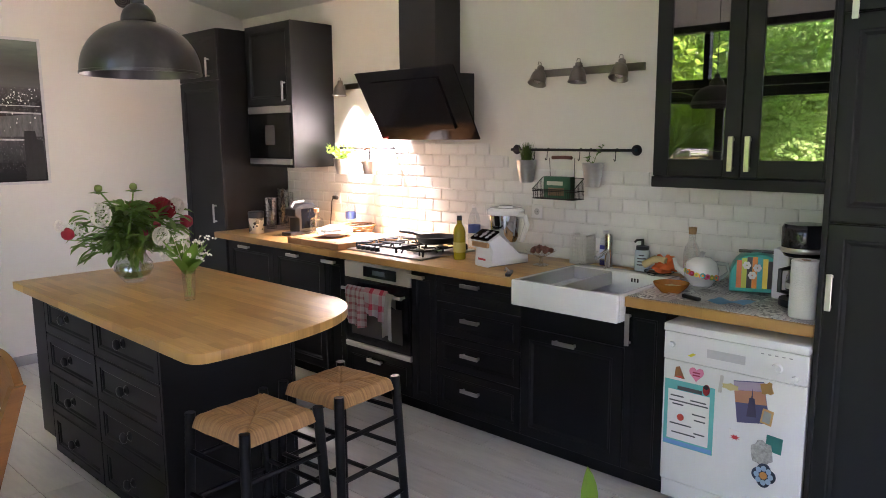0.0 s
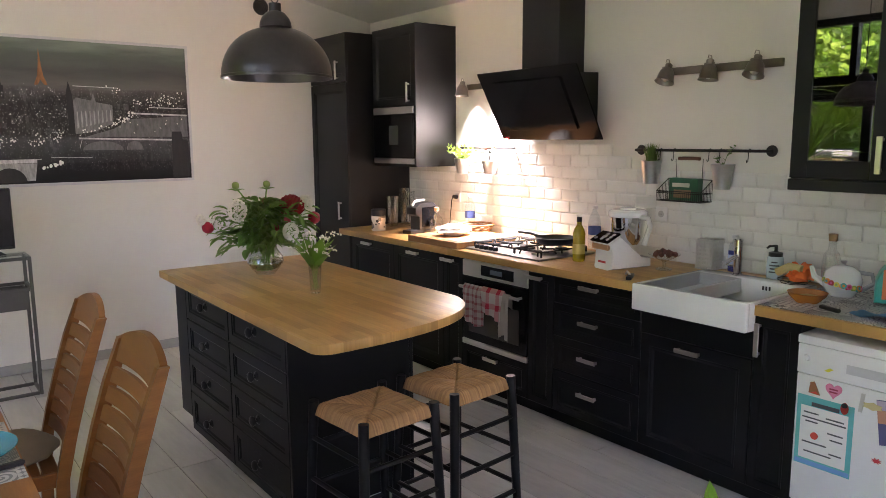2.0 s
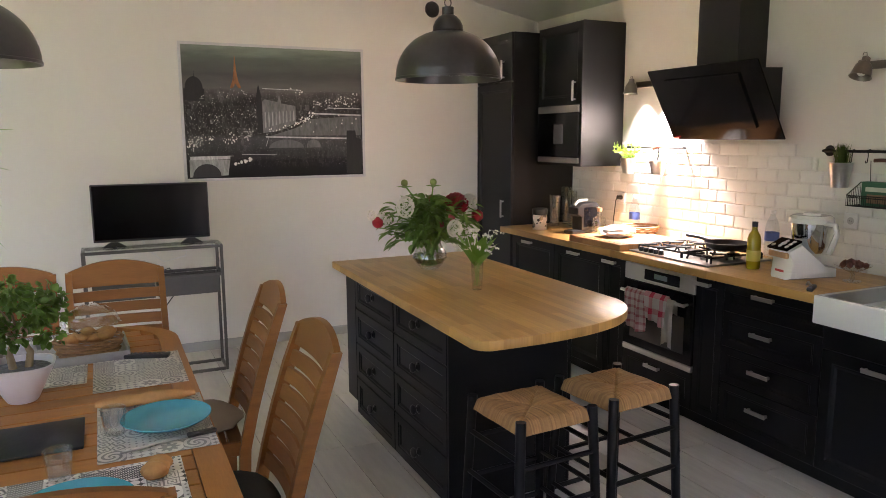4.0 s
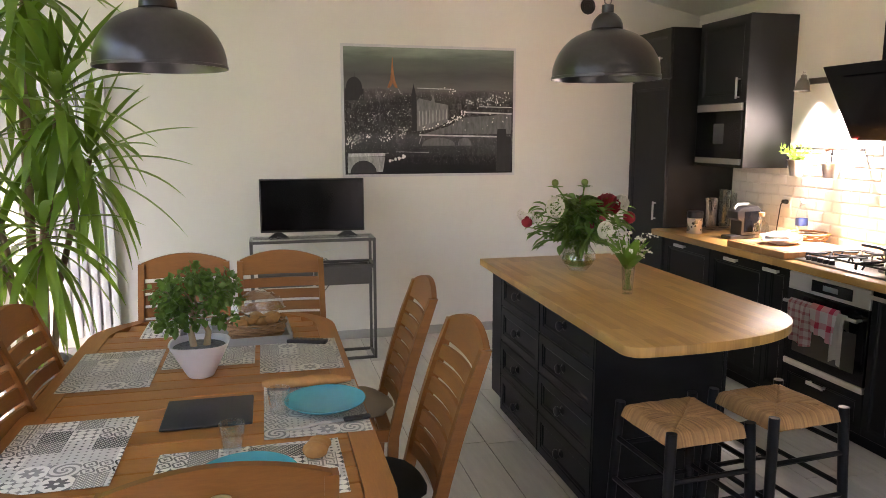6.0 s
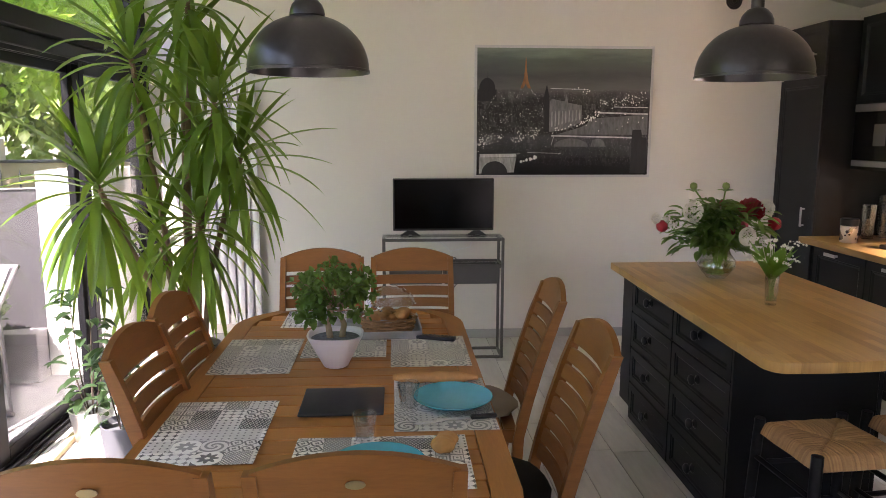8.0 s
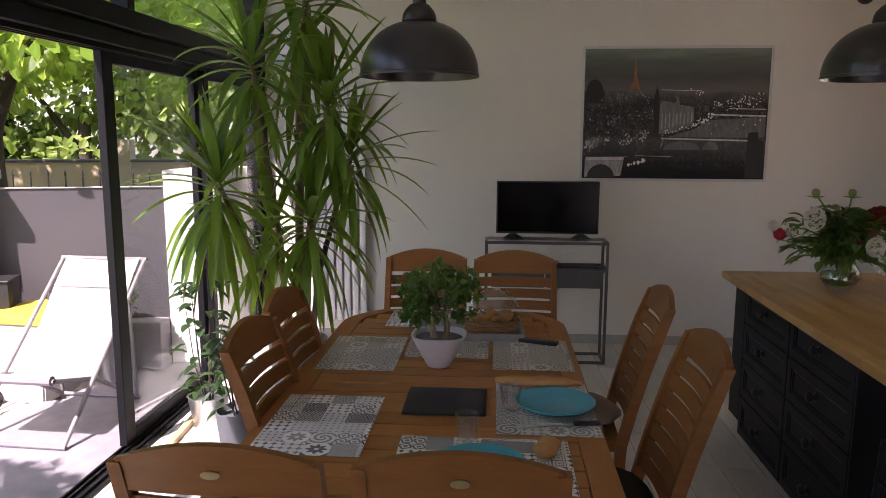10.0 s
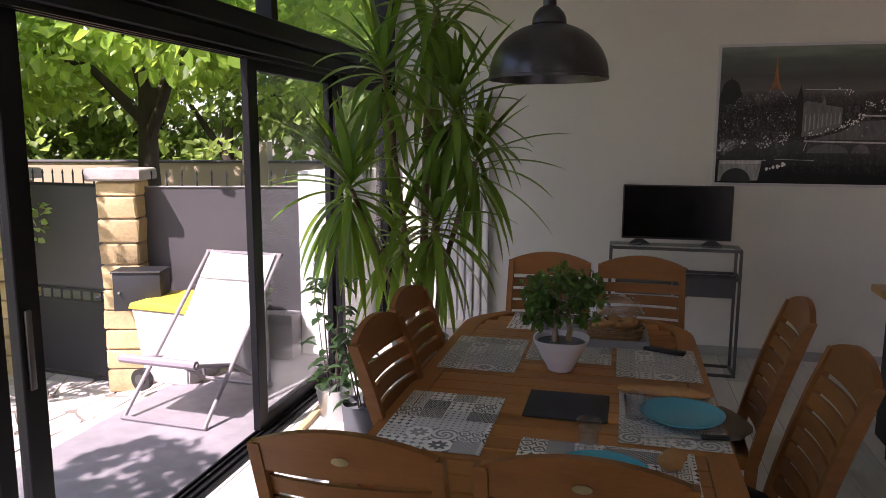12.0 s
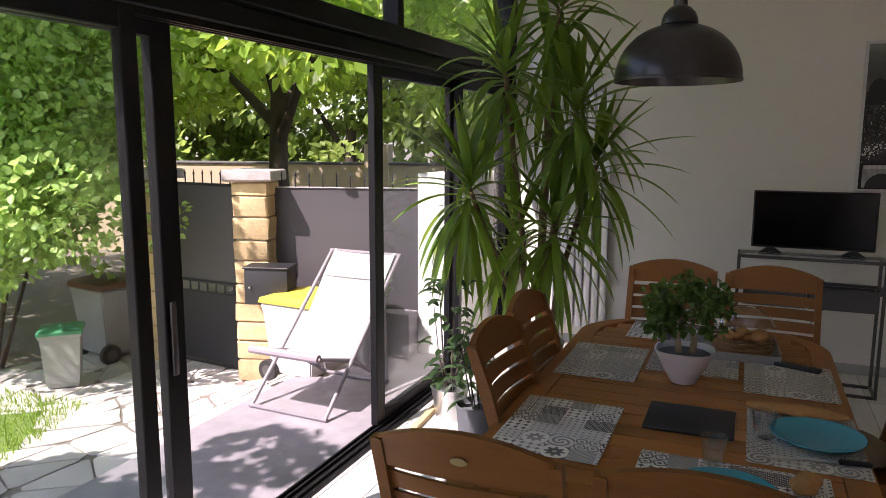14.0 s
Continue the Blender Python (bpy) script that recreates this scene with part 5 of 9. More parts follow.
# Invented tree out of view, placed so its crown shadows the terrace by the door.
clumps = [(rng.uniform(-0.45, 0.55), rng.uniform(-0.7, 0.6), rng.uniform(2.5, 3.4), rng.uniform(0.24, 0.38)) for i in range(16)]
tree((-4.0, 0.95, -0.2), "unseen tree added to shade the terrace", clumps, 5200, 0.10, DARKLEAF, [[(0, 0, 1.9), (0.3, 0.1, 2.5), (0.5, 0.2, 3.0)], [(0, 0, 2.0), (-0.4, 0, 2.6), (-0.5, 0.1, 3.1)]], 0.06, 2.4)
for k, (x, y) in enumerate(((-13.5, 13.0), (-10.5, 14.5), (-8.0, 14.0), (-5.5, 15.5), (-3.0, 15.5), (-0.5, 16.5), (2.0, 17.0), (-17, 9), (-15.5, 11.5), (-19, 5), (-16, 1))):
    clumps = [(rng.uniform(-3.0, 3.0), rng.uniform(-1.2, 1.2), rng.uniform(0.8, 7.5 if x > -12 else 4.2), rng.uniform(0.7, 1.2)) for i in range(46)]
    tree((x, y, -0.3), "distant sunlit tree behind the street wall", clumps, 9000, 0.20, DARKLEAF, [[(0, 0, 1.2), (0.8, 0.1, 2.6), (1.5, 0.2, 3.4)], [(0, 0, 1.5), (-0.8, 0, 2.6), (-1.6, 0, 3.8)]], 0.15, 2.4)

# fence with spikes, stone pillars, gate
FLEN = 1.36
t = thing("fence", tuple(PIL + F_DIR * 0.14 + Vector((0, 0, 0))), "anthracite sheet-metal fence topped with spikes", "fence", rz=math.degrees(math.atan2(F_DIR.y, F_DIR.x)))
part("sheet", single(0, FLEN, 0.05, 0.056, 0.06, 1.565), FENCE, t, smooth=0)
part("bottom_rail", single(0, FLEN, 0.04, 0.08, 0.0, 0.06, 0.003), FENCE, t)
part("top_rail", single(0, FLEN, 0.04, 0.075, 1.565, 1.575, 0.002), material("pale_edge_steel", (0.42, 0.40, 0.40), 0.5, 0.5), t)
for i in range(12):
    b = bm_new()
    x = 0.06 + i * 0.113
    rod(b, (x, 0.058, 1.575), (x, 0.058, 1.66), 0.006, n=6)
    rod(b, (x, 0.058, 1.66), (x, 0.058, 1.70), 0.010, 0.001, n=6)
    part("spike", b, GATE, t)


def pillar(loc, rz, label, n_rows=9):
    t = thing("gate_pillar", loc, label, "pillar", "stone gate pillars", rz=rz)
    part("core", single(-0.12, 0.12, -0.12, 0.12, 0.0, 1.62), material("mortar", (0.42, 0.36, 0.28), 0.95), t, smooth=0)
    r = random.Random(2)
    z = 0.0
    while z < 1.55:
        h = r.uniform(0.15, 0.19)
        b = bm_new()
        box(b, -0.145 + r.uniform(-0.006, 0.006), 0.145 + r.uniform(-0.006, 0.006), -0.145, 0.145, z + 0.005, min(z + h, 1.62) - 0.005, 0.014, 2)
        for v in b.verts:
            v.co += Vector((r.uniform(-1, 1), r.uniform(-1, 1), r.uniform(-0.5, 0.5))) * 0.006
        part("stone", b, SANDSTONE, t)
        z += h
    b = bm_new()
    box(b, -0.20, 0.20, -0.20, 0.20, 1.625, 1.715, 0.018, 2)
    for v in b.verts:
        v.co += Vector((r.uniform(-1, 1), r.uniform(-1, 1), r.uniform(-0.5, 0.5))) * 0.008
    part("cap", b, material("grey_cap_stone", (0.42, 0.38, 0.36), 0.9, var=0.3, scale=9, bump=0.4), t, "rough grey cap stone")
    return t


pillar(tuple(PIL), 17, "sandstone gate pillar with a rough grey cap")
pillar((-5.03, 5.42, -0.29), 10, "sandstone pillar on the far side of the gate")
t = thing("garden_gate", (-4.90, 5.42, -0.26), "black steel garden gate with short bars between its panels", "gate", rz=-5.5)
GW = 0.92
part("lower_panel", single(0.0, GW, 0.0, 0.012, 0.03, 0.62, 0.002), GATE, t)
part("upper_panel", single(0.0, GW, 0.0, 0.012, 0.74, 1.555, 0.002), FENCE, t)
for z in (0.0, 0.62, 0.72, 1.555):
    part("rail", single(0.0, GW, -0.012, 0.024, z, z + 0.022, 0.002), GATE, t)
for i in range(9):
    b = bm_new()
    x = 0.05 + i * 0.103
    rod(b, (x, 0.006, 0.642), (x, 0.006, 0.72), 0.008, n=6)
    part("bar", b, GATE, t)
    b = bm_new()
    rod(b, (x, 0.006, 1.577), (x, 0.006, 1.65), 0.006, n=6)
    rod(b, (x, 0.006, 1.65), (x, 0.006, 1.69), 0.010, 0.001, n=6)
    part("spike", b, GATE, t)
b = bm_new()
box(b, GW - 0.07, GW - 0.02, -0.05, 0.0, 0.62, 0.72, 0.004)
tube(b, [(GW - 0.045, -0.05, 0.70), (GW - 0.045, -0.08, 0.70), (GW - 0.12, -0.085, 0.70)], 0.008, 8)
part("lock", b, GATE, t, "black lock with a lever")
t = thing("mailbox", (-3.56, 5.02, 0.42), "black steel mailbox fixed to the stone pillar", "mailbox", rz=17)
part("box", single(-0.17, 0.17, 0.0, 0.22, 0.0, 0.28, 0.006, 2), GATE, t)
part("lid", single(-0.18, 0.18, -0.012, 0.23, 0.281, 0.294, 0.004), GATE, t)
b = bm_new()
rod(b, (-0.12, 0.0, 0.14), (-0.12, -0.025, 0.14), 0.009, n=10)
part("lock", b, STEEL, t)

# street wall and far house wall
b = bm_new()
RND = material("beige_render", (0.50, 0.40, 0.27), 0.9, var=0.08, scale=1.5, fine=60, bump=0.1)
t = thing("street_wall", (-14, 9.2, -0.3), "beige rendered wall with a dark coping across the street", "wall", "", "structure", rz=14)
part("wall", single(0, 22, 0, 0.25, 0, 1.56), RND, t, smooth=0)
part("coping", single(0, 22, -0.03, 0.28, 1.56, 1.60, 0.01), material("slate_coping", (0.10, 0.095, 0.09), 0.8), t)
part("post", single(8.15, 8.55, -0.06, 0.31, 0, 1.9), RND, t, smooth=0)
b = bm_new()
box(b, -2.60, -2.22, 5.72, 6.5, -0.3, 1.42, 0.004)
solid("white_wall", b, material("white_render", (0.78, 0.77, 0.74), 0.9, var=0.05), "sunlit white rendered garden wall", "wall", "structure", smooth=0)
solid("low_bench_wall", single(-3.0, -2.6, 5.55, 5.72, -0.05, 0.32, 0.006), CONCRETE, "low concrete bench wall", "wall", "structure")

# deck chair
t = thing("deck_chair", (-2.765, 4.50, -0.03), "folding deck chair with white fabric and grey frame", "deck chair", rz=-3)
CANVAS = material("white_canvas", (0.80, 0.79, 0.78), 0.85, var=0.04, fine=160, bump=0.1)
FRAME = material("grey_lacquered_wood", (0.22, 0.20, 0.21), 0.5, var=0.15)
for s in (-1, 1):
    b = bm_new()
    tube(b, [(s * 0.285, -0.34, 0.015), (s * 0.285, 0.05, 0.38), (s * 0.285, 0.60, 0.90)], 0.014, 8)
    part("long_rail", b, FRAME, t)
    b = bm_new()
    tube(b, [(s * 0.262, 0.45, 0.015), (s * 0.262, 0.02, 0.29), (s * 0.262, -0.355, 0.395)], 0.014, 8)
    part("seat_rail", b, FRAME, t)
    b = bm_new()
    tube(b, [(s * 0.262, 0.45, 0.02), (s * 0.272, 0.40, 0.70)], 0.011, 8)
    part("prop", b, FRAME, t)
for y, z, hw in ((-0.34, 0.015, 0.30), (0.45, 0.015, 0.275), (-0.355, 0.395, 0.275), (0.60, 0.90, 0.30)):
    b = bm_new()
    rod(b, (-hw, y, z), (hw, y, z), 0.014, n=8)
    part("cross_bar", b, FRAME, t)
b = bm_new()
prof = [(0.595, 0.915), (0.50, 0.815), (0.42, 0.72), (0.31, 0.58), (0.20, 0.45), (0.11, 0.35), (0.02, 0.30), (-0.10, 0.31), (-0.23, 0.35), (-0.355, 0.41)]
rows = []
for i, (y, z) in enumerate(prof):
    hw = 0.255
    rows.append([b.verts.new((x, y, z - (0.018 * (1 - (x / hw) ** 2)))) for x in [hw * (-1 + 2 * k / 8) for k in range(9)]])
for A, B in zip(rows, rows[1:]):
    for k in range(8):
        b.faces.new((A[k], A[k + 1], B[k + 1], B[k]))
bmesh.ops.solidify(b, geom=b.faces[:], thickness=0.012)
part("canvas", b, CANVAS, t, "white canvas sling")
b = bm_new()
box(b, -0.25, 0.25, 0.43, 0.455, 0.742, 0.762, 0.006)
part("seam", b, CANVAS, t)
b = bm_new()
tube(b, [(-0.262, 0.0, 0.0), (0.262, 0.0, 0.0)], 0.028, 10)
bmesh.ops.translate(b, verts=b.verts, vec=(0, -0.355, 0.398))
part("roll", b, material("mauve_canvas", (0.30, 0.25, 0.27), 0.8, var=0.1), t, "grey rolled canvas edge")


def wheelie_bin(loc, rz, label, body, lid, k=1.0):
    t = thing("wheelie_bin", loc, label, "bin", rz=rz)
    b = bm_new()
    rows = []
    for z, hw, hd in ((0.06, 0.19, 0.20), (0.55, 0.225, 0.245), (0.60, 0.235, 0.255), (0.63, 0.235, 0.255)):
        rows.append([b.verts.new((x * k, y * k, z * k)) for x, y in ((-hw, -hd), (hw, -hd), (hw, hd), (-hw, hd))])
    for A, B in zip(rows, rows[1:]):
        for i in range(4):
            b.faces.new((A[i], A[(i + 1) % 4], B[(i + 1) % 4], B[i]))
    b.faces.new(rows[0][::-1])
    b.faces.new(rows[-1])
    bmesh.ops.bevel(b, geom=b.edges[:], offset=0.012 * k, segments=2, affect="EDGES")
    part("body", b, body, t)
    b = bm_new()
    prism(b, [(-0.27 * k, 0.632 * k), (0.27 * k, 0.632 * k), (0.25 * k, 0.675 * k), (0.0, 0.70 * k), (-0.24 * k, 0.675 * k)], -0.25 * k, 0.25 * k, "x", 0.008)
    part("lid", b, lid, t, "hinged lid")
    for s in (-1, 1):
        b = bm_new()
        rod(b, (s * 0.20 * k, 0.2 * k, 0.085 * k), (s * 0.245 * k, 0.2 * k, 0.085 * k), 0.085 * k, n=20)
        w_ = part("wheel", b, PLASTIC, t)
        b = bm_new()
        rod(b, (s * 0.205 * k, 0.2 * k, 0.085 * k), (s * 0.25 * k, 0.2 * k, 0.085 * k), 0.045 * k, n=16)
        part("rim", b, STAND, w_)
    return t


PALEBIN = material("pale_plastic_bin", (0.58, 0.55, 0.54), 0.6, var=0.06)
wheelie_bin((-3.25, 5.08, -0.125), 84, "pale plastic wheelie bin with a yellow lid", PALEBIN, material("yellow_plastic", (0.74, 0.56, 0.06), 0.5), 0.95)
wheelie_bin((-5.45, 5.30, -0.28), 170, "grey wheelie bin with a brown lid under the shrub", material("grey_plastic_bin", (0.25, 0.25, 0.25), 0.6), material("brown_plastic", (0.10, 0.045, 0.025), 0.6), 1.05)
t = thing("small_bin", (-5.13, 4.48, -0.25), "small grey bin with a green lid on the paving", "bin")
b = bm_new()
lathe(b, [(0, 0), (0.15, 0), (0.17, 0.05), (0.20, 0.40), (0.215, 0.41), (0.215, 0.43), (0, 0.43)], n=4)
part("body", b, material("sage_plastic", (0.34, 0.34, 0.32), 0.6), t)
b = bm_new()
lathe(b, [(0.225, 0.431), (0.225, 0.455), (0.15, 0.475), (0, 0.48)], n=4)
part("lid", b, material("green_plastic", (0.05, 0.25, 0.13), 0.5), t, "green plastic lid")

# lavender tub by the fence
t = thing("potted_lavender", (-2.86, 5.32, -0.03), "grey-green lavender in a tall metal tub", "potted plant")
b = bm_new()
lathe(b, [(0, 0), (0.10, 0), (0.145, 0.40), (0.15, 0.41), (0.138, 0.41), (0.13, 0.36), (0, 0.36)], n=24)
part("tub", b, material("zinc", (0.42, 0.43, 0.43), 0.45, 0.8, var=0.2), t, "zinc tub")
foliage("foliage", [(0, 0, 0.52), (0.05, 0, 0.60), (-0.05, 0.03, 0.58)], [(0.13, 0.13, 0.17)] * 3, 900, 0.05, leaf_material("lavender_leaf", (0.24, 0.28, 0.20), (0.3, 0.36, 0.22)), t, -0.9)


# ---- helpers for small things ----
def lathed(name, loc, prof, mat, label, category, n=28, group="", rz=0):
    b = bm_new()
    lathe(b, prof, n=n)
    return solid(name, b, mat, label, category, loc=loc, rz=rz, group=group)


def lat(name, prof, mat, parent, label="", c=(0, 0, 0), n=28, sx=1.0, sy=1.0):
    b = bm_new()
    lathe(b, prof, c, n, False, sx, sy)
    return part(name, b, mat, parent, label)


def plain(name, c, rough=0.5, metal=0.0, **k):
    return material(name, c, rough, metal, **{"var": 0.06, "bump": 0.0, **k})


WT = 0.9205
PAPER = plain("white_paper", (0.80, 0.79, 0.77), 0.8)
INK = plain("grey_ink", (0.10, 0.10, 0.11), 0.7)
CORK = material("cork", (0.36, 0.22, 0.11), 0.9, var=0.3, fine=90, bump=0.2)
ORANGE = plain("orange_cloth", (0.80, 0.16, 0.03), 0.8)
ZINC = material("galvanised_zinc", (0.55, 0.56, 0.56), 0.33, 0.9, var=0.2, scale=9, fine=50, bump=0.03)
WATER = glass_material("clear_plastic", (0.90, 0.93, 0.95), 0.35)

# ---- worktop, from the tall cabinet to the hob ----
t = thing("storage_jar", (3.06, 5.47, WT), "spotted tin jar with a black lid", "jar")
lat("body", [(0, 0), (0.055, 0), (0.057, 0.004), (0.057, 0.115), (0.05, 0.12), (0, 0.12)], plain("pale_gold_tin", (0.72, 0.66, 0.58), 0.28, 0.7), t)
lat("lid", [(0.058, 0.12), (0.060, 0.122), (0.060, 0.165), (0.056, 0.17), (0, 0.17)], PLASTIC, t, "black lid")
rr = random.Random(4)
for i in range(16):
    a, z = rr.uniform(0, 6.283), rr.uniform(0.015, 0.105)
    b = bm_new()
    c = Vector((0.0568 * math.cos(a), 0.0568 * math.sin(a), z))
    rod(b, c, c + Vector((math.cos(a), math.sin(a), 0)) * 0.0014, rr.uniform(0.006, 0.011), n=10)
    part("spot", b, PLASTIC, t)
for x, y, r, h in ((3.31, 5.64, 0.05, 0.25), (3.47, 5.70, 0.045, 0.31), (3.44, 5.57, 0.04, 0.29)):
    lathed("glass_vase", (x, y, WT), [(0, 0), (r * 0.8, 0), (r * 0.85, 0.012), (r, h), (r - 0.003, h), (r * 0.85 - 0.003, 0.016), (0, 0.016)], DRINK, "tall clear glass vase on the worktop", "vase", 10, "glass vases")
t = thing("coffee_machine", (3.20, 5.14, WT), "small black and silver capsule coffee machine", "coffee machine", rz=8)
b = bm_new()
prism(b, [(-0.02, 0.03), (0.16, 0.03), (0.17, 0.20), (0.13, 0.235), (-0.02, 0.225), (-0.06, 0.20), (-0.06, 0.15), (-0.02, 0.13)], -0.055, 0.055, "y", 0.008)
part("body", b, PLASTIC, t)
part("drip_tray", single(-0.11, 0.16, -0.05, 0.05, 0.0, 0.03, 0.008, 2), PLASTIC, t)
for s in (-1, 1):
    part("side_cover", single(0.0, 0.14, s * 0.0565 - 0.001, s * 0.0565 + 0.001, 0.05, 0.20, 0.0008), BLACKGLASS, t, "glossy black side cover")
b = bm_new()
tube(b, [(-0.05, 0, 0.215), (-0.02, 0, 0.245), (0.08, 0, 0.25)], 0.012, 8)
part("lever", b, STEEL, t)
t = thing("glass_bottle", (3.30, 5.02, WT), "round clear glass bottle with a cork stopper", "bottle")
lat("glass", [(0, 0), (0.045, 0), (0.052, 0.01), (0.052, 0.10), (0.044, 0.125), (0.02, 0.14), (0.018, 0.175), (0.021, 0.178)], DRINK, t)
lat("stopper", [(0, 0.172), (0.018, 0.172), (0.021, 0.20), (0, 0.20)], CORK, t, "cork stopper")
t = thing("water_bottle", (3.50, 4.86, WT), "clear plastic water bottle with a blue label", "bottle", "water bottles")
lat("body", [(0, 0), (0.036, 0), (0.04, 0.01), (0.04, 0.19), (0.03, 0.235), (0.014, 0.265), (0.014, 0.28)], WATER, t)
lat("band", [(0.0405, 0.12), (0.0405, 0.17)], plain("blue_label", (0.07, 0.12, 0.35), 0.5), t, "blue label band")
lat("cap", [(0.016, 0.28), (0.016, 0.30), (0, 0.30)], plain("white_cap", (0.8, 0.8, 0.8)), t)
copy_thing(t, pose(3.47, 3.60, WT))
t = thing("cutting_board", (2.895, 4.27, WT), "thick end-grain wooden cutting board", "cutting board")
part("slab", single(0.0, 0.54, 0.0, 0.56, 0.0, 0.045, 0.006, 2), stave_material("board_wood", (0.42, 0.22, 0.09), (0.33, 0.16, 0.06), 0.20, 0.035, 0.5), t)
b = bm_new()
for x0, x1, y0, y1 in ((0.03, 0.51, 0.03, 0.036), (0.03, 0.51, 0.524, 0.53), (0.03, 0.036, 0.036, 0.524), (0.504, 0.51, 0.036, 0.524)):
    box(b, x0, x1, y0, y1, 0.0445, 0.0458)
part("groove", b, plain("dark_groove", (0.14, 0.07, 0.03), 0.7), t)


def crumpled(name, loc, sx, sy, sz, mat, label, cat, seed, rough=0.35, n=3):
    b = bm_new()
    bmesh.ops.create_icosphere(b, subdivisions=n, radius=1.0)
    for v in b.verts:
        d = v.co.normalized()
        k = 1 + rough * noise.noise(d * 2.2 + Vector((seed, 0, 0))) + rough * 0.4 * noise.noise(d * 6 + Vector((seed, 3, 0)))
        v.co = Vector((d.x * sx * k, d.y * sy * k, max(-0.92, d.z * k) * sz + sz * 0.92))
    return solid(name, b, mat, label, cat, loc=loc, smooth=60)


crumpled("bread_bag", (3.12, 4.58, WT + 0.046), 0.13, 0.11, 0.04, plain("white_bag", (0.78, 0.75, 0.70), 0.5), "crumpled white bag with bread on the cutting board", "bag", 3)


def wicker(name, loc, r0, r1, h, mat, label, rz=0, sx=1.0, sy=1.0, rows=6, posts=22):
    t = thing(name, loc, label, "basket", rz=rz)
    for i in range(rows):
        b = bm_new()
        z = 0.006 + h * i / (rows - 1) - 0.004
        r = r0 + (r1 - r0) * i / (rows - 1)
        pts = [((r + 0.004 * math.sin(a * posts / 2 + i * math.pi)) * math.cos(a) * sx, (r + 0.004 * math.sin(a * posts / 2 + i * math.pi)) * math.sin(a) * sy, z) for a in [2 * math.pi * k / 64 for k in range(65)]]
        tube(b, pts, h / rows * 0.52, 6)
        part("weave", b, mat, t)
    lat("base", [(0, 0), (r0, 0), (r0, 0.006), (0, 0.006)], mat, t, n=32, sx=sx, sy=sy)
    return t


WICKER = material("wicker", (0.24, 0.12, 0.05), 0.7, var=0.35, scale=20, fine=90, bump=0.3, rand=0.2)
wicker("fruit_basket", (3.44, 4.72, WT), 0.085, 0.13, 0.085, WICKER, "dark wicker basket against the tiles")
t = thing("pan_cover", (3.36, 4.36, WT), "round glass pan lid with a steel rim", "pan lid")
lat("pane", [(0.125, 0.0), (0.10, 0.018), (0.05, 0.03), (0, 0.033)], DRINK, t, n=36)
b = bm_new()
tube(b, [(0.127 * math.cos(a), 0.127 * math.sin(a), 0.004) for a in [2 * math.pi * k / 36 for k in range(37)]], 0.004, 6)
part("rim", b, STEEL, t)

# gas hob
t = thing("gas_hob", (2.965, 3.585, WT), "stainless gas hob with five burners and black grates", "hob")
part("plate", single(0.0, 0.50, 0.0, 0.68, 0.0, 0.012, 0.004, 2), material("hob_steel", (0.36, 0.355, 0.345), 0.30, 1.0, var=0.1, scale=3, fine=120, bump=0.02), t, "stainless steel plate")
CAST = material("cast_iron", (0.016, 0.016, 0.016), 0.55, 0.2, var=0.2, fine=120, bump=0.15)
for x, y, r in ((0.15, 0.16, 0.038), (0.36, 0.16, 0.05), (0.26, 0.37, 0.06), (0.15, 0.56, 0.05), (0.37, 0.56, 0.038)):
    bn = lat("burner", [(0, 0.012), (r, 0.012), (r, 0.022), (r * 0.85, 0.026), (0, 0.026)], STEEL, t, c=(x, y, 0), n=20)
    lat("burner_cap", [(0, 0.026), (r * 0.75, 0.026), (r * 0.78, 0.032), (r * 0.6, 0.036), (0, 0.036)], CAST, bn, c=(x, y, 0), n=20)
    b = bm_new()
    for k in range(4):
        a = k * math.pi / 2 + math.pi / 4
        q = [(x + (r * 0.35 + 0.10 * u) * math.cos(a), y + (r * 0.35 + 0.10 * u) * math.sin(a), 0.046 + (0.006 if u < 0.1 else 0) - (0.032 if u > 0.9 else 0)) for u in (0, 0.3, 0.7, 0.85, 1.0)]
        tube(b, q, 0.006, 6)
    part("pan_support", b, CAST, t)
for y0, y1 in ((0.04, 0.27), (0.275, 0.47), (0.475, 0.65)):
    b = bm_new()
    for p, q in (((0.06, y0), (0.46, y0)), ((0.06, y1), (0.46, y1)), ((0.06, y0), (0.06, y1)), ((0.46, y0), (0.46, y1))):
        rod(b, (*p, 0.044), (*q, 0.044), 0.006, n=6)
    for p in ((0.06, y0), (0.06, y1), (0.46, y0), (0.46, y1)):
        rod(b, (*p, 0.012), (*p, 0.044), 0.007, n=6)
    part("grate", b, CAST, t)
for i in range(5):
    lat("knob", [(0, 0.012), (0.017, 0.012), (0.015, 0.036), (0.0, 0.038)], PLASTIC, t, c=(0.035, 0.48 - 0.045 * i + 0.12, 0), n=16)
t = thing("frying_pan", (3.33, 3.80, WT + 0.051), "black non-stick frying pan on the hob", "pan")
lat("bowl", [(0, 0), (0.10, 0), (0.12, 0.012), (0.135, 0.042), (0.132, 0.043), (0.116, 0.014), (0.0, 0.004)], PLASTIC, t, n=36)
b = bm_new()
tube(b, [(-0.01, 0.13, 0.036), (-0.02, 0.20, 0.05), (-0.04, 0.30, 0.055)], 0.011, 8)
part("handle", b, PLASTIC, t)
t = thing("oil_bottle", (3.17, 3.46, WT), "bottle of yellow oil with a black cap", "bottle")
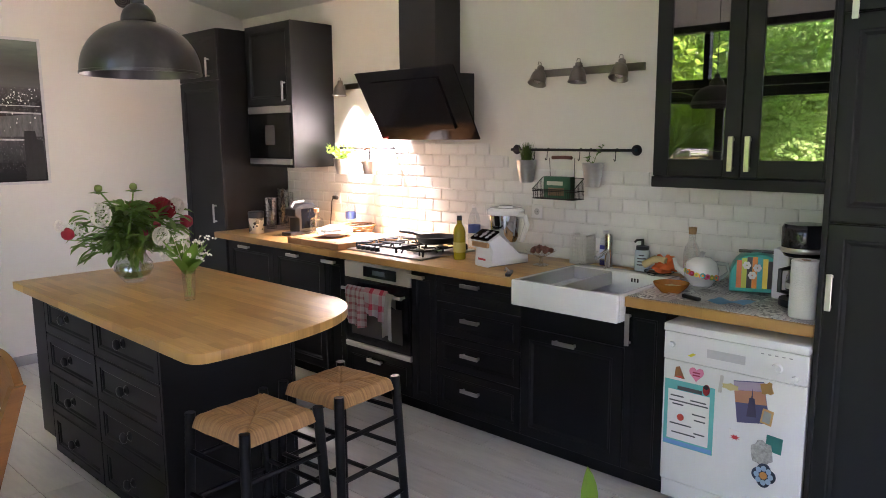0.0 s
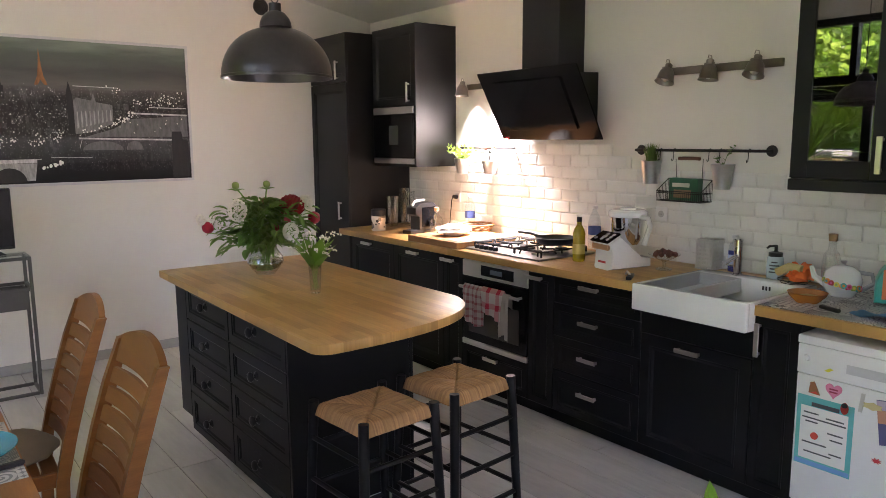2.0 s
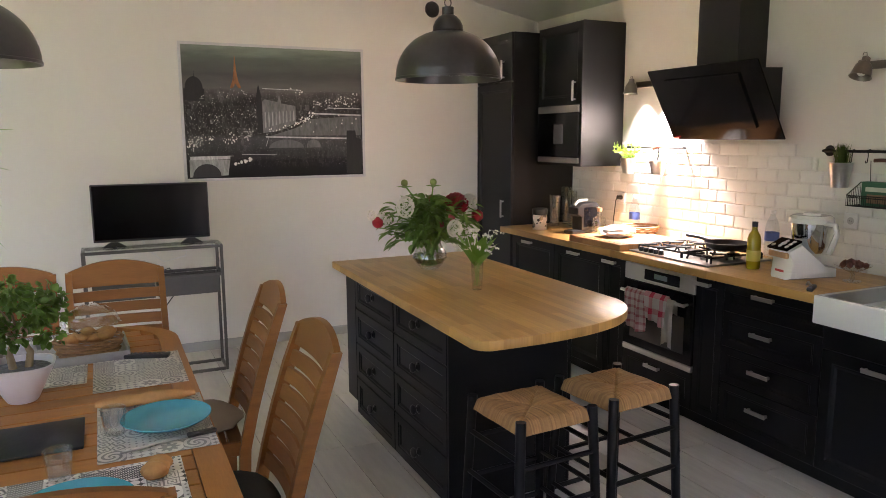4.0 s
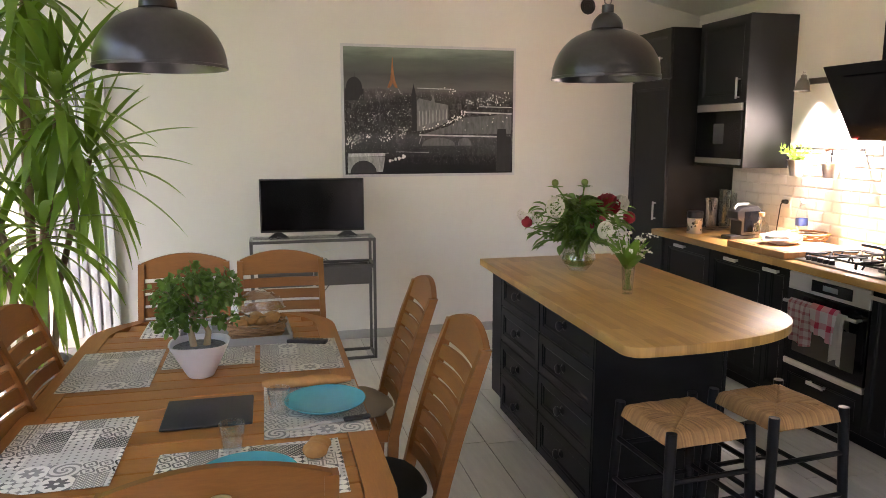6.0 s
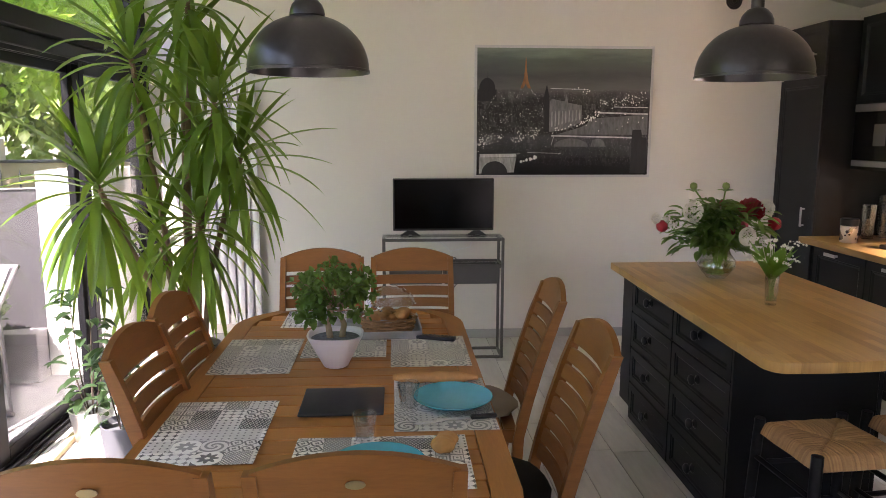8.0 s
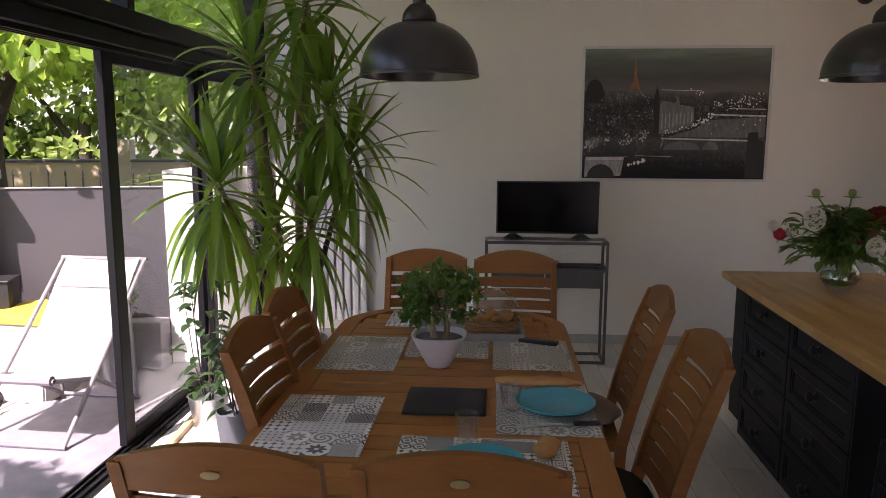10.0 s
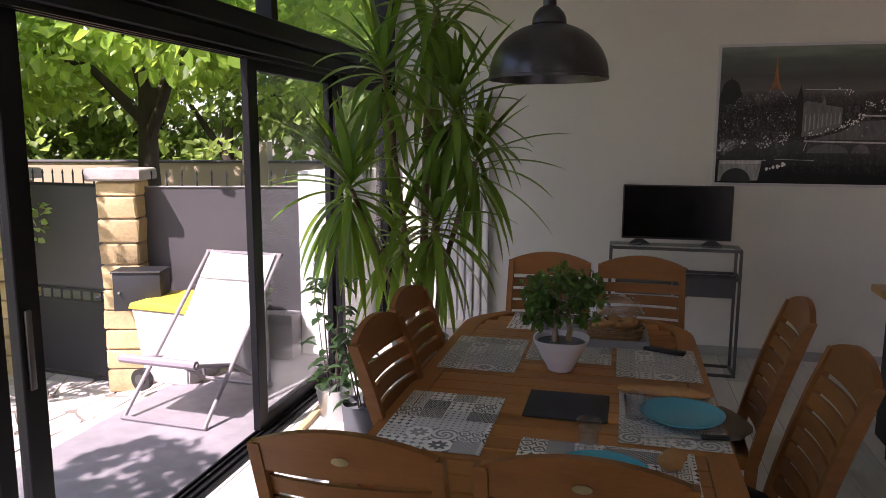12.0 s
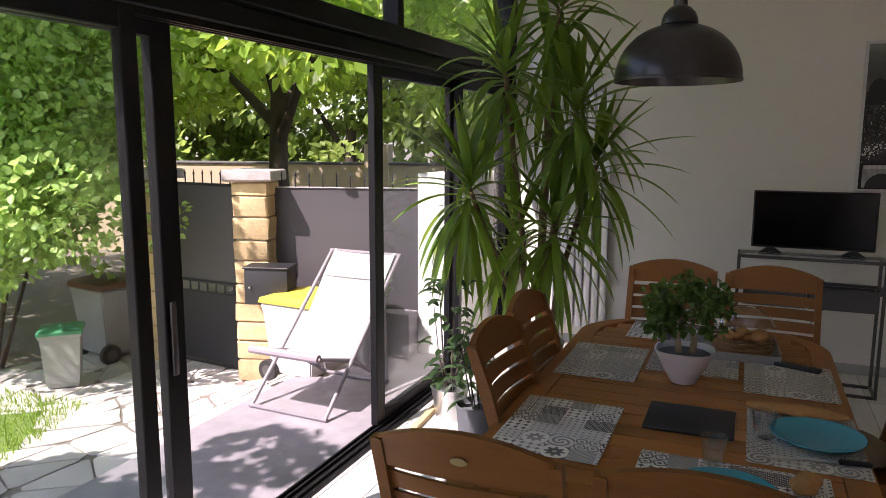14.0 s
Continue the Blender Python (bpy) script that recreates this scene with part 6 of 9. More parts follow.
lat("body", [(0, 0), (0.034, 0), (0.037, 0.008), (0.037, 0.165), (0.03, 0.19), (0.015, 0.215), (0.014, 0.24)], material("olive_oil", (0.38, 0.29, 0.015), 0.12, var=0.1, bump=0), t, n=12)
lat("label", [(0.0378, 0.045), (0.0378, 0.105)], plain("yellow_label", (0.62, 0.50, 0.10), 0.5), t, n=12)
lat("neck", [(0.0155, 0.19), (0.0155, 0.235)], WATER, t)
lat("cap", [(0.016, 0.235), (0.016, 0.262), (0, 0.262)], PLASTIC, t)

# food processor
t = thing("food_processor", (3.19, 3.17, WT), "white cooking food processor with a steel bowl", "food processor", rz=-12)
b = bm_new()
prism(b, [(-0.13, 0.0), (0.16, 0.0), (0.16, 0.055), (0.09, 0.07), (-0.06, 0.19), (-0.145, 0.15), (-0.12, 0.09)], -0.085, 0.085, "y", 0.03)
part("base", b, WHITE, t)
b = bm_new()
prism(b, [(-0.062, 0.196), (-0.150, 0.152), (-0.154, 0.160), (-0.066, 0.204)], -0.075, 0.075, "y")
cp = part("control_panel", b, BLACKGLASS, t, "black control panel with round keys")
for i in range(7):
    b = bm_new()
    u, y = 0.25 + 0.25 * (i % 3), -0.05 + 0.05 * (i // 3)
    c = Vector((-0.154 + 0.088 * u, y, 0.160 + 0.044 * u))
    nrm = Vector((-0.447, 0, 0.894))
    rod(b, c, c + nrm * 0.003, 0.011 if i != 4 else 0.016, n=12)
    part("key", b, plain("grey_key", (0.42, 0.42, 0.44), 0.4), cp)
part("trim", single(-0.148, -0.128, -0.07, 0.07, 0.112, 0.142, 0.004), plain("copper_trim", (0.55, 0.33, 0.18), 0.3, 0.7), t, "copper-coloured trim")
lat("bowl", [(0, 0.13), (0.06, 0.13), (0.085, 0.17), (0.095, 0.27), (0.097, 0.285)], CHROME, t, "polished steel bowl", c=(0.045, 0, 0), n=32)
lat("lid", [(0.105, 0.285), (0.108, 0.29), (0.108, 0.312), (0.09, 0.325), (0.045, 0.325), (0.04, 0.335), (0, 0.335)], WHITE, t, "white lid", c=(0.045, 0, 0), n=32)
b = bm_new()
tube(b, [(0.05, -0.09, 0.29), (0.06, -0.15, 0.285), (0.07, -0.155, 0.24), (0.06, -0.12, 0.14)], 0.015, 8)
part("handle", b, WHITE, t)
part("maker_mark", single(-0.1268, -0.126, -0.03, 0.035, 0.035, 0.047), plain("red_mark", (0.5, 0.04, 0.05)), t)
t = thing("candy_bowl", (3.31, 2.965, WT), "footed glass bowl full of brown pine cones", "bowl")
lat("glass", [(0, 0), (0.042, 0), (0.044, 0.006), (0.012, 0.014), (0.010, 0.045), (0.03, 0.055), (0.085, 0.085), (0.088, 0.09)], DRINK, t)
for i in range(12):
    a, r = i * 2.4, 0.018 * math.sqrt(i)
    b = bm_new()
    bmesh.ops.create_icosphere(b, subdivisions=1, radius=0.017)
    bmesh.ops.translate(b, verts=b.verts, vec=(r * math.cos(a), r * math.sin(a), 0.088 + 0.012 * (i < 4)))
    part("cone", b, material("brown_cone", (0.16, 0.06, 0.04), 0.7, var=0.4, rand=0.3, bump=0.2), t)
t = thing("bottle_opener", (2.965, 2.925, WT), "black corkscrew lying on the worktop edge", "corkscrew", rz=30)
part("handle", single(-0.06, 0.06, -0.015, 0.015, 0.0, 0.018, 0.006, 2), PLASTIC, t)
b = bm_new()
tube(b, [(0.0, 0.0, 0.018), (0.03, 0.02, 0.03), (0.06, 0.03, 0.012)], 0.006, 8)
part("lever", b, STEEL, t)

# behind and beside the sink
t = thing("cutlery_holder", (3.53, 2.83, WT), "white pierced plastic cutlery holder", "cutlery holder")
b = bm_new()
for i in range(6):
    for z in (0.0, 0.03, 0.06, 0.09, 0.12, 0.15):
        pass
for s in (-1, 1):
    for i in range(7):
        k = -0.05 + i * 0.1 / 6
        box(b, s * 0.05 - 0.002, s * 0.05 + 0.002, k - 0.004, k + 0.004, 0.0, 0.165)
        box(b, k - 0.004, k + 0.004, s * 0.05 - 0.002, s * 0.05 + 0.002, 0.0, 0.165)
for j in range(8):
    z = j * 0.0225
    for s in (-1, 1):
        box(b, s * 0.05 - 0.002, s * 0.05 + 0.002, -0.054, 0.054, z, z + 0.009)
        box(b, -0.054, 0.054, s * 0.05 - 0.002, s * 0.05 + 0.002, z, z + 0.009)
box(b, -0.048, 0.048, -0.048, 0.048, 0.0, 0.004)
part("lattice", b, plain("white_plastic", (0.78, 0.76, 0.73), 0.5), t, smooth=0)
t = thing("dish_soap", (3.545, 2.69, WT), "clear dish soap bottle with a blue base", "bottle")
lat("body", [(0, 0), (0.035, 0), (0.038, 0.01), (0.036, 0.11), (0.028, 0.15), (0.012, 0.165), (0.012, 0.18)], WATER, t, sx=0.65)
lat("liquid", [(0, 0.003), (0.033, 0.003), (0.034, 0.03), (0, 0.03)], plain("violet_soap", (0.10, 0.10, 0.35), 0.2), t, sx=0.62)
part("label", single(-0.0262, -0.0245, -0.022, 0.022, 0.045, 0.115), plain("pale_blue_label", (0.55, 0.66, 0.85), 0.5), t)
part("brand_patch", single(-0.0272, -0.026, -0.02, 0.02, 0.095, 0.118), plain("dark_blue_patch", (0.04, 0.06, 0.32), 0.5), t)
lat("cap", [(0.014, 0.18), (0.016, 0.184), (0.016, 0.20), (0, 0.202)], plain("grey_cap", (0.6, 0.6, 0.62)), t)
t = thing("soap_dispenser", (3.53, 2.455, WT), "pale blue soap dispenser with a black pump", "soap dispenser")
lat("body", [(0, 0), (0.038, 0), (0.04, 0.006), (0.04, 0.105), (0.035, 0.115), (0.0, 0.116)], plain("frosted_blue", (0.55, 0.66, 0.68), 0.25), t)
lat("collar", [(0.034, 0.116), (0.034, 0.135), (0.012, 0.14), (0.008, 0.145), (0.008, 0.165), (0, 0.165)], PLASTIC, t)
b = bm_new()
tube(b, [(0.01, 0.0, 0.168), (-0.03, 0.02, 0.168), (-0.04, 0.025, 0.158)], 0.006, 8)
part("nozzle", b, PLASTIC, t)
for k, wbar in enumerate((0.03, 0.05, 0.045, 0.052)):
    b = bm_new()
    a0 = math.pi * 1.12
    for q in range(5):
        a, c = a0 + (q - 2.5) * wbar / 5 / 0.0405, a0 + (q - 1.5) * wbar / 5 / 0.0405
        z = 0.085 - k * 0.017
        v = [b.verts.new((0.0405 * math.cos(x), 0.0405 * math.sin(x), zz)) for x, zz in ((a, z), (c, z), (c, z + 0.007), (a, z + 0.007))]
        b.faces.new(v)
    part("print_bar", b, INK, t)
t = thing("sponge_dish", (3.42, 2.30, WT + 0.011), "wire dish with an orange cloth and a beige sponge", "dish")
b = bm_new()
for r in (0.03, 0.06, 0.075):
    tube(b, [(r * math.cos(a), r * math.sin(a), 0.006 if r < 0.07 else 0.02) for a in [2 * math.pi * i / 20 for i in range(21)]], 0.002, 5)
part("wire", b, IRON, t)
crumpled("orange_cloth", (3.44, 2.275, WT + 0.018), 0.06, 0.05, 0.05, ORANGE, "crumpled bright orange cleaning cloth", "cloth", 7, 0.6)
b = bm_new()
tube(b, [(0.0, 0.06, 0.0), (0.0, 0.0, 0.035), (0.0, -0.06, 0.03)], 0.02, 10)
solid("scrub_sponge", b, plain("beige_sponge", (0.58, 0.46, 0.22), 0.9), "beige curved sponge on the orange cloth", "sponge", loc=(3.40, 2.315, WT + 0.06))
t = thing("corked_bottle", (3.50, 2.165, WT), "tall clear swing bottle with a cork", "bottle")
lat("glass", [(0, 0), (0.038, 0), (0.041, 0.01), (0.041, 0.13), (0.033, 0.165), (0.018, 0.19), (0.017, 0.235), (0.02, 0.237)], DRINK, t)
lat("cork", [(0, 0.228), (0.018, 0.228), (0.021, 0.262), (0, 0.262)], CORK, t, "cork")
t = thing("teapot", (3.36, 2.05, WT), "white teapot covered with colourful painted flowers", "teapot", rz=20)
lat("body", [(0, 0), (0.05, 0), (0.055, 0.008), (0.078, 0.045), (0.082, 0.075), (0.07, 0.115), (0.045, 0.135), (0.03, 0.14), (0, 0.142)], CERAMIC, t, n=32)
lat("lid_knob", [(0, 0.142), (0.012, 0.142), (0.010, 0.15), (0.016, 0.163), (0, 0.17)], ZINC, t)
b = bm_new()
tube(b, [(0.0, -0.06, 0.115), (0.0, -0.115, 0.11), (0.0, -0.125, 0.07), (0.0, -0.075, 0.03)], 0.010, 8)
part("handle", b, plain("grey_glaze", (0.42, 0.43, 0.44), 0.25), t, "grey handle")
b = bm_new()
tube(b, [(0.0, 0.065, 0.05), (0.0, 0.115, 0.08), (0.0, 0.13, 0.13)], 0.018, 8, 0.009)
part("spout", b, CERAMIC, t)
DOTS = [plain("dot_%s" % n, c, 0.3) for n, c in (("pink", (0.75, 0.12, 0.30)), ("orange", (0.80, 0.30, 0.04)), ("green", (0.35, 0.45, 0.08)), ("red", (0.55, 0.05, 0.05)), ("teal", (0.05, 0.40, 0.38)), ("yellow", (0.80, 0.60, 0.10)))]


def body_r(z):
    ps = [(0.008, 0.055), (0.045, 0.078), (0.075, 0.082), (0.115, 0.07)]
    for (a, ra), (c, rc) in zip(ps, ps[1:]):
        if a <= z <= c:
            return ra + (rc - ra) * (z - a) / (c - a)
    return 0.07


for i in range(34):
    a, z = i * 2.39, 0.02 + 0.088 * ((i * 0.618) % 1)
    if math.sin(a) ** 2 > 0.93:
        continue
    r = body_r(z)
    c = Vector((r * math.cos(a), r * math.sin(a), z))
    d = Vector((math.cos(a), math.sin(a), 0.15)).normalized()
    b = bm_new()
    s = 0.010 + 0.009 * ((i * 0.37) % 1)
    rod(b, c - d * 0.002, c + d * 0.0045, s, s * 0.9, n=12)
    o = part("flower_dot", b, DOTS[i % 6], t)
    b = bm_new()
    rod(b, c + d * 0.004, c + d * 0.0058, s * 0.45, n=8)
    part("dot_centre", b, DOTS[(i + 3) % 6], o)
t = thing("wooden_bowl", (3.10, 2.08, WT + 0.004), "shallow orange-brown bowl with peelings", "bowl")
lat("bowl", [(0, 0), (0.045, 0), (0.075, 0.03), (0.082, 0.045), (0.078, 0.045), (0.065, 0.022), (0, 0.008)], plain("amber_glaze", (0.45, 0.17, 0.03), 0.25), t)
crumpled("peelings", (3.10, 2.08, WT + 0.014), 0.05, 0.045, 0.012, plain("yellow_peel", (0.62, 0.45, 0.12), 0.7), "yellow peelings in the bowl", "peelings", 5)
t = thing("kitchen_knife", (3.03, 1.99, WT + 0.004), "kitchen knife with a dark handle", "knife", rz=70)
part("handle", single(-0.10, 0.0, -0.01, 0.01, 0.0, 0.016, 0.004), PLASTIC, t)
part("blade", single(0.0, 0.10, -0.008, 0.008, 0.004, 0.006), STEEL, t)
t = thing("toaster", (3.36, 1.79, WT + 0.004), "turquoise toaster with colourful striped sides", "toaster", rz=22)
TURQ = plain("turquoise_enamel", (0.03, 0.42, 0.38), 0.3)
outline = [(0.115 * math.cos(a) * (1 if abs(math.cos(a)) < 0.98 else 1), 0.055 + 0.135 * max(0, math.sin(a)) ** 0.75) for a in [math.pi * i / 14 for i in range(15)]]
b = bm_new()
prism(b, [(p[0], p[1]) for p in outline] + [(-0.115, 0.01), (0.115, 0.01)], -0.075, 0.075, "x", 0.012)
part("body", b, TURQ, t)
SCOL = ((0.75, 0.12, 0.30), (0.02, 0.02, 0.02), (0.80, 0.62, 0.08), (0.05, 0.45, 0.50), (0.82, 0.30, 0.05), (0.02, 0.02, 0.02), (0.55, 0.62, 0.08), (0.80, 0.20, 0.06))
for i, c in enumerate(SCOL):
    y0 = -0.088 + i * 0.022
    top = 0.055 + 0.12 * max(0.0, 1 - (y0 / 0.115) ** 2) ** 0.4
    part("stripe", single(-0.0775, -0.075, y0, y0 + 0.0215, 0.03, top), plain("stripe_%d" % i, c, 0.3), t)
part("slot", single(-0.03, 0.03, -0.08, 0.08, 0.186, 0.1925), PLASTIC, t)
for k, (y, z) in enumerate(((0.0, 0.125), (0.02, 0.09), (0.045, 0.135))):
    b = bm_new()
    for q in range(6):
        a = q * math.pi / 3
        rod(b, (-0.0775, y + 0.011 * math.cos(a), z + 0.011 * math.sin(a)), (-0.079, y + 0.011 * math.cos(a), z + 0.011 * math.sin(a)), 0.008, n=8)
    part("flower", b, PAPER, t)
t = thing("coffee_maker", (3.20, 1.545, WT + 0.004), "black drip coffee maker with a glass jug", "coffee maker")
lat("base", [(0, 0), (0.085, 0), (0.088, 0.01), (0.085, 0.03), (0, 0.032)], PLASTIC, t, n=32)
lat("head", [(0, 0.215), (0.075, 0.215), (0.088, 0.235), (0.09, 0.335), (0.08, 0.35), (0, 0.352)], material("gloss_black", (0.01, 0.01, 0.011), 0.12, bump=0), t, n=32)
lat("band", [(0.0885, 0.232), (0.091, 0.236), (0.091, 0.25), (0.089, 0.254)], STEEL, t, n=32)
part("column", single(0.06, 0.11, -0.06, 0.06, 0.0, 0.34, 0.01, 2), PLASTIC, t)
j = lat("jug", [(0, 0.035), (0.055, 0.035), (0.062, 0.05), (0.062, 0.12), (0.045, 0.165), (0.048, 0.18)], DRINK, t, "glass jug")
lat("coffee", [(0, 0.037), (0.052, 0.037), (0.058, 0.05), (0.058, 0.075), (0, 0.075)], plain("black_coffee", (0.008, 0.005, 0.004), 0.1), j)
lat("jug_lid", [(0.05, 0.18), (0.05, 0.20), (0, 0.205)], PLASTIC, j)
lat("jug_band", [(0.0635, 0.075), (0.0645, 0.08), (0.0645, 0.095), (0.0635, 0.10)], STEEL, j)
b = bm_new()
tube(b, [(-0.05, 0.035, 0.165), (-0.09, 0.06, 0.16), (-0.09, 0.06, 0.07), (-0.05, 0.035, 0.06)], 0.010, 8)
part("jug_handle", b, PLASTIC, j)
t = thing("paper_towel_roll", (3.00, 1.475, WT + 0.004), "upright roll of white paper towel", "paper towel")
lat("roll", [(0.018, 0.0), (0.052, 0.0), (0.054, 0.005), (0.054, 0.225), (0.052, 0.23), (0.018, 0.23)], material("embossed_paper", (0.80, 0.79, 0.77), 0.9, var=0.03, fine=200, bump=0.25), t, n=36)
lat("tube", [(0.018, 0.23), (0.016, 0.23), (0.016, 0.0)], CORK, t)
t = thing("carton", (3.30, 1.655, WT + 0.004), "pale translucent plastic carton behind the toaster", "carton")
part("case", single(-0.03, 0.03, -0.035, 0.035, 0, 0.225, 0.004), plain("pale_lilac", (0.62, 0.60, 0.68), 0.4), t)
t = thing("face_mask", (3.03, 1.77, WT + 0.004), "blue disposable face mask lying folded", "face mask", rz=80)
b = bm_new()
rows = []
for i in range(9):
    u = i / 8
    rows.append([b.verts.new((-0.085 + 0.17 * u, y + 0.01 * math.sin(u * 6), 0.012 + 0.012 * math.sin(u * 5.5 + 0.6) + 0.003 * (k % 2))) for k, y in enumerate((-0.05, -0.025, 0.0, 0.025, 0.05))])
for A, B in zip(rows, rows[1:]):
    for k in range(4):
        b.faces.new((A[k], A[k + 1], B[k + 1], B[k]))
bmesh.ops.solidify(b, geom=b.faces[:], thickness=0.002)
part("cloth", b, plain("mask_blue", (0.22, 0.50, 0.72), 0.8), t)
b = bm_new()
tube(b, [(-0.085, -0.05, 0.012), (-0.12, -0.03, 0.004), (-0.12, 0.03, 0.004), (-0.085, 0.05, 0.012)], 0.0012, 5)
part("ear_loop", b, PAPER, t)


def math_node(nt, op, a, c=None, clamp=False):
    nd = nt.nodes.new("ShaderNodeMath")
    nd.operation = op
    nd.use_clamp = clamp
    for i, v in enumerate((a, c)):
        if v is None:
            continue
        if isinstance(v, (int, float)):
            nd.inputs[i].default_value = v
        else:
            nt.links.new(v, nd.inputs[i])
    return nd.outputs[0]


def patchwork(name, cell, light, dark, strength=1.0, seed=0.0, rough=0.6):
    """Squares of cement-tile motifs: rings, checks, diamonds, stripes and crosses."""
    m = bpy.data.materials.new(name)
    m.use_nodes = True
    nt = m.node_tree
    n, l = nt.nodes, nt.links
    p = n["Principled BSDF"]
    co, sp = n.new("ShaderNodeTexCoord"), n.new("ShaderNodeSeparateXYZ")
    l.new(co.outputs["Object"], sp.inputs[0])
    M = lambda op, a, c=None: math_node(nt, op, a, c)
    x, y = M("DIVIDE", sp.outputs[0], cell), M("DIVIDE", sp.outputs[1], cell)
    x, y = M("ADD", x, 40.0), M("ADD", y, 40.0)
    cx, cy = M("FLOOR", x), M("FLOOR", y)
    fx, fy = M("SUBTRACT", M("FRACT", x), 0.5), M("SUBTRACT", M("FRACT", y), 0.5)
    ax, ay = M("ABSOLUTE", fx), M("ABSOLUTE", fy)
    cb = n.new("ShaderNodeCombineXYZ")
    l.new(cx, cb.inputs[0])
    l.new(cy, cb.inputs[1])
    cb.inputs[2].default_value = seed
    wnz = n.new("ShaderNodeTexWhiteNoise")
    l.new(cb.outputs[0], wnz.inputs["Vector"])
    r = wnz.outputs["Value"]
    sc = n.new("ShaderNodeSeparateColor")
    l.new(wnz.outputs["Color"], sc.inputs[0])
    def polar(u, v):
        return M("SQRT", M("ADD", M("MULTIPLY", u, u), M("MULTIPLY", v, v))), M("ARCTAN2", v, u)

    def tiled(u, k):
        return M("SUBTRACT", M("FRACT", M("MULTIPLY", M("ADD", u, 0.5), float(k))), 0.5)

    rad, ang = polar(fx, fy)
    # an eight-petalled flower with a light heart and dark corner leaves
    bloom = M("MULTIPLY", M("LESS_THAN", rad, M("ADD", M("MULTIPLY", M("COSINE", M("MULTIPLY", ang, 8.0)), 0.08), 0.33)), M("GREATER_THAN", rad, 0.09))
    bloom = M("MAXIMUM", bloom, M("GREATER_THAN", rad, 0.56))
    # small four-pointed stars
    sx_, sy_ = tiled(fx, 3), tiled(fy, 3)
    stars = M("LESS_THAN", M("ADD", M("SQRT", M("ABSOLUTE", sx_)), M("SQRT", M("ABSOLUTE", sy_))), 0.80)
    # fine diagonal lattice
    la = M("GREATER_THAN", M("ABSOLUTE", M("SINE", M("MULTIPLY", M("ADD", fx, fy), 22.0))), 0.72)
    lb = M("GREATER_THAN", M("ABSOLUTE", M("SINE", M("MULTIPLY", M("SUBTRACT", fx, fy), 22.0))), 0.72)
    lattice = M("MAXIMUM", la, lb)
    # a scroll
    scroll = M("GREATER_THAN", M("SINE", M("ADD", M("MULTIPLY", rad, 26.0), M("MULTIPLY", ang, 2.0))), 0.15)
    # small rings
    rx_, ry_ = tiled(fx, 2), tiled(fy, 2)
    rr_, ra_ = polar(rx_, ry_)
    rings = M("GREATER_THAN", M("SINE", M("ADD", M("MULTIPLY", rr_, 19.0), M("MULTIPLY", M("SINE", M("MULTIPLY", ra_, 4.0)), 0.9))), 0.2)
    # square key
    key_ = M("GREATER_THAN", M("SINE", M("MULTIPLY", M("MAXIMUM", M("ABSOLUTE", rx_), M("ABSOLUTE", ry_)), 30.0)), 0.35)
    # sparse dots
    dx_, dy_ = tiled(fx, 4), tiled(fy, 4)
    dots = M("LESS_THAN", M("ADD", M("ABSOLUTE", dx_), M("ABSOLUTE", dy_)), 0.24)

    def pick(a, c, lim):
        k = M("GREATER_THAN", r, lim)
        return M("ADD", M("MULTIPLY", c, k), M("MULTIPLY", a, M("SUBTRACT", 1.0, k)))

    v = pick(bloom, stars, 0.16)
    v = pick(v, lattice, 0.33)
    v = pick(v, scroll, 0.48)
    v = pick(v, rings, 0.63)
    v = pick(v, key_, 0.77)
    v = pick(v, dots, 0.86)
    depth = M("ADD", M("MULTIPLY", sc.outputs[1], 0.40 * strength), 0.58 * strength)
    v = M("MULTIPLY", v, depth)
    mix = n.new("ShaderNodeMix")
    mix.data_type = "RGBA"
    mix.inputs[6].default_value, mix.inputs[7].default_value = (*light, 1), (*dark, 1)
    l.new(v, mix.inputs[0])
    nz = n.new("ShaderNodeTexNoise")
    nz.inputs["Scale"].default_value = 14
    l.new(co.outputs["Object"], nz.inputs["Vector"])
    sca = n.new("ShaderNodeVectorMath")
    sca.operation = "SCALE"
    l.new(mix.outputs[2], sca.inputs[0])
    l.new(M("ADD", M("ADD", M("MULTIPLY", nz.outputs[0], 0.3), M("MULTIPLY", sc.outputs[0], -0.30)), 1.0), sca.inputs["Scale"])
    l.new(sca.outputs[0], p.inputs["Base Color"])
    p.inputs["Roughness"].default_value = rough
    return m


MOTIF = patchwork("cement_tile_film", 0.075, (0.62, 0.61, 0.58), (0.03, 0.03, 0.035), 1.0, 3.0, 0.3)
solid("patterned_film", single(0.0, 0.68, 0.0, 0.79, 0.0, 0.003, 0.001), MOTIF, "black and white tile-patterned film on the worktop", "worktop film", loc=(2.905, 1.405, 0.9205))

# dishwasher magnets and papers
DX, DY = 2.888, 0.0


def magnet(name, pts, mat, label, cat="magnet", lift=0.0, th=0.0015, stickers=()):
    """Flat piece on the dishwasher door; pts are (y, z)."""
    t = thing(name, (DX - 0.0002 - lift, 0, 0), label, cat)
    b = bm_new()
    prism(b, pts, -th, 0.0, "x")
    part("sheet", b, mat, t, smooth=0)
    for nm, q, m2 in stickers:
        b = bm_new()
        prism(b, q, -th - 0.0008, -th, "x")
        part(nm, b, m2, t, smooth=0)
    return t


def disc(y, z, ry, rz, n=16, fn=None):
    return [(y + ry * math.cos(2 * math.pi * i / n) * (fn(i) if fn else 1), z + rz * math.sin(2 * math.pi * i / n) * (fn(i) if fn else 1)) for i in range(n)]


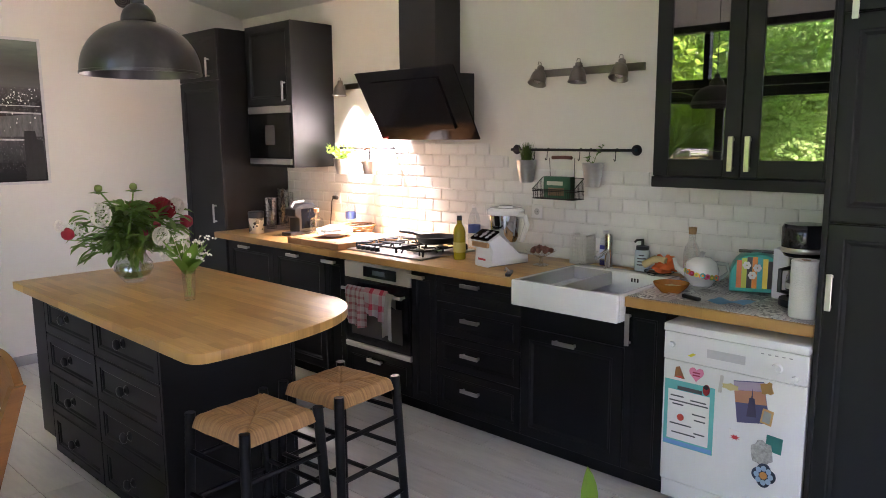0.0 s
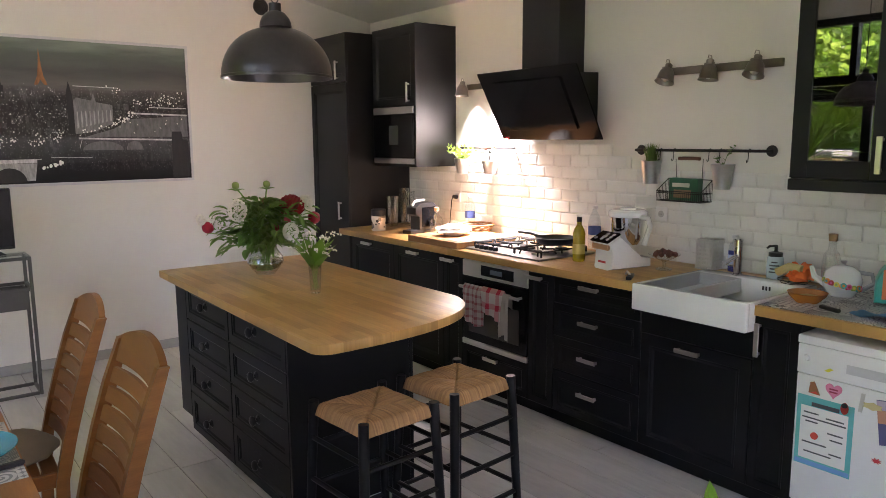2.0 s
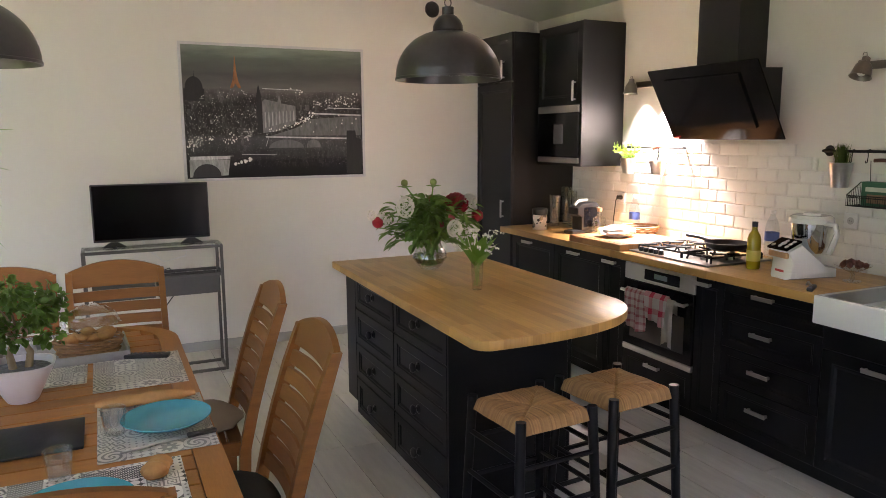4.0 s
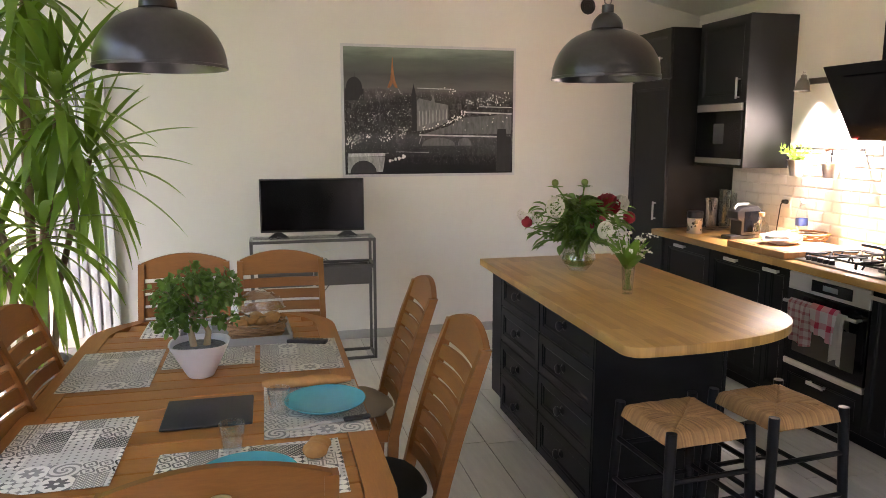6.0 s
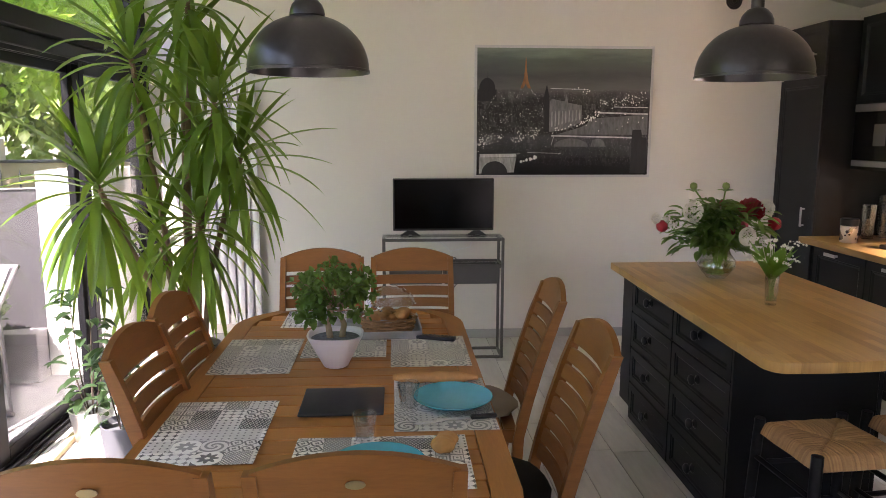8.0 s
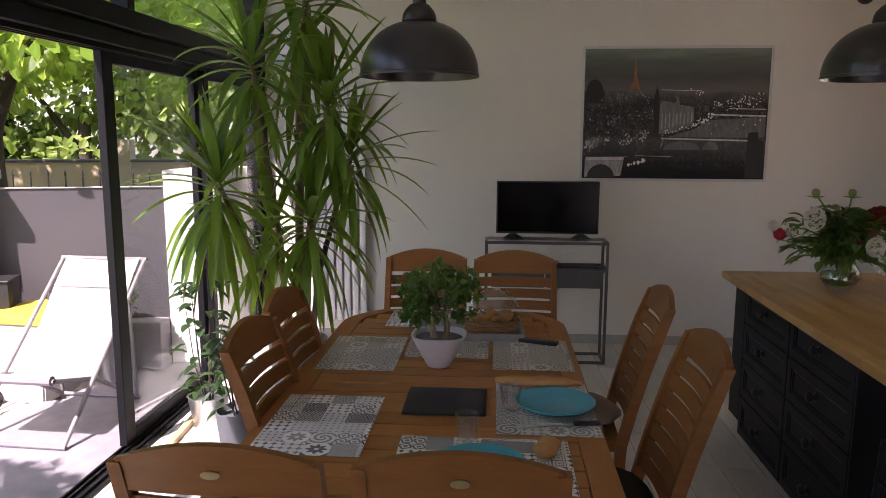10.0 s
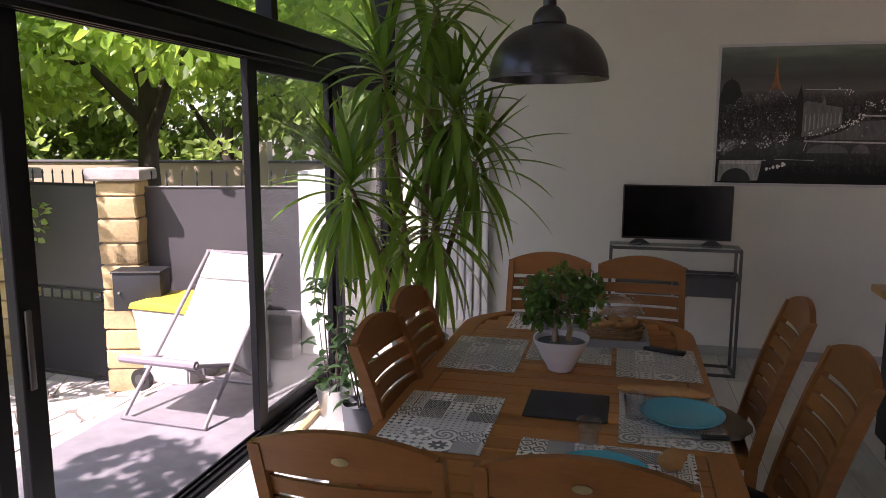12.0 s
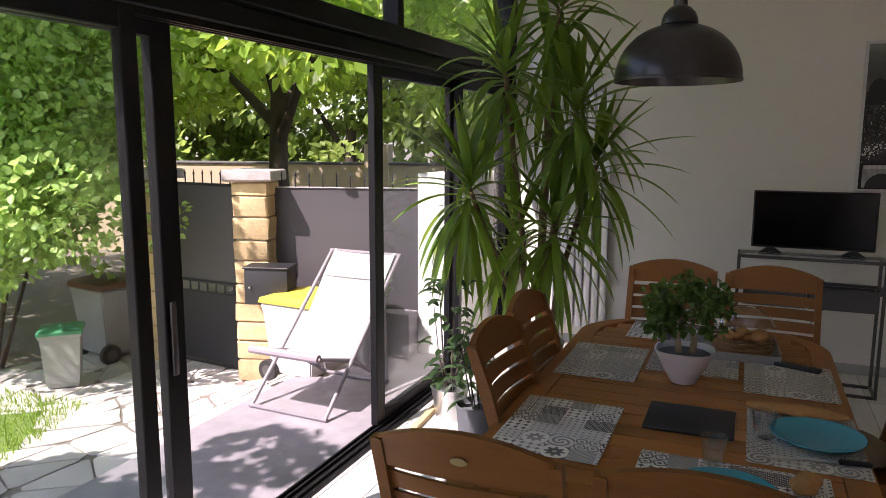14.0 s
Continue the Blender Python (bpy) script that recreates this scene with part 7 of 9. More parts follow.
def rect(y0, y1, z0, z1):
    return [(y0, z0), (y1, z0), (y1, z1), (y0, z1)]


AQUA, SKYB = plain("aqua_print", (0.12, 0.50, 0.50), 0.5), plain("blue_print", (0.16, 0.38, 0.70), 0.5)
bars = [("print_bar", rect(1.82 + 0.0, 1.93, 0.545, 0.562), INK), ("paper", rect(1.785, 1.972, 0.315, 0.542), PAPER), ("lower_border", rect(1.768, 1.985, 0.289, 0.308), SKYB)]
for y0, y1, z in ((1.90, 1.96, 0.512), (1.80, 1.87, 0.505), (1.79, 1.965, 0.49), (1.90, 1.95, 0.475), (1.80, 1.86, 0.445), (1.80, 1.85, 0.42), (1.86, 1.96, 0.385), (1.80, 1.85, 0.36), (1.84, 1.95, 0.345)):
    bars.append(("print_bar", [(y0, z), (y1, z), (y1, z + 0.006), (y0, z + 0.006)], INK))
sheet = magnet("planning_sheet", rect(1.765, 1.989, 0.286, 0.585), AQUA, "aqua-bordered sheet with handwritten lines", "paper sheet")
for nm, q, m2 in bars:
    b = bm_new()
    k = 0.0015 if m2 is not INK else 0.0023
    prism(b, q, -k - 0.0007, -k, "x")
    part(nm, b, m2, sheet, smooth=0)
magnet("round_magnet", disc(1.91, 0.422, 0.015, 0.015), plain("red_plastic", (0.65, 0.07, 0.04), 0.4), "small round red plastic magnet", lift=0.003, th=0.005)
heart = [(1.848 + 0.034 * 0.95 * math.sin(a) ** 3 * 1.0, 0.632 + 0.0022 * (13 * math.cos(a) - 5 * math.cos(2 * a) - 2 * math.cos(3 * a) - math.cos(4 * a))) for a in [2 * math.pi * i / 24 for i in range(24)]]
magnet("heart_magnet", heart, plain("pink_plastic", (0.72, 0.22, 0.36), 0.4), "pink heart-shaped magnet with dark lines", th=0.004, stickers=[("print_bar", rect(1.832, 1.864, 0.634, 0.640), plain("deep_red", (0.35, 0.03, 0.08))), ("print_bar", rect(1.832, 1.864, 0.622, 0.628), plain("deep_red", (0.35, 0.03, 0.08)))])
magnet("triangle_magnet", [(1.945, 0.600), (1.900, 0.598), (1.925, 0.650), (1.94, 0.645)], plain("brown_resin", (0.30, 0.12, 0.05), 0.5), "small brown and red painted magnet", th=0.006, stickers=[("base", [(1.94, 0.602), (1.905, 0.600), (1.915, 0.612)], plain("red_plastic", (0.65, 0.07, 0.04), 0.4))])
magnet("small_figure_magnet", disc(1.80, 0.572, 0.015, 0.024, 14), plain("dark_red_resin", (0.35, 0.03, 0.03), 0.4), "small red and black oval magnet", lift=0.004, th=0.006, stickers=[("top", disc(1.80, 0.585, 0.012, 0.010, 12), PLASTIC)])
magnet("clip_magnet", [(1.752, 0.575), (1.738, 0.575), (1.730, 0.650), (1.744, 0.651)], STEEL, "narrow steel strip magnet", th=0.004)
magnet("leaf_magnet", [(1.888, 0.707), (1.87, 0.705), (1.852, 0.718), (1.866, 0.722)], plain("yellow_leaf", (0.75, 0.68, 0.05), 0.5), "small yellow leaf magnet", lift=0.007, th=0.003)
sky_p = [("sunset_band", [(1.671, 0.512), (1.559, 0.535), (1.553, 0.60), (1.680, 0.60)], plain("sunset_orange", (0.55, 0.26, 0.16), 0.4)), ]
magnet("city_postcard", [(1.690, 0.640), (1.667, 0.464), (1.537, 0.491), (1.569, 0.660)], plain("dusk_blue", (0.10, 0.10, 0.22), 0.35), "postcard of a city skyline at dusk", "postcard",
       stickers=[("sunset_band", [(1.684, 0.60), (1.678, 0.55), (1.552, 0.565), (1.562, 0.62)], plain("sunset_orange", (0.60, 0.30, 0.20), 0.4)), ("sky_band", [(1.689, 0.637), (1.684, 0.601), (1.562, 0.621), (1.569, 0.656)], plain("lilac_sky", (0.45, 0.36, 0.48), 0.4))])
magnet("tower_print", [(1.63, 0.50), (1.59, 0.505), (1.60, 0.58), (1.608, 0.585), (1.611, 0.625), (1.614, 0.585), (1.622, 0.58)], plain("tower_violet", (0.06, 0.05, 0.12), 0.4), "dark tower shape printed on the postcard", "print", lift=0.0024, th=0.0006)
magnet("animal_magnet", disc(1.553, 0.637, 0.024, 0.026, 14, lambda i: 1 + 0.25 * math.sin(i * 1.7)), plain("ochre_resin", (0.42, 0.24, 0.07), 0.5), "small ochre animal-shaped resin magnet", lift=0.003, th=0.006)
magnet("photo_magnet", [(1.575, 0.49), (1.53, 0.482), (1.522, 0.545), (1.565, 0.552)], plain("orange_photo", (0.65, 0.38, 0.16), 0.4), "small square photo with an orange border", "photo", lift=0.003, stickers=[("image", [(1.567, 0.497), (1.537, 0.491), (1.531, 0.537), (1.559, 0.543)], plain("grey_photo", (0.35, 0.36, 0.35), 0.4))])
magnet("bee_magnet", disc(1.70, 0.610, 0.03, 0.012, 12, lambda i: 1 + 0.3 * (i % 2)), plain("pale_yellow_resin", (0.62, 0.52, 0.25), 0.5), "pale yellow insect-shaped magnet", lift=0.003, th=0.004)
magnet("white_tag", [(1.70, 0.430), (1.655, 0.425), (1.635, 0.385), (1.69, 0.375)], PAPER, "white paper tag with a red splash", "tag", stickers=[("splash", disc(1.672, 0.397, 0.022, 0.013, 16, lambda i: 1 if i % 2 else 0.5), plain("splash_red", (0.65, 0.05, 0.06)))])
magnet("teal_photo", [(1.545, 0.445), (1.482, 0.440), (1.487, 0.372), (1.548, 0.380)], plain("teal_print", (0.03, 0.22, 0.20), 0.4), "dark teal square photo", "photo")
magnet("grey_cutout", disc(1.56, 0.360, 0.044, 0.055, 16, lambda i: 1 + 0.12 * math.sin(i * 2.3)), material("grey_print", (0.42, 0.42, 0.41), 0.5, var=0.7, scale=60, fine=150, bump=0), "black and white cut-out picture", "cut-out", lift=0.002)
fl = magnet("flower_magnet", disc(1.548, 0.268, 0.048, 0.052, 32, lambda i: 0.78 + 0.22 * abs(math.cos(i * math.pi / 8))), plain("dark_blue_resin", (0.03, 0.05, 0.10), 0.4), "blue daisy-shaped magnet with an orange centre", th=0.004)
for k in range(8):
    a = k * math.pi / 4
    b = bm_new()
    prism(b, disc(1.548 + 0.028 * math.cos(a), 0.268 + 0.030 * math.sin(a), 0.011, 0.012, 10), -0.0055, -0.004, "x")
    part("petal", b, plain("petal_blue", (0.35, 0.50, 0.68), 0.4), fl)
b = bm_new()
prism(b, disc(1.548, 0.268, 0.015, 0.016, 12), -0.007, -0.004, "x")
part("centre", b, plain("petal_orange", (0.70, 0.32, 0.08), 0.4), fl)

# towels on the oven handle
def towel(name, y0, y1, z_top, drop_f, drop_b, mat, label, seed, x=0.0):
    b = bm_new()
    hx = KF - 0.05 + x
    rows = []
    ny = 16
    prof = [(0.016, -drop_b)] + [(0.016, -drop_b * 0.5), (0.013, -0.01), (0.0, 0.012), (-0.014, -0.01)] + [(-0.018, -drop_f * k / 7) for k in range(1, 8)]
    for j in range(ny + 1):
        u = j / ny
        y = y0 + (y1 - y0) * u
        row = []
        for i, (px, pz) in enumerate(prof):
            f = max(0.0, -pz)
            wob = 0.012 * math.sin(u * 13 + seed) * min(1, f * 8) + 0.006 * math.sin(u * 29 + seed * 2)* min(1, f * 8)
            pinch = 1 - 0.20 * min(1.0, f / 0.3) * math.sin(seed)
            yy = (y0 + y1) / 2 + (y - (y0 + y1) / 2) * pinch
            zz = z_top + pz - 0.03 * math.sin(u * 3.0 + seed) * min(1, f * 4)
            row.append(b.verts.new((hx + px + (wob if px < 0 else 0) - (0.004 if px < 0 else 0), yy, zz)))
        rows.append(row)
    for A, B in zip(rows, rows[1:]):
        for k in range(len(prof) - 1):
            b.faces.new((A[k], A[k + 1], B[k + 1], B[k]))
    bmesh.ops.solidify(b, geom=b.faces[:], thickness=0.003)
    return solid(name, b, mat, label, "towel", smooth=60)


def check_cloth(name, base, stripe, scale, seed):
    m = bpy.data.materials.new(name)
    m.use_nodes = True
    nt = m.node_tree
    co, sp = nt.nodes.new("ShaderNodeTexCoord"), nt.nodes.new("ShaderNodeSeparateXYZ")
    nt.links.new(co.outputs["Object"], sp.inputs[0])
    M = lambda op, a, c=None: math_node(nt, op, a, c)
    s1 = M("GREATER_THAN", M("SINE", M("MULTIPLY", sp.outputs[1], scale)), 0.45)
    s2 = M("GREATER_THAN", M("SINE", M("MULTIPLY", sp.outputs[2], scale * 0.9)), 0.45)
    v = M("MULTIPLY", M("ADD", s1, s2), 0.5)
    mix = nt.nodes.new("ShaderNodeMix")
    mix.data_type = "RGBA"
    mix.inputs[6].default_value, mix.inputs[7].default_value = (*base, 1), (*stripe, 1)
    nt.links.new(v, mix.inputs[0])
    nt.links.new(mix.outputs[2], nt.nodes["Principled BSDF"].inputs["Base Color"])
    nt.nodes["Principled BSDF"].inputs["Roughness"].default_value = 0.9
    return m


towel("tea_towel", 3.93, 4.13, 0.716, 0.22, 0.12, check_cloth("pink_check_cloth", (0.74, 0.66, 0.63), (0.48, 0.16, 0.17), 150, 1), "white and red checked tea towel over the oven handle", 0.6)
towel("tea_towel", 3.75, 3.95, 0.722, 0.17, 0.10, check_cloth("red_check_cloth", (0.80, 0.73, 0.71), (0.66, 0.05, 0.10), 70, 2), "white and crimson checked tea towel over the oven handle", 2.2, -0.004)
towel("cleaning_cloth", 3.70, 3.78, 0.706, 0.27, 0.08, plain("beige_cloth", (0.55, 0.50, 0.44), 0.95, fine=120), "beige cloth hanging from the oven handle", 3.0, -0.002)


# ---- rails, pots and lamps on the kitchen wall ----
def wall_rail(y0, y1, z, label):
    t = thing("wall_rail", (KX, y0, z), label, "rail", "wall rails")
    L_ = y1 - y0
    b = bm_new()
    rod(b, (-0.045, 0, 0), (-0.045, L_, 0), 0.008, n=10)
    part("bar", b, IRON, t)
    for y in (0.012, L_ - 0.012):
        b = bm_new()
        rod(b, (0, y, 0), (-0.006, y, 0), 0.030, n=20)
        rod(b, (-0.006, y, 0), (-0.045, y, 0), 0.010, n=12)
        b2 = b
        part("flange", b2, IRON, t)
    return t


wall_rail(2.535, 3.375, 1.567, "black iron hanging rail with round flanges")
wall_rail(4.45, 5.04, 1.571, "black iron hanging rail beside the hood")


def hook(y, z, name="hook"):
    b = bm_new()
    x = KX - 0.045
    tube(b, [(x + 0.008, y, z - 0.008), (x + 0.010, y, z + 0.006), (x, y, z + 0.011), (x - 0.010, y, z + 0.004), (x - 0.011, y, z - 0.03), (x - 0.014, y, z - 0.055), (x - 0.024, y, z - 0.06), (x - 0.03, y, z - 0.048)], 0.0025, 6)
    solid("hook", b, IRON, "black iron S-hook on the rail", "hook", group="rail hooks")


for y in (3.19, 3.10, 2.875, 2.81, 2.645):
    hook(y, 1.567)


def zinc_pot(y, z0, h, label, kind, x=None):
    x = KX - 0.078 if x is None else x
    t = thing("hanging_pot", (x, y, z0), label, "potted plant", "hanging zinc pots")
    lat("pot", [(0, 0), (0.042, 0), (0.060, h - 0.006), (0.064, h), (0.059, h), (0.055, h - 0.02), (0, h - 0.02)], ZINC, t, "galvanised zinc pot", n=28)
    b = bm_new()
    rr = random.Random(int(y * 100))
    if kind == "grass":
        for i in range(110):
            a, r = rr.uniform(0, 6.283), rr.uniform(0, 0.038)
            p0 = Vector((r * math.cos(a), r * math.sin(a), h - 0.02))
            lean = Vector((math.cos(a), math.sin(a), 0)) * rr.uniform(0.0, 0.035)
            hh = rr.uniform(0.08, 0.13)
            s = Vector((-math.sin(a), math.cos(a), 0)) * 0.003
            v = [b.verts.new(c) for c in (p0 - s, p0 + s, p0 + lean * 0.4 + Vector((0, 0, hh * 0.6)) + s, p0 + lean + Vector((0, 0, hh)), p0 + lean * 0.4 + Vector((0, 0, hh * 0.6)) - s)]
            b.faces.new(v)
        part("grass", b, leaf_material("pot_grass", (0.07, 0.13, 0.03), (0.15, 0.25, 0.04)), t, smooth=0)
    else:
        if kind == "ivy":
            stems = [[(0, 0, h - 0.02), (-0.01, -0.03, h + 0.05), (0, -0.07, h + 0.10)], [(0, 0, h - 0.02), (-0.01, 0.03, h + 0.03), (0, 0.06, h + 0.03)]]
            n_leaf, size = 7, 0.026
        else:
            stems = [[(0, 0, h - 0.02), (0.045 * math.cos(k), 0.07 * math.sin(k), h + 0.05), (0.07 * math.cos(k) - 0.01, 0.13 * math.sin(k), h + 0.075 + 0.03 * math.sin(k * 3))] for k in [j * 0.45 for j in range(14)]]
            n_leaf, size = 12, 0.036
        for st in stems:
            tube(b, st, 0.0015, 5)
            for i in range(n_leaf):
                u = (i + 1) / n_leaf * 2
                k = min(1, int(u))
                p0 = Vector(st[k]).lerp(Vector(st[k + 1]), min(1.0, u - k))
                d = Vector((rr.uniform(-1, 0.4), rr.uniform(-1, 1), rr.uniform(-0.3, 1))).normalized()
                s = d.orthogonal().normalized()
                w2 = size * 0.35
                v = [b.verts.new(c) for c in (p0, p0 + d * size * 0.5 + s * w2, p0 + d * size, p0 + d * size * 0.5 - s * w2)]
                b.faces.new(v)
        part("foliage", b, leaf_material("ivy_leaf", (0.06, 0.12, 0.035), (0.15, 0.25, 0.06)) if kind == "ivy" else leaf_material("lime_leaf", (0.22, 0.36, 0.05), (0.4, 0.6, 0.08)), t, smooth=0)
    return t


zinc_pot(3.235, 1.372, 0.135, "galvanised pot with dense green grass hanging from the rail", "grass")
zinc_pot(2.775, 1.362, 0.135, "galvanised pot with a small ivy hanging from the rail", "ivy")
zinc_pot(4.985, 1.375, 0.115, "galvanised pot with bright lime-green foliage", "bushy")
t = zinc_pot(4.665, 1.378, 0.10, "galvanised pot holding wooden-handled tools", "ivy")
b = bm_new()
tube(b, [(0, 0, 0.08), (0.0, -0.005, 0.19)], 0.006, 8)
part("tool_shaft", b, IRON, t)
b = bm_new()
tube(b, [(0, 0.05, 0.185), (0, 0.0, 0.20), (0, -0.05, 0.195)], 0.015, 10)
part("tool_handle", b, material("dark_red_wood", (0.16, 0.06, 0.035), 0.5), t, "dark wooden tool handle")

# wire basket on the rail
t = thing("wire_basket", (KX - 0.02, 2.86, 1.285), "black wire basket with a wooden grip hanging from the rail", "basket")
b = bm_new()
for z, d in ((0.0, 0.0), (0.045, 0.0), (0.09, 0.0)):
    pts = [(-0.01, 0, z), (-0.12, 0, z), (-0.12, 0.285, z), (-0.01, 0.285, z), (-0.01, 0, z)] if z < 0.08 else [(-0.01, 0, 0.12), (-0.12, 0, 0.055), (-0.12, 0.285, 0.055), (-0.01, 0.285, 0.12), (-0.01, 0, 0.12)]
    for p, q in zip(pts, pts[1:]):
        rod(b, p, q, 0.0025, n=6)
part("frame", b, IRON, t)
b = bm_new()
for i in range(24):
    y = 0.285 * i / 23
    rod(b, (-0.12, y, 0), (-0.12, y, 0.055), 0.0013, n=5)
    rod(b, (-0.01, y, 0), (-0.12, y, 0), 0.0013, n=5)
for i in range(9):
    x = -0.01 - 0.11 * i / 8
    for y in (0, 0.285):
        rod(b, (x, y, 0), (x, y, 0.12 - 0.065 * i / 8), 0.0013, n=5)
part("wires", b, IRON, t)
b = bm_new()
rod(b, (-0.02, 0.06, 0.11), (-0.025, 0.055, 0.235), 0.002, n=6)
rod(b, (-0.02, 0.225, 0.11), (-0.025, 0.23, 0.235), 0.002, n=6)
part("bail", b, IRON, t)
b = bm_new()
tube(b, [(-0.025, 0.075, 0.236), (-0.025, 0.11, 0.238), (-0.025, 0.175, 0.238), (-0.025, 0.21, 0.236)], 0.010, 10)
part("grip", b, material("dark_red_wood", (0.16, 0.06, 0.035), 0.5), t, "turned wooden grip")
t = thing("tea_box", (KX - 0.10, 2.90, 1.289), "dark green printed box standing in the wire basket", "box")
part("carton", single(-0.012, 0.04, 0.0, 0.185, 0.0, 0.125, 0.003), plain("bottle_green", (0.02, 0.11, 0.06), 0.4), t)
part("logo_patch", single(-0.0135, -0.0118, 0.05, 0.16, 0.075, 0.098), plain("cream_patch", (0.60, 0.62, 0.52), 0.5), t)
part("colour_patch", single(-0.0135, -0.0118, 0.04, 0.15, 0.015, 0.06), plain("mixed_patch", (0.25, 0.16, 0.10), 0.5), t)

# spot lamp bars
SPOTS = material("brushed_nickel", (0.27, 0.25, 0.225), 0.30, 1.0, var=0.2, scale=8, fine=60, bump=0.02)


def spot_bar(y0, y1, z, heads, label, lit=()):
    t = thing("spotlight_bar", (KX, y0, z), label, "wall lamp", "wall spotlight bars")
    part("bar", single(-0.022, 0.0, 0, y1 - y0, -0.021, 0.021, 0.002), SPOTS, t)
    for i, (y, tilt) in enumerate(heads):
        b = bm_new()
        tube(b, [(-0.02, y - y0 + 0.03, 0.0), (-0.05, y - y0 + 0.03, 0.0), (-0.085, y - y0 + 0.024, 0.012), (-0.095, y - y0 + 0.02, 0.02)], 0.006, 8)
        rod(b, (-0.095, y - y0 - 0.026, 0.016), (-0.095, y - y0 + 0.03, 0.016), 0.008, n=10)
        tube(b, [(-0.095, y - y0 - 0.012, 0.04), (-0.095, y - y0 - 0.010, 0.058), (-0.095, y - y0 + 0.006, 0.062), (-0.092, y - y0 + 0.014, 0.046)], 0.0025, 6)
        part("arm", b, SPOTS, t)
        b = bm_new()
        lathe(b, [(0.0, 0.042), (0.012, 0.042), (0.020, 0.036), (0.020, 0.014), (0.024, 0.012), (0.030, 0.006), (0.040, -0.010), (0.045, -0.034), (0.049, -0.058), (0.055, -0.070), (0.053, -0.071), (0.047, -0.058), (0.042, -0.034), (0.037, -0.010), (0.0, 0.0)], n=28)
        bmesh.ops.rotate(b, verts=b.verts, cent=(0, 0, 0), matrix=Matrix.Rotation(radians(tilt), 3, "Y"))
        bmesh.ops.translate(b, verts=b.verts, vec=(-0.095, y - y0, 0.0))
        hd = part("head", b, SPOTS, t, "bell-shaped metal lamp head")
        b = bm_new()
        bmesh.ops.create_uvsphere(b, u_segments=14, v_segments=8, radius=0.024)
        bmesh.ops.translate(b, verts=b.verts, vec=(0, 0, -0.040))
        bmesh.ops.rotate(b, verts=b.verts, cent=(0, 0, 0), matrix=Matrix.Rotation(radians(tilt), 3, "Y"))
        bmesh.ops.translate(b, verts=b.verts, vec=(-0.095, y - y0, 0.0))
        part("bulb", b, glow("lit_bulb", (1, 0.9, 0.75), 8.0) if i in lit else material("frosted_bulb", (0.80, 0.79, 0.76), 0.3, bump=0), hd)
    return t


spot_bar(2.51, 3.22, 2.012, ((3.135, 22), (2.872, 8), (2.607, 22)), "nickel bar with three bell-shaped spotlights")
spot_bar(4.47, 5.0, 2.03, ((4.96, 5), (4.62, -8)), "nickel bar with bell-shaped spotlights beside the hood", lit=(1,))
for y, pw in ((4.62, 150), (4.90, 14)):
    d = bpy.data.lights.new("spotlight", "SPOT")
    d.energy, d.spot_size, d.spot_blend, d.shadow_soft_size, d.color = pw, radians(92), 1.0, 0.025, (1.0, 0.94, 0.84)
    o = new("spotlight", d)
    o.matrix_world = look((KX - 0.075, y, 1.93), (KX - 0.02, y - 0.02, 1.0))

t = thing("wall_socket", (KX - 0.016, 3.15, 1.15), "white double wall socket on the tiles", "socket")
part("plate", single(-0.008, 0.0, 0.0, 0.085, 0.0, 0.085, 0.003), WHITE, t)
b = bm_new()
rod(b, (-0.0082, 0.042, 0.042), (-0.0086, 0.042, 0.042), 0.02, n=20)
part("recess", b, plain("socket_grey", (0.5, 0.5, 0.5)), t)
for y in (0.036, 0.048):
    part("hole", single(-0.0095, -0.0085, y - 0.002, y + 0.002, 0.040, 0.044), PLASTIC, t)
t = thing("wall_socket", (KX - 0.016, 5.12, 1.14), "white wall socket with a black plug", "socket")
part("plate", single(-0.008, 0.0, -0.04, 0.04, 0.0, 0.08, 0.003), WHITE, t)
b = bm_new()
rod(b, (-0.008, 0.0, 0.04), (-0.045, 0.0, 0.045), 0.018, 0.014, n=14)
tube(b, [(-0.045, 0.0, 0.045), (-0.06, 0.0, 0.02), (-0.05, 0.03, -0.10), (-0.06, 0.03, -0.20)], 0.004, 6)
part("plug", b, PLASTIC, t, "black plug and cable")


# ---- flowers on the island ----
IT = 0.9155
GREENERY = leaf_material("bouquet_leaf", (0.10, 0.20, 0.055), (0.24, 0.40, 0.08), 0.35, 0.55)
STEM = plain("green_stem", (0.26, 0.38, 0.12), 0.6)


def blade(b, p0, d, length, width, bend, segs=4, fold=0.25):
    """A leaf with a folded midrib that starts at p0 towards d and sinks by bend."""
    d = Vector(d).normalized()
    s = d.cross(Vector((0, 0, 1)))
    s = s.normalized() if s.length > 1e-3 else Vector((1, 0, 0))
    prev = None
    p = Vector(p0)
    step = length / segs
    for i in range(segs + 1):
        u = i / segs
        w = width * math.sin(math.pi * min(1.0, 0.12 + 0.88 * u)) ** 0.8 if i < segs else 0.0005
        up = s.cross(d)
        row = [b.verts.new(p + s * w * 0.5 + up * w * fold), b.verts.new(p), b.verts.new(p - s * w * 0.5 + up * w * fold)]
        if prev:
            b.faces.new((prev[0], prev[1], row[1], row[0]))
            b.faces.new((prev[1], prev[2], row[2], row[1]))
        prev = row
        p = p + d * step
        d = (d + Vector((0, 0, -bend / segs))).normalized()


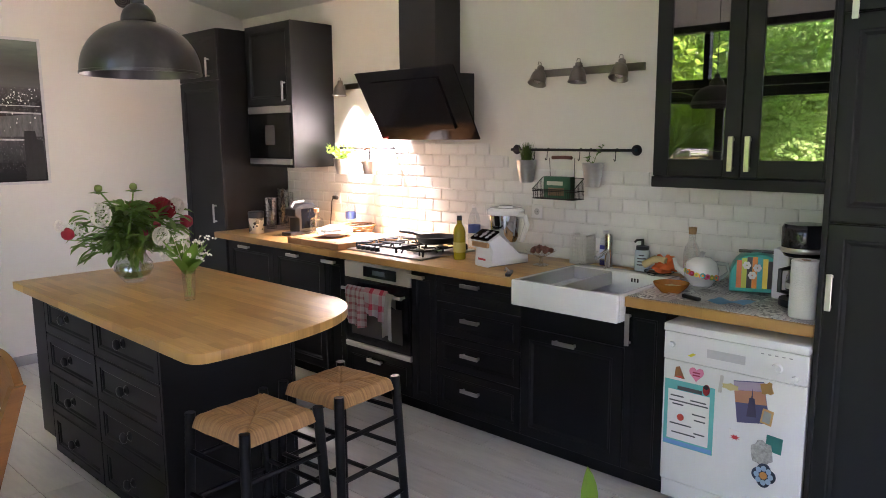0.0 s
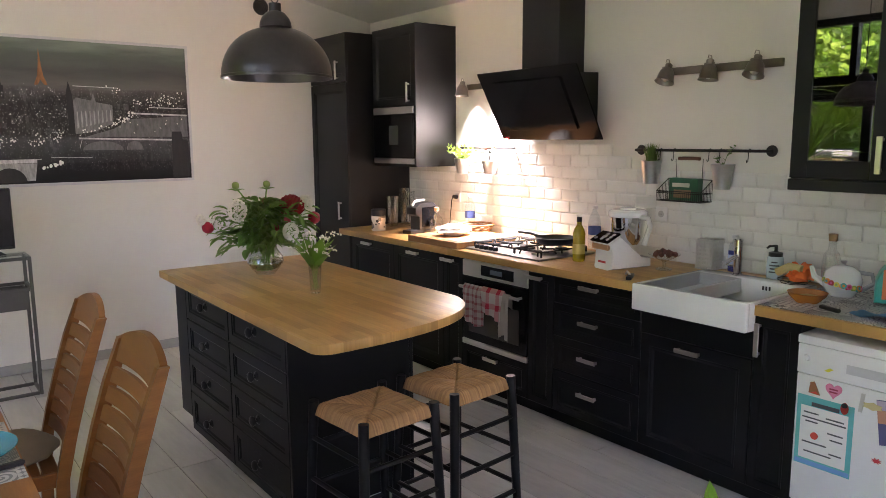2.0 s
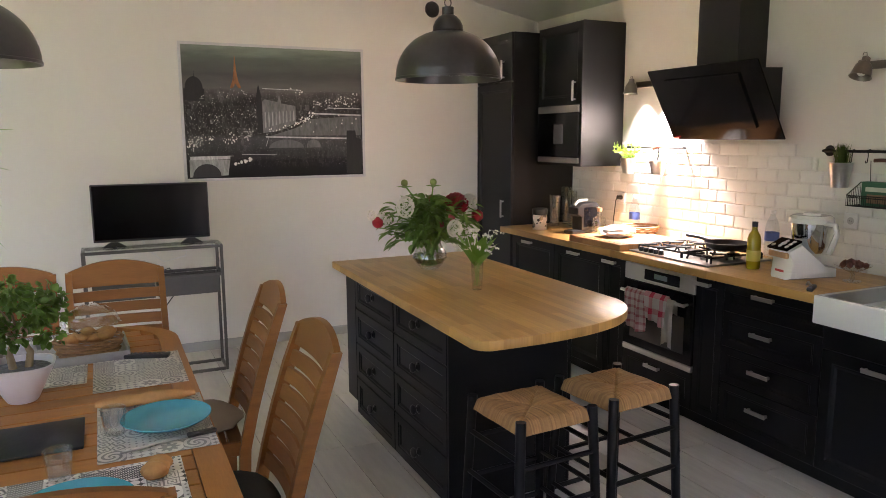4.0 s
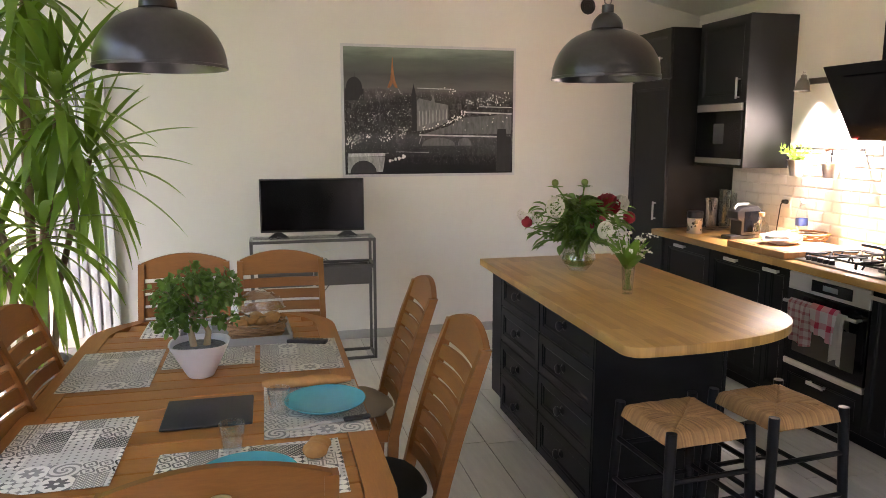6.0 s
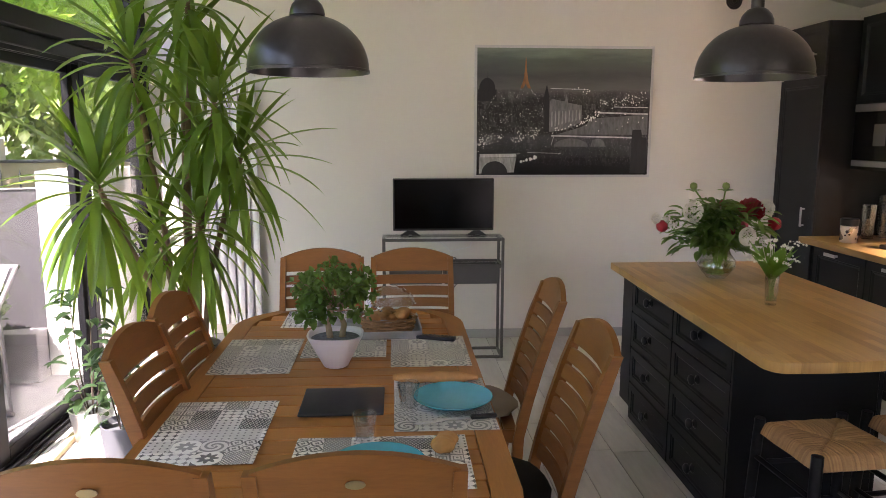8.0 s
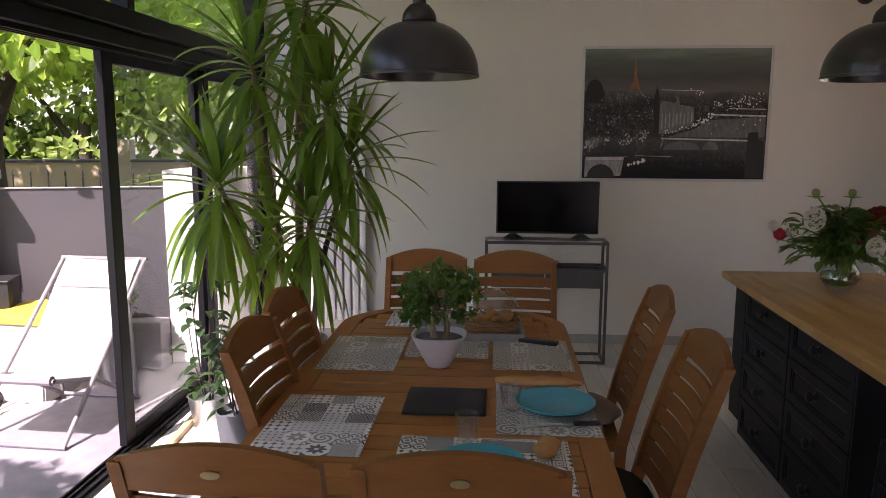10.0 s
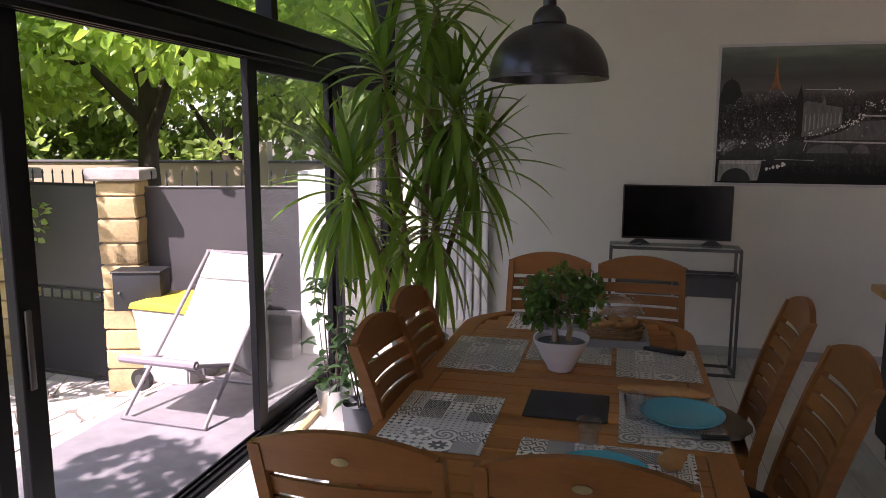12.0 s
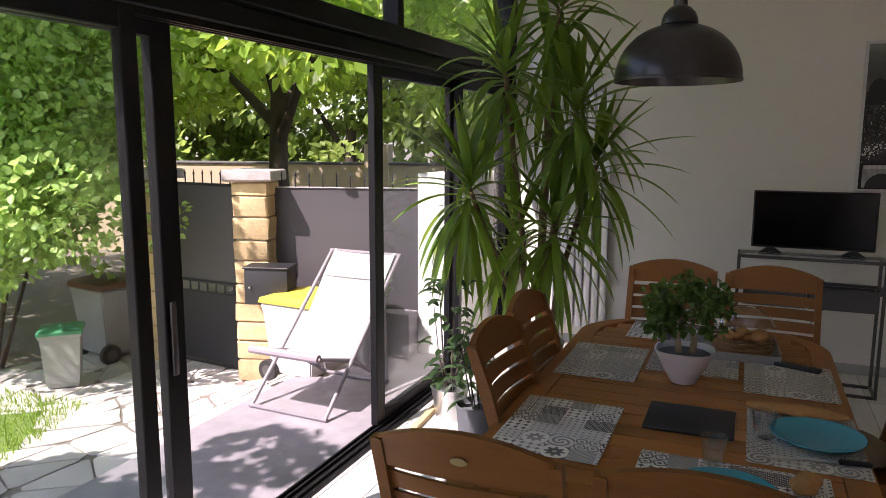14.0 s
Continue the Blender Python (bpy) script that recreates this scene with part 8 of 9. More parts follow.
t = thing("flower_vase", (1.574, 4.30, IT), "round glass vase with a bouquet of peonies and stocks", "flower vase")
lat("vase", [(0, 0), (0.05, 0), (0.055, 0.01), (0.075, 0.03), (0.098, 0.065), (0.095, 0.095), (0.07, 0.13), (0.062, 0.15), (0.068, 0.175), (0.066, 0.175), (0.06, 0.15), (0.067, 0.13), (0.091, 0.095), (0.094, 0.065), (0.07, 0.033), (0, 0.015)], DRINK, t, "round clear glass vase", n=36)
lat("water", [(0, 0.017), (0.068, 0.034), (0.088, 0.06), (0.087, 0.085), (0, 0.085)], glass_material("vase_water", (0.80, 0.86, 0.70), 0.15), t, n=30)
rr = random.Random(11)
b = bm_new()
for i in range(60):
    a = rr.uniform(0, 6.283)
    tube(b, [(0.05 * math.cos(a + 2.6) * rr.random(), 0.05 * math.sin(a + 2.6) * rr.random(), 0.02), (0.03 * math.cos(a), 0.03 * math.sin(a), 0.15), (0.12 * math.cos(a), 0.12 * math.sin(a), 0.28)], 0.0036, 5)
part("stems", b, STEM, t)
b = bm_new()
for i in range(520):
    a, r = rr.uniform(0, 6.283), min(0.22, abs(rr.gauss(0, 0.115)))
    z = 0.14 + 0.23 * rr.random() + 0.03 * (1 - r / 0.2)
    d = Vector((math.cos(a + rr.uniform(-0.8, 0.8)), math.sin(a + rr.uniform(-0.8, 0.8)), rr.uniform(-0.4, 0.7)))
    blade(b, (r * math.cos(a), r * math.sin(a), z), d, rr.uniform(0.07, 0.12), rr.uniform(0.026, 0.042), rr.uniform(0.3, 1.2), 4)
part("leaves", b, GREENERY, t)
b = bm_new()
for i in range(28):
    a = rr.uniform(0, 6.283)
    blade(b, (0.08 * math.cos(a), 0.08 * math.sin(a), 0.26), (math.cos(a), math.sin(a), rr.uniform(-0.2, 0.8)), rr.uniform(0.14, 0.24), 0.005, 1.3, 5)
part("fern_threads", b, GREENERY, t)
PEONY = plain("crimson_petal", (0.33, 0.006, 0.02), 0.5)
CREAM = plain("cream_petal", (0.84, 0.82, 0.72), 0.7)


def peony(c, r, name, open_=True):
    b = bm_new()
    c = Vector(c)
    for k in range(26 if open_ else 14):
        a = k * 2.4
        el = 0.15 + 1.2 * (k / 26) if open_ else 1.0 + 0.4 * (k / 14)
        d = Vector((math.cos(a) * math.cos(el), math.sin(a) * math.cos(el), math.sin(el) if open_ else math.sin(el)))
        tip = c + d * r * (1.0 if open_ else 0.85)
        base = c - Vector((0, 0, r * 0.3))
        s = d.orthogonal().normalized()
        q = d.cross(s)
        w = r * 0.62
        rows = []
        for u, ww in ((0, 0.3), (0.55, 1.0), (1.0, 0.75)):
            p0 = base.lerp(tip, u) + (q * 0)
            rows.append([b.verts.new(p0 + s * w * ww * e + d * (-0.15 * r * abs(e)) + Vector((0, 0, 0.1 * r * abs(e)))) for e in (-1, 0, 1)])
        for A, B in zip(rows, rows[1:]):
            for j in range(2):
                b.faces.new((A[j], A[j + 1], B[j + 1], B[j]))
    return part(name, b, PEONY, t, "dark crimson peony", smooth=60)


def bud(c, r, mat, name="bud"):
    b = bm_new()
    bmesh.ops.create_icosphere(b, subdivisions=2, radius=r)
    for v in b.verts:
        v.co *= 1 + 0.06 * math.sin(6 * math.atan2(v.co.y, v.co.x))
        v.co += Vector(c)
    return part(name, b, mat, t)


def stock(c, r, n_=46):
    b = bm_new()
    for i in range(n_):
        d = Vector((rr.gauss(0, 1), rr.gauss(0, 1), rr.gauss(0, 1))).normalized()
        p0 = Vector(c) + Vector((d.x * r, d.y * r, d.z * r * 1.25))
        for k in range(4):
            e = (d + Vector((rr.uniform(-1, 1), rr.uniform(-1, 1), rr.uniform(-1, 1))) * 0.8).normalized()
            s = e.orthogonal().normalized() * 0.006
            v = [b.verts.new(q) for q in (p0, p0 + e * 0.007 + s, p0 + e * 0.012, p0 + e * 0.007 - s)]
            b.faces.new(v)
    return part("white_blossom", b, CREAM, t, "cream white stock blossom", smooth=0)


def at_flower(x, z, y=4.3):
    return (x - 1.574, y - 4.30, z - IT)


peony((at_flower(1.70, 1.27)[0], -0.08, at_flower(1.70, 1.27)[2]), 0.078, "peony")
bud(at_flower(1.868, 1.205, 4.28), 0.036, PEONY)
bud(at_flower(1.265, 1.195), 0.032, PEONY)
bud(at_flower(1.62, 1.30, 4.35), 0.028, PEONY)
bud(at_flower(1.585, 1.18, 4.18), 0.022, plain("rose_bud", (0.45, 0.08, 0.10)))
bud(at_flower(1.655, 1.215, 4.18), 0.02, plain("rose_bud", (0.45, 0.08, 0.10)))
for x, z in ((1.425, 1.405), (1.60, 1.405)):
    bud(at_flower(x, z), 0.020, plain("green_bud", (0.20, 0.27, 0.06)), "green_bud")
    b = bm_new()
    tube(b, [(0.0, 0.0, 0.25), at_flower(x * 0.5 + 0.787, 1.30), at_flower(x, z - 0.01)], 0.004, 6)
    for k in range(9):
        a = k * 0.7
        blade(b, at_flower(x, z - 0.03), (math.cos(a), math.sin(a), 0.4), 0.05, 0.014, 0.6, 3)
    part("bud_stalk", b, GREENERY, t)
for x, z, y in ((1.43, 1.275, 4.27), (1.83, 1.285, 4.30), (1.675, 1.155, 4.17)):
    stock((at_flower(x, z, y)[0] - 0.05, at_flower(x, z, y)[1] - 0.09, at_flower(x, z, y)[2] + 0.01), 0.040 if x < 1.6 else 0.032, 190)
for x, z in ((1.23, 1.235), (1.29, 1.22), (1.32, 1.21)):
    stock(at_flower(x, z), 0.017, 40)
for x, z in ((1.868, 1.20), (1.265, 1.195), (1.83, 1.28), (1.43, 1.27), (1.725, 1.26)):
    b = bm_new()
    tube(b, [(0, 0, 0.16), Vector(at_flower(x * 0.6 + 0.63, z - 0.05)), at_flower(x, z - 0.03)], 0.003, 6)
    part("stalk", b, STEM, t)

t = thing("lily_glass", (1.545, 3.67, IT), "tall drinking glass with lily of the valley", "flower vase")
lat("glass", [(0, 0), (0.025, 0), (0.026, 0.012), (0.034, 0.15), (0.032, 0.15), (0.024, 0.018), (0, 0.018)], DRINK, t, "faceted clear glass", n=8)
b = bm_new()
for i in range(16):
    a = i * 2.4
    r = 0.004 + 0.016 * (i % 4) / 3
    tube(b, [(r * math.cos(a + 2.2), r * math.sin(a + 2.2), 0.02), (r * math.cos(a), r * math.sin(a), 0.10), (0.024 * math.cos(a), 0.024 * math.sin(a), 0.155)], 0.0012, 5)
part("stems", b, STEM, t)
b = bm_new()
for i in range(20):
    a = i * 2.4
    blade(b, (0.015 * math.cos(a), 0.015 * math.sin(a), 0.12), (math.cos(a), math.sin(a), rr.uniform(0.7, 2.6)), rr.uniform(0.13, 0.19), rr.uniform(0.045, 0.065), rr.uniform(0.2, 0.7), 6, 0.14)
part("leaves", b, leaf_material("lily_leaf", (0.10, 0.23, 0.03), (0.24, 0.42, 0.05), 0.35, 0.3), t)
b = bm_new()
for i in range(20):
    a = i * 2.4 + 0.7
    rise, reach = rr.uniform(0.02, 0.13), rr.uniform(0.05, 0.13)
    tip = Vector((reach * math.cos(a), reach * math.sin(a), 0.17 + rise))
    mid = Vector((0.5 * reach * math.cos(a), 0.5 * reach * math.sin(a), 0.18 + rise))
    tube(b, [(0.016 * math.cos(a), 0.016 * math.sin(a), 0.14), mid, tip], 0.0010, 4)
    for k in range(8):
        c = mid.lerp(tip, 0.15 + 0.85 * k / 7) + Vector((rr.uniform(-0.009, 0.009), rr.uniform(-0.009, 0.009), rr.uniform(-0.011, 0.002)))
        bmesh.ops.create_icosphere(b, subdivisions=1, radius=rr.uniform(0.0042, 0.006), matrix=Matrix.Translation(c))
tagged(part("blossom", b, CREAM, t, "tiny white bell flowers"), kind="stuff")

# ---- things on the table ----
TT = 0.7455
MATA = patchwork("placemat_bold", 0.083, (0.82, 0.80, 0.75), (0.018, 0.018, 0.02), 1.0, 1.0)
MATB = patchwork("placemat_faded", 0.078, (0.60, 0.57, 0.51), (0.07, 0.07, 0.075), 0.72, 7.0)
for i, (x0, x1, y0, y1, m, rz) in enumerate(((-0.885, -0.56, 3.335, 3.825, MATB, 0), (-0.895, -0.55, 2.545, 3.04, MATA, 0), (-0.165, 0.165, 3.39, 3.83, MATB, 0), (-0.15, 0.185, 2.745, 3.238, MATB, 0), (-0.445, 0.07, 2.36, 2.71, MATA, 0), (-0.545, -0.185, 3.53, 3.87, MATB, 0), (-0.70, -0.20, 4.02, 4.35, MATA, 0))):
    solid("placemat", single(0, x1 - x0, 0, y1 - y0, 0, 0.002, 0.0008), m, "woven placemat with black and white tile motifs" if m is MATA else "placemat with faded grey tile motifs", "placemat", loc=(x0, y0, TT), group="placemats")
solid("slate_board", single(0, 0.285, 0, 0.255, 0, 0.010, 0.004, 2), material("slate", (0.022, 0.023, 0.027), 0.55, var=0.2, fine=60, bump=0.06), "dark slate serving board", "serving board", loc=(-0.47, 2.883, TT))
BLUE = plain("turquoise_glaze", (0.05, 0.34, 0.42), 0.22, var=0.1)
PLATE = [(0, 0), (0.075, 0), (0.08, 0.004), (0.125, 0.016), (0.138, 0.026), (0.137, 0.028), (0.12, 0.020), (0.078, 0.008), (0, 0.007)]
lathed("plate", (0.055, 2.985, TT + 0.0025), PLATE, BLUE, "shallow turquoise glazed plate", "plate", 40, "turquoise plates")
lathed("plate", (-0.195, 2.47, TT + 0.0025), PLATE, BLUE, "shallow turquoise glazed plate", "plate", 40, "turquoise plates")
TUMBLER = [(0, 0), (0.027, 0), (0.029, 0.004), (0.038, 0.085), (0.0365, 0.085), (0.027, 0.012), (0, 0.010)]
lathed("tumbler", (-0.10, 2.96, TT + 0.0025), TUMBLER, DRINK, "clear faceted water glass", "glass", 10, "water glasses")
lathed("tumbler", (-0.24, 2.69, TT + 0.0025), TUMBLER, DRINK, "clear faceted water glass", "glass", 10, "water glasses")
CRUST = material("bread_crust", (0.48, 0.24, 0.08), 0.75, var=0.35, scale=9, fine=50, bump=0.3)


def baguette(loc, length, r, rz, name, label):
    b = bm_new()
    rows = []
    for i in range(19):
        u = i / 18
        k = r * max(0.12, math.sin(math.pi * (0.04 + 0.92 * u))) ** 0.45 * (1 + 0.10 * math.sin(u * 26) + 0.10 * math.sin(u * 11 + length * 40))
        rows.append([b.verts.new(((u - 0.5) * length, 1.15 * k * math.cos(a), r * 0.75 + k * 0.75 * math.sin(a))) for a in [2 * math.pi * j / 14 for j in range(14)]])
    for A, B in zip(rows, rows[1:]):
        for j in range(14):
            b.faces.new((A[j], A[(j + 1) % 14], B[(j + 1) % 14], B[j]))
    b.faces.new(rows[0][::-1])
    b.faces.new(rows[-1])
    return solid(name, b, CRUST, label, "bread", loc=loc, rz=rz, smooth=60)


baguette((0.005, 3.19, TT + 0.0025), 0.32, 0.028, -3, "baguette", "golden baguette lying on a placemat")
baguette((0.0, 2.605, TT + 0.0025), 0.12, 0.030, 70, "bread_roll", "torn piece of crusty bread")
t = thing("remote_control", (0.04, 3.775, TT + 0.0025), "slim black remote control", "remote control", rz=-20)
part("case", single(-0.09, 0.09, -0.022, 0.022, 0, 0.016, 0.005, 2), PLASTIC, t)
for i in range(8):
    for j in (-1, 0, 1):
        part("key", single(-0.075 + i * 0.019, -0.064 + i * 0.019, j * 0.012 - 0.004, j * 0.012 + 0.004, 0.016, 0.018), STAND, t)
for loc, rz in (((0.10, 2.83, TT + 0.0025), 8),):
    t = thing("table_knife", loc, "table knife with a black handle", "knife", rz=rz)
    part("handle", single(0.0, 0.09, -0.009, 0.009, 0, 0.014, 0.004), PLASTIC, t)
    part("blade", single(-0.11, 0.0, -0.009, 0.009, 0.005, 0.007), STEEL, t)
t = thing("table_fork", (-0.03, 2.80, TT + 0.0025), "steel fork on the placemat", "fork", rz=15)
b = bm_new()
tube(b, [(-0.06, 0, 0.006), (0.0, 0, 0.004), (0.06, 0, 0.008)], 0.0035, 6)
for k in (-1.5, -0.5, 0.5, 1.5):
    tube(b, [(0.06, k * 0.004, 0.008), (0.10, k * 0.005, 0.006)], 0.0014, 5)
part("tines", b, STEEL, t)
t = thing("serving_tray", (-0.27, 3.93, TT + 0.0025), "grey rectangular serving tray with handles", "tray", rz=3)
TR = plain("grey_wash_wood", (0.34, 0.33, 0.32), 0.6, var=0.2)
part("base", single(-0.24, 0.24, -0.15, 0.15, 0, 0.008), TR, t)
for y in (-0.15, 0.142):
    part("side", single(-0.24, 0.24, y, y + 0.008, 0.008, 0.035, 0.002), TR, t)
for x in (-0.24, 0.232):
    part("end", single(x, x + 0.008, -0.142, 0.142, 0.008, 0.05, 0.002), TR, t)
wicker("bread_basket", (-0.18, 3.93, TT + 0.011), 0.10, 0.115, 0.06, material("pale_wicker", (0.33, 0.18, 0.08), 0.7, var=0.35, scale=20, fine=90, bump=0.3, rand=0.2), "brown woven bread basket on the tray", sx=1.15, sy=0.85)
for k, (dx, dy, rz_) in enumerate(((-0.235, 3.915, 62), (-0.19, 3.935, 75), (-0.145, 3.94, 58), (-0.11, 3.925, 80))):
    baguette((dx, dy, TT + 0.055 + 0.012 * (k % 2)), 0.13, 0.030, rz_, "bread_slice", "thick slice of bread in the basket")
crumpled("bread_bag", (-0.165, 3.935, TT + 0.095), 0.105, 0.085, 0.062, DRINK, "clear crinkled plastic bag over the bread", "bag", 12, 0.30)
t = thing("tin_can", (-0.43, 3.94, TT + 0.011), "small steel tin on the tray", "tin")
lat("body", [(0, 0), (0.055, 0), (0.055, 0.05), (0.051, 0.05), (0.051, 0.006), (0, 0.006)], plain("tin_grey", (0.5, 0.5, 0.5), 0.35, 0.3), t)

# bonsai
t = thing("potted_ficus", (-0.385, 3.42, TT + 0.0025), "small ficus bonsai in a white ceramic pot", "potted plant")
b = bm_new()
rows = []
for z, r, q in ((0.0, 0.045, 2.0), (0.004, 0.05, 2.0), (0.06, 0.078, 2.3), (0.125, 0.108, 2.8), (0.135, 0.112, 3.0), (0.135, 0.104, 3.0), (0.115, 0.10, 2.8)):
    rows.append([b.verts.new((r * math.copysign(abs(math.cos(a)) ** (2 / q), math.cos(a)), r * math.copysign(abs(math.sin(a)) ** (2 / q), math.sin(a)), z)) for a in [2 * math.pi * i / 36 for i in range(36)]])
for A, B in zip(rows, rows[1:]):
    for i in range(36):
        b.faces.new((A[i], A[(i + 1) % 36], B[(i + 1) % 36], B[i]))
b.faces.new(rows[0][::-1])
part("pot", b, plain("white_ceramic_pot", (0.74, 0.70, 0.72), 0.3), t, "white ceramic pot")
lat("gravel", [(0, 0.118), (0.098, 0.116)], material("grey_gravel", (0.20, 0.20, 0.21), 0.8, var=0.8, scale=70, fine=160, bump=0.8), t)
BONSAI = material("ficus_bark", (0.34, 0.25, 0.15), 0.8, var=0.25, scale=20, bump=0.2)
for k, (dx, dy) in enumerate(((-0.02, 0.0), (0.025, 0.01))):
    b = bm_new()
    tube(b, [(dx, dy, 0.11), (dx * 1.4, dy, 0.17), (dx * 0.6, dy, 0.22), (dx * 2.4, dy * 2, 0.29)], 0.014, 10, 0.007)
    part("trunk", b, BONSAI, t)
for k in range(7):
    a = k * 0.9
    b = bm_new()
    tube(b, [(0.02 * math.cos(a), 0.02 * math.sin(a), 0.25), (0.08 * math.cos(a), 0.08 * math.sin(a), 0.32), (0.14 * math.cos(a), 0.14 * math.sin(a), 0.36)], 0.005, 6, 0.002)
    part("branch", b, BONSAI, t)
rng = np.random.default_rng(29)
cl = [(rng.uniform(-0.15, 0.15), rng.uniform(-0.13, 0.13), rng.uniform(0.24, 0.42), rng.uniform(0.028, 0.055)) for i in range(34)]
cl = [c for c in cl if (c[0] / 0.16) ** 2 + (c[1] / 0.14) ** 2 + ((c[2] - 0.31) / 0.13) ** 2 < 1.15]
foliage("foliage", [c[:3] for c in cl], [(c[3],) * 3 for c in cl], 1300, 0.025, leaf_material("ficus_leaf", (0.075, 0.15, 0.035), (0.20, 0.34, 0.06), 0.30, 0.55), t, 0.4, 0.2)

# cushions
crumpled("seat_cushion", (0.20, 3.69, 0.434), 0.20, 0.20, 0.045, material("taupe_fabric", (0.28, 0.235, 0.18), 0.9, var=0.1, fine=150, bump=0.2), "taupe padded seat cushion on a chair", "cushion", 1, 0.12)
crumpled("seat_cushion", (0.19, 2.93, 0.434), 0.20, 0.20, 0.04, material("black_fabric", (0.01, 0.01, 0.011), 0.9, var=0.1, fine=150, bump=0.2), "black padded seat cushion on a chair", "cushion", 2, 0.12)

# ---- yucca and small plants by the glass ----
t = thing("yucca", (-1.45, 5.10, 0), "tall indoor yucca with several stems and long drooping leaves", "potted plant")
lat("pot", [(0, 0), (0.15, 0), (0.155, 0.01), (0.19, 0.34), (0.195, 0.36), (0.175, 0.36), (0.17, 0.32), (0, 0.32)], plain("grey_pot", (0.22, 0.22, 0.23), 0.6), t, n=32)
lat("soil", [(0, 0.325), (0.171, 0.322)], material("dark_soil", (0.03, 0.022, 0.016), 0.95, bump=0.4), t)
CANE = material("yucca_cane", (0.26, 0.19, 0.11), 0.85, var=0.3, scale=8, fine=40, bump=0.4, stretch=(1, 1, 4))
YUCCA = leaf_material("yucca_leaf", (0.10, 0.20, 0.035), (0.30, 0.46, 0.05), 0.30, 0.5)
rr = random.Random(21)
# crown: x, y, z of its heart, leaves, lean of the head
crowns = ((-0.27, -0.55, 1.37, 58, (-0.30, -0.10)), (-0.14, -0.30, 2.05, 44, (-0.15, -0.1)), (0.13, -0.10, 2.44, 46, (0.0, 0.0)), (0.28, -0.20, 1.82, 46, (0.15, -0.1)), (0.16, -0.22, 1.14, 42, (0.05, -0.1)), (0.38, -0.05, 1.50, 32, (0.25, 0.0)), (-0.10, -0.12, 1.04, 30, (-0.1, 0.0)), (0.02, 0.12, 2.16, 20, (0.0, 0.1)))
for cx, cy, cz, n_, lean in crowns:
    b = bm_new()
    tube(b, [(cx * 0.25, cy * 0.25, 0.30), (cx * 0.4, cy * 0.40, 0.30 + (cz - 0.3) * 0.4), (cx * 0.75, cy * 0.8, 0.3 + (cz - 0.3) * 0.78), (cx, cy, cz + 0.03)], 0.020, 10, 0.015)
    stem = part("stem", b, CANE, t)
    b = bm_new()
    for i in range(n_):
        a = i * 2.39996 + rr.uniform(-0.25, 0.25)
        u = i / n_
        el = 1.30 - 2.55 * u ** 0.95 + rr.uniform(-0.13, 0.13)
        d = Vector((math.cos(a) * math.cos(el) + lean[0] * (1 - u), math.sin(a) * math.cos(el) + lean[1] * (1 - u), math.sin(el))).normalized()
        length = rr.uniform(0.46, 0.66) * (0.8 if u < 0.10 else 1.0)
        p0 = Vector((cx, cy, cz + 0.10 - 0.24 * u)) + d * 0.015
        # keep the leaves clear of the glass and the wall
        room = (-1.93 - (-1.45 + p0.x)) / length
        if d.x < room:
            d.x = room
            d = d.normalized()
        if 5.10 + p0.y + d.y * length > 6.22:
            d.y *= 0.3
        blade(b, p0, d, length, rr.uniform(0.042, 0.062), (0.15 + 1.5 * min(1.0, u * 1.6)) * rr.uniform(0.5, 1.2), 8, 0.20)
    part("leaf_crown", b, YUCCA, stem, "crown of long pointed green leaves", smooth=60)

t = thing("potted_pothos", (-1.80, 4.46, 0), "leafy plant in a zinc bucket beside the glass door", "potted plant")
lat("bucket", [(0, 0), (0.085, 0), (0.115, 0.19), (0.12, 0.20), (0.11, 0.20), (0.105, 0.17), (0, 0.17)], ZINC, t, "zinc bucket")
LAUREL = leaf_material("broad_leaf", (0.04, 0.085, 0.035), (0.10, 0.18, 0.06), 0.4, 0.35)
b = bm_new()
for k in range(7):
    a = k * 0.9
    top = Vector((0.10 * math.cos(a), 0.12 * math.sin(a), 0.55 + 0.05 * k))
    tube(b, [(0.02 * math.cos(a), 0.02 * math.sin(a), 0.16), (0.07 * math.cos(a), 0.07 * math.sin(a), 0.40), top], 0.005, 6, 0.002)
part("stems", b, BARK, t)
b = bm_new()
for i in range(64):
    a, z = rr.uniform(0, 6.283), rr.uniform(0.20, 0.88)
    r = 0.05 + 0.07 * rr.random()
    blade(b, (r * math.cos(a), r * math.sin(a), z), (math.cos(a), math.sin(a), rr.uniform(-0.6, 0.6)), rr.uniform(0.07, 0.12), rr.uniform(0.04, 0.06), 0.9, 4)
part("leaves", b, LAUREL, t)
t = thing("potted_laurel", (-1.55, 4.24, 0), "dark-leaved plant in a matt grey pot", "potted plant")
lat("pot", [(0, 0), (0.085, 0), (0.10, 0.03), (0.115, 0.20), (0.108, 0.20), (0.10, 0.17), (0, 0.17)], plain("slate_grey_pot", (0.10, 0.105, 0.115), 0.7), t, "matt grey pot")
b = bm_new()
for i in range(48):
    a, z = rr.uniform(0, 6.283), rr.uniform(0.18, 0.62)
    r = 0.02 + 0.07 * rr.random()
    blade(b, (r * math.cos(a) - 0.05, r * math.sin(a), z), (math.cos(a), math.sin(a), rr.uniform(-0.7, 0.7)), rr.uniform(0.07, 0.11), rr.uniform(0.035, 0.05), 0.9, 4)
part("leaves", b, LAUREL, t)
b = bm_new()
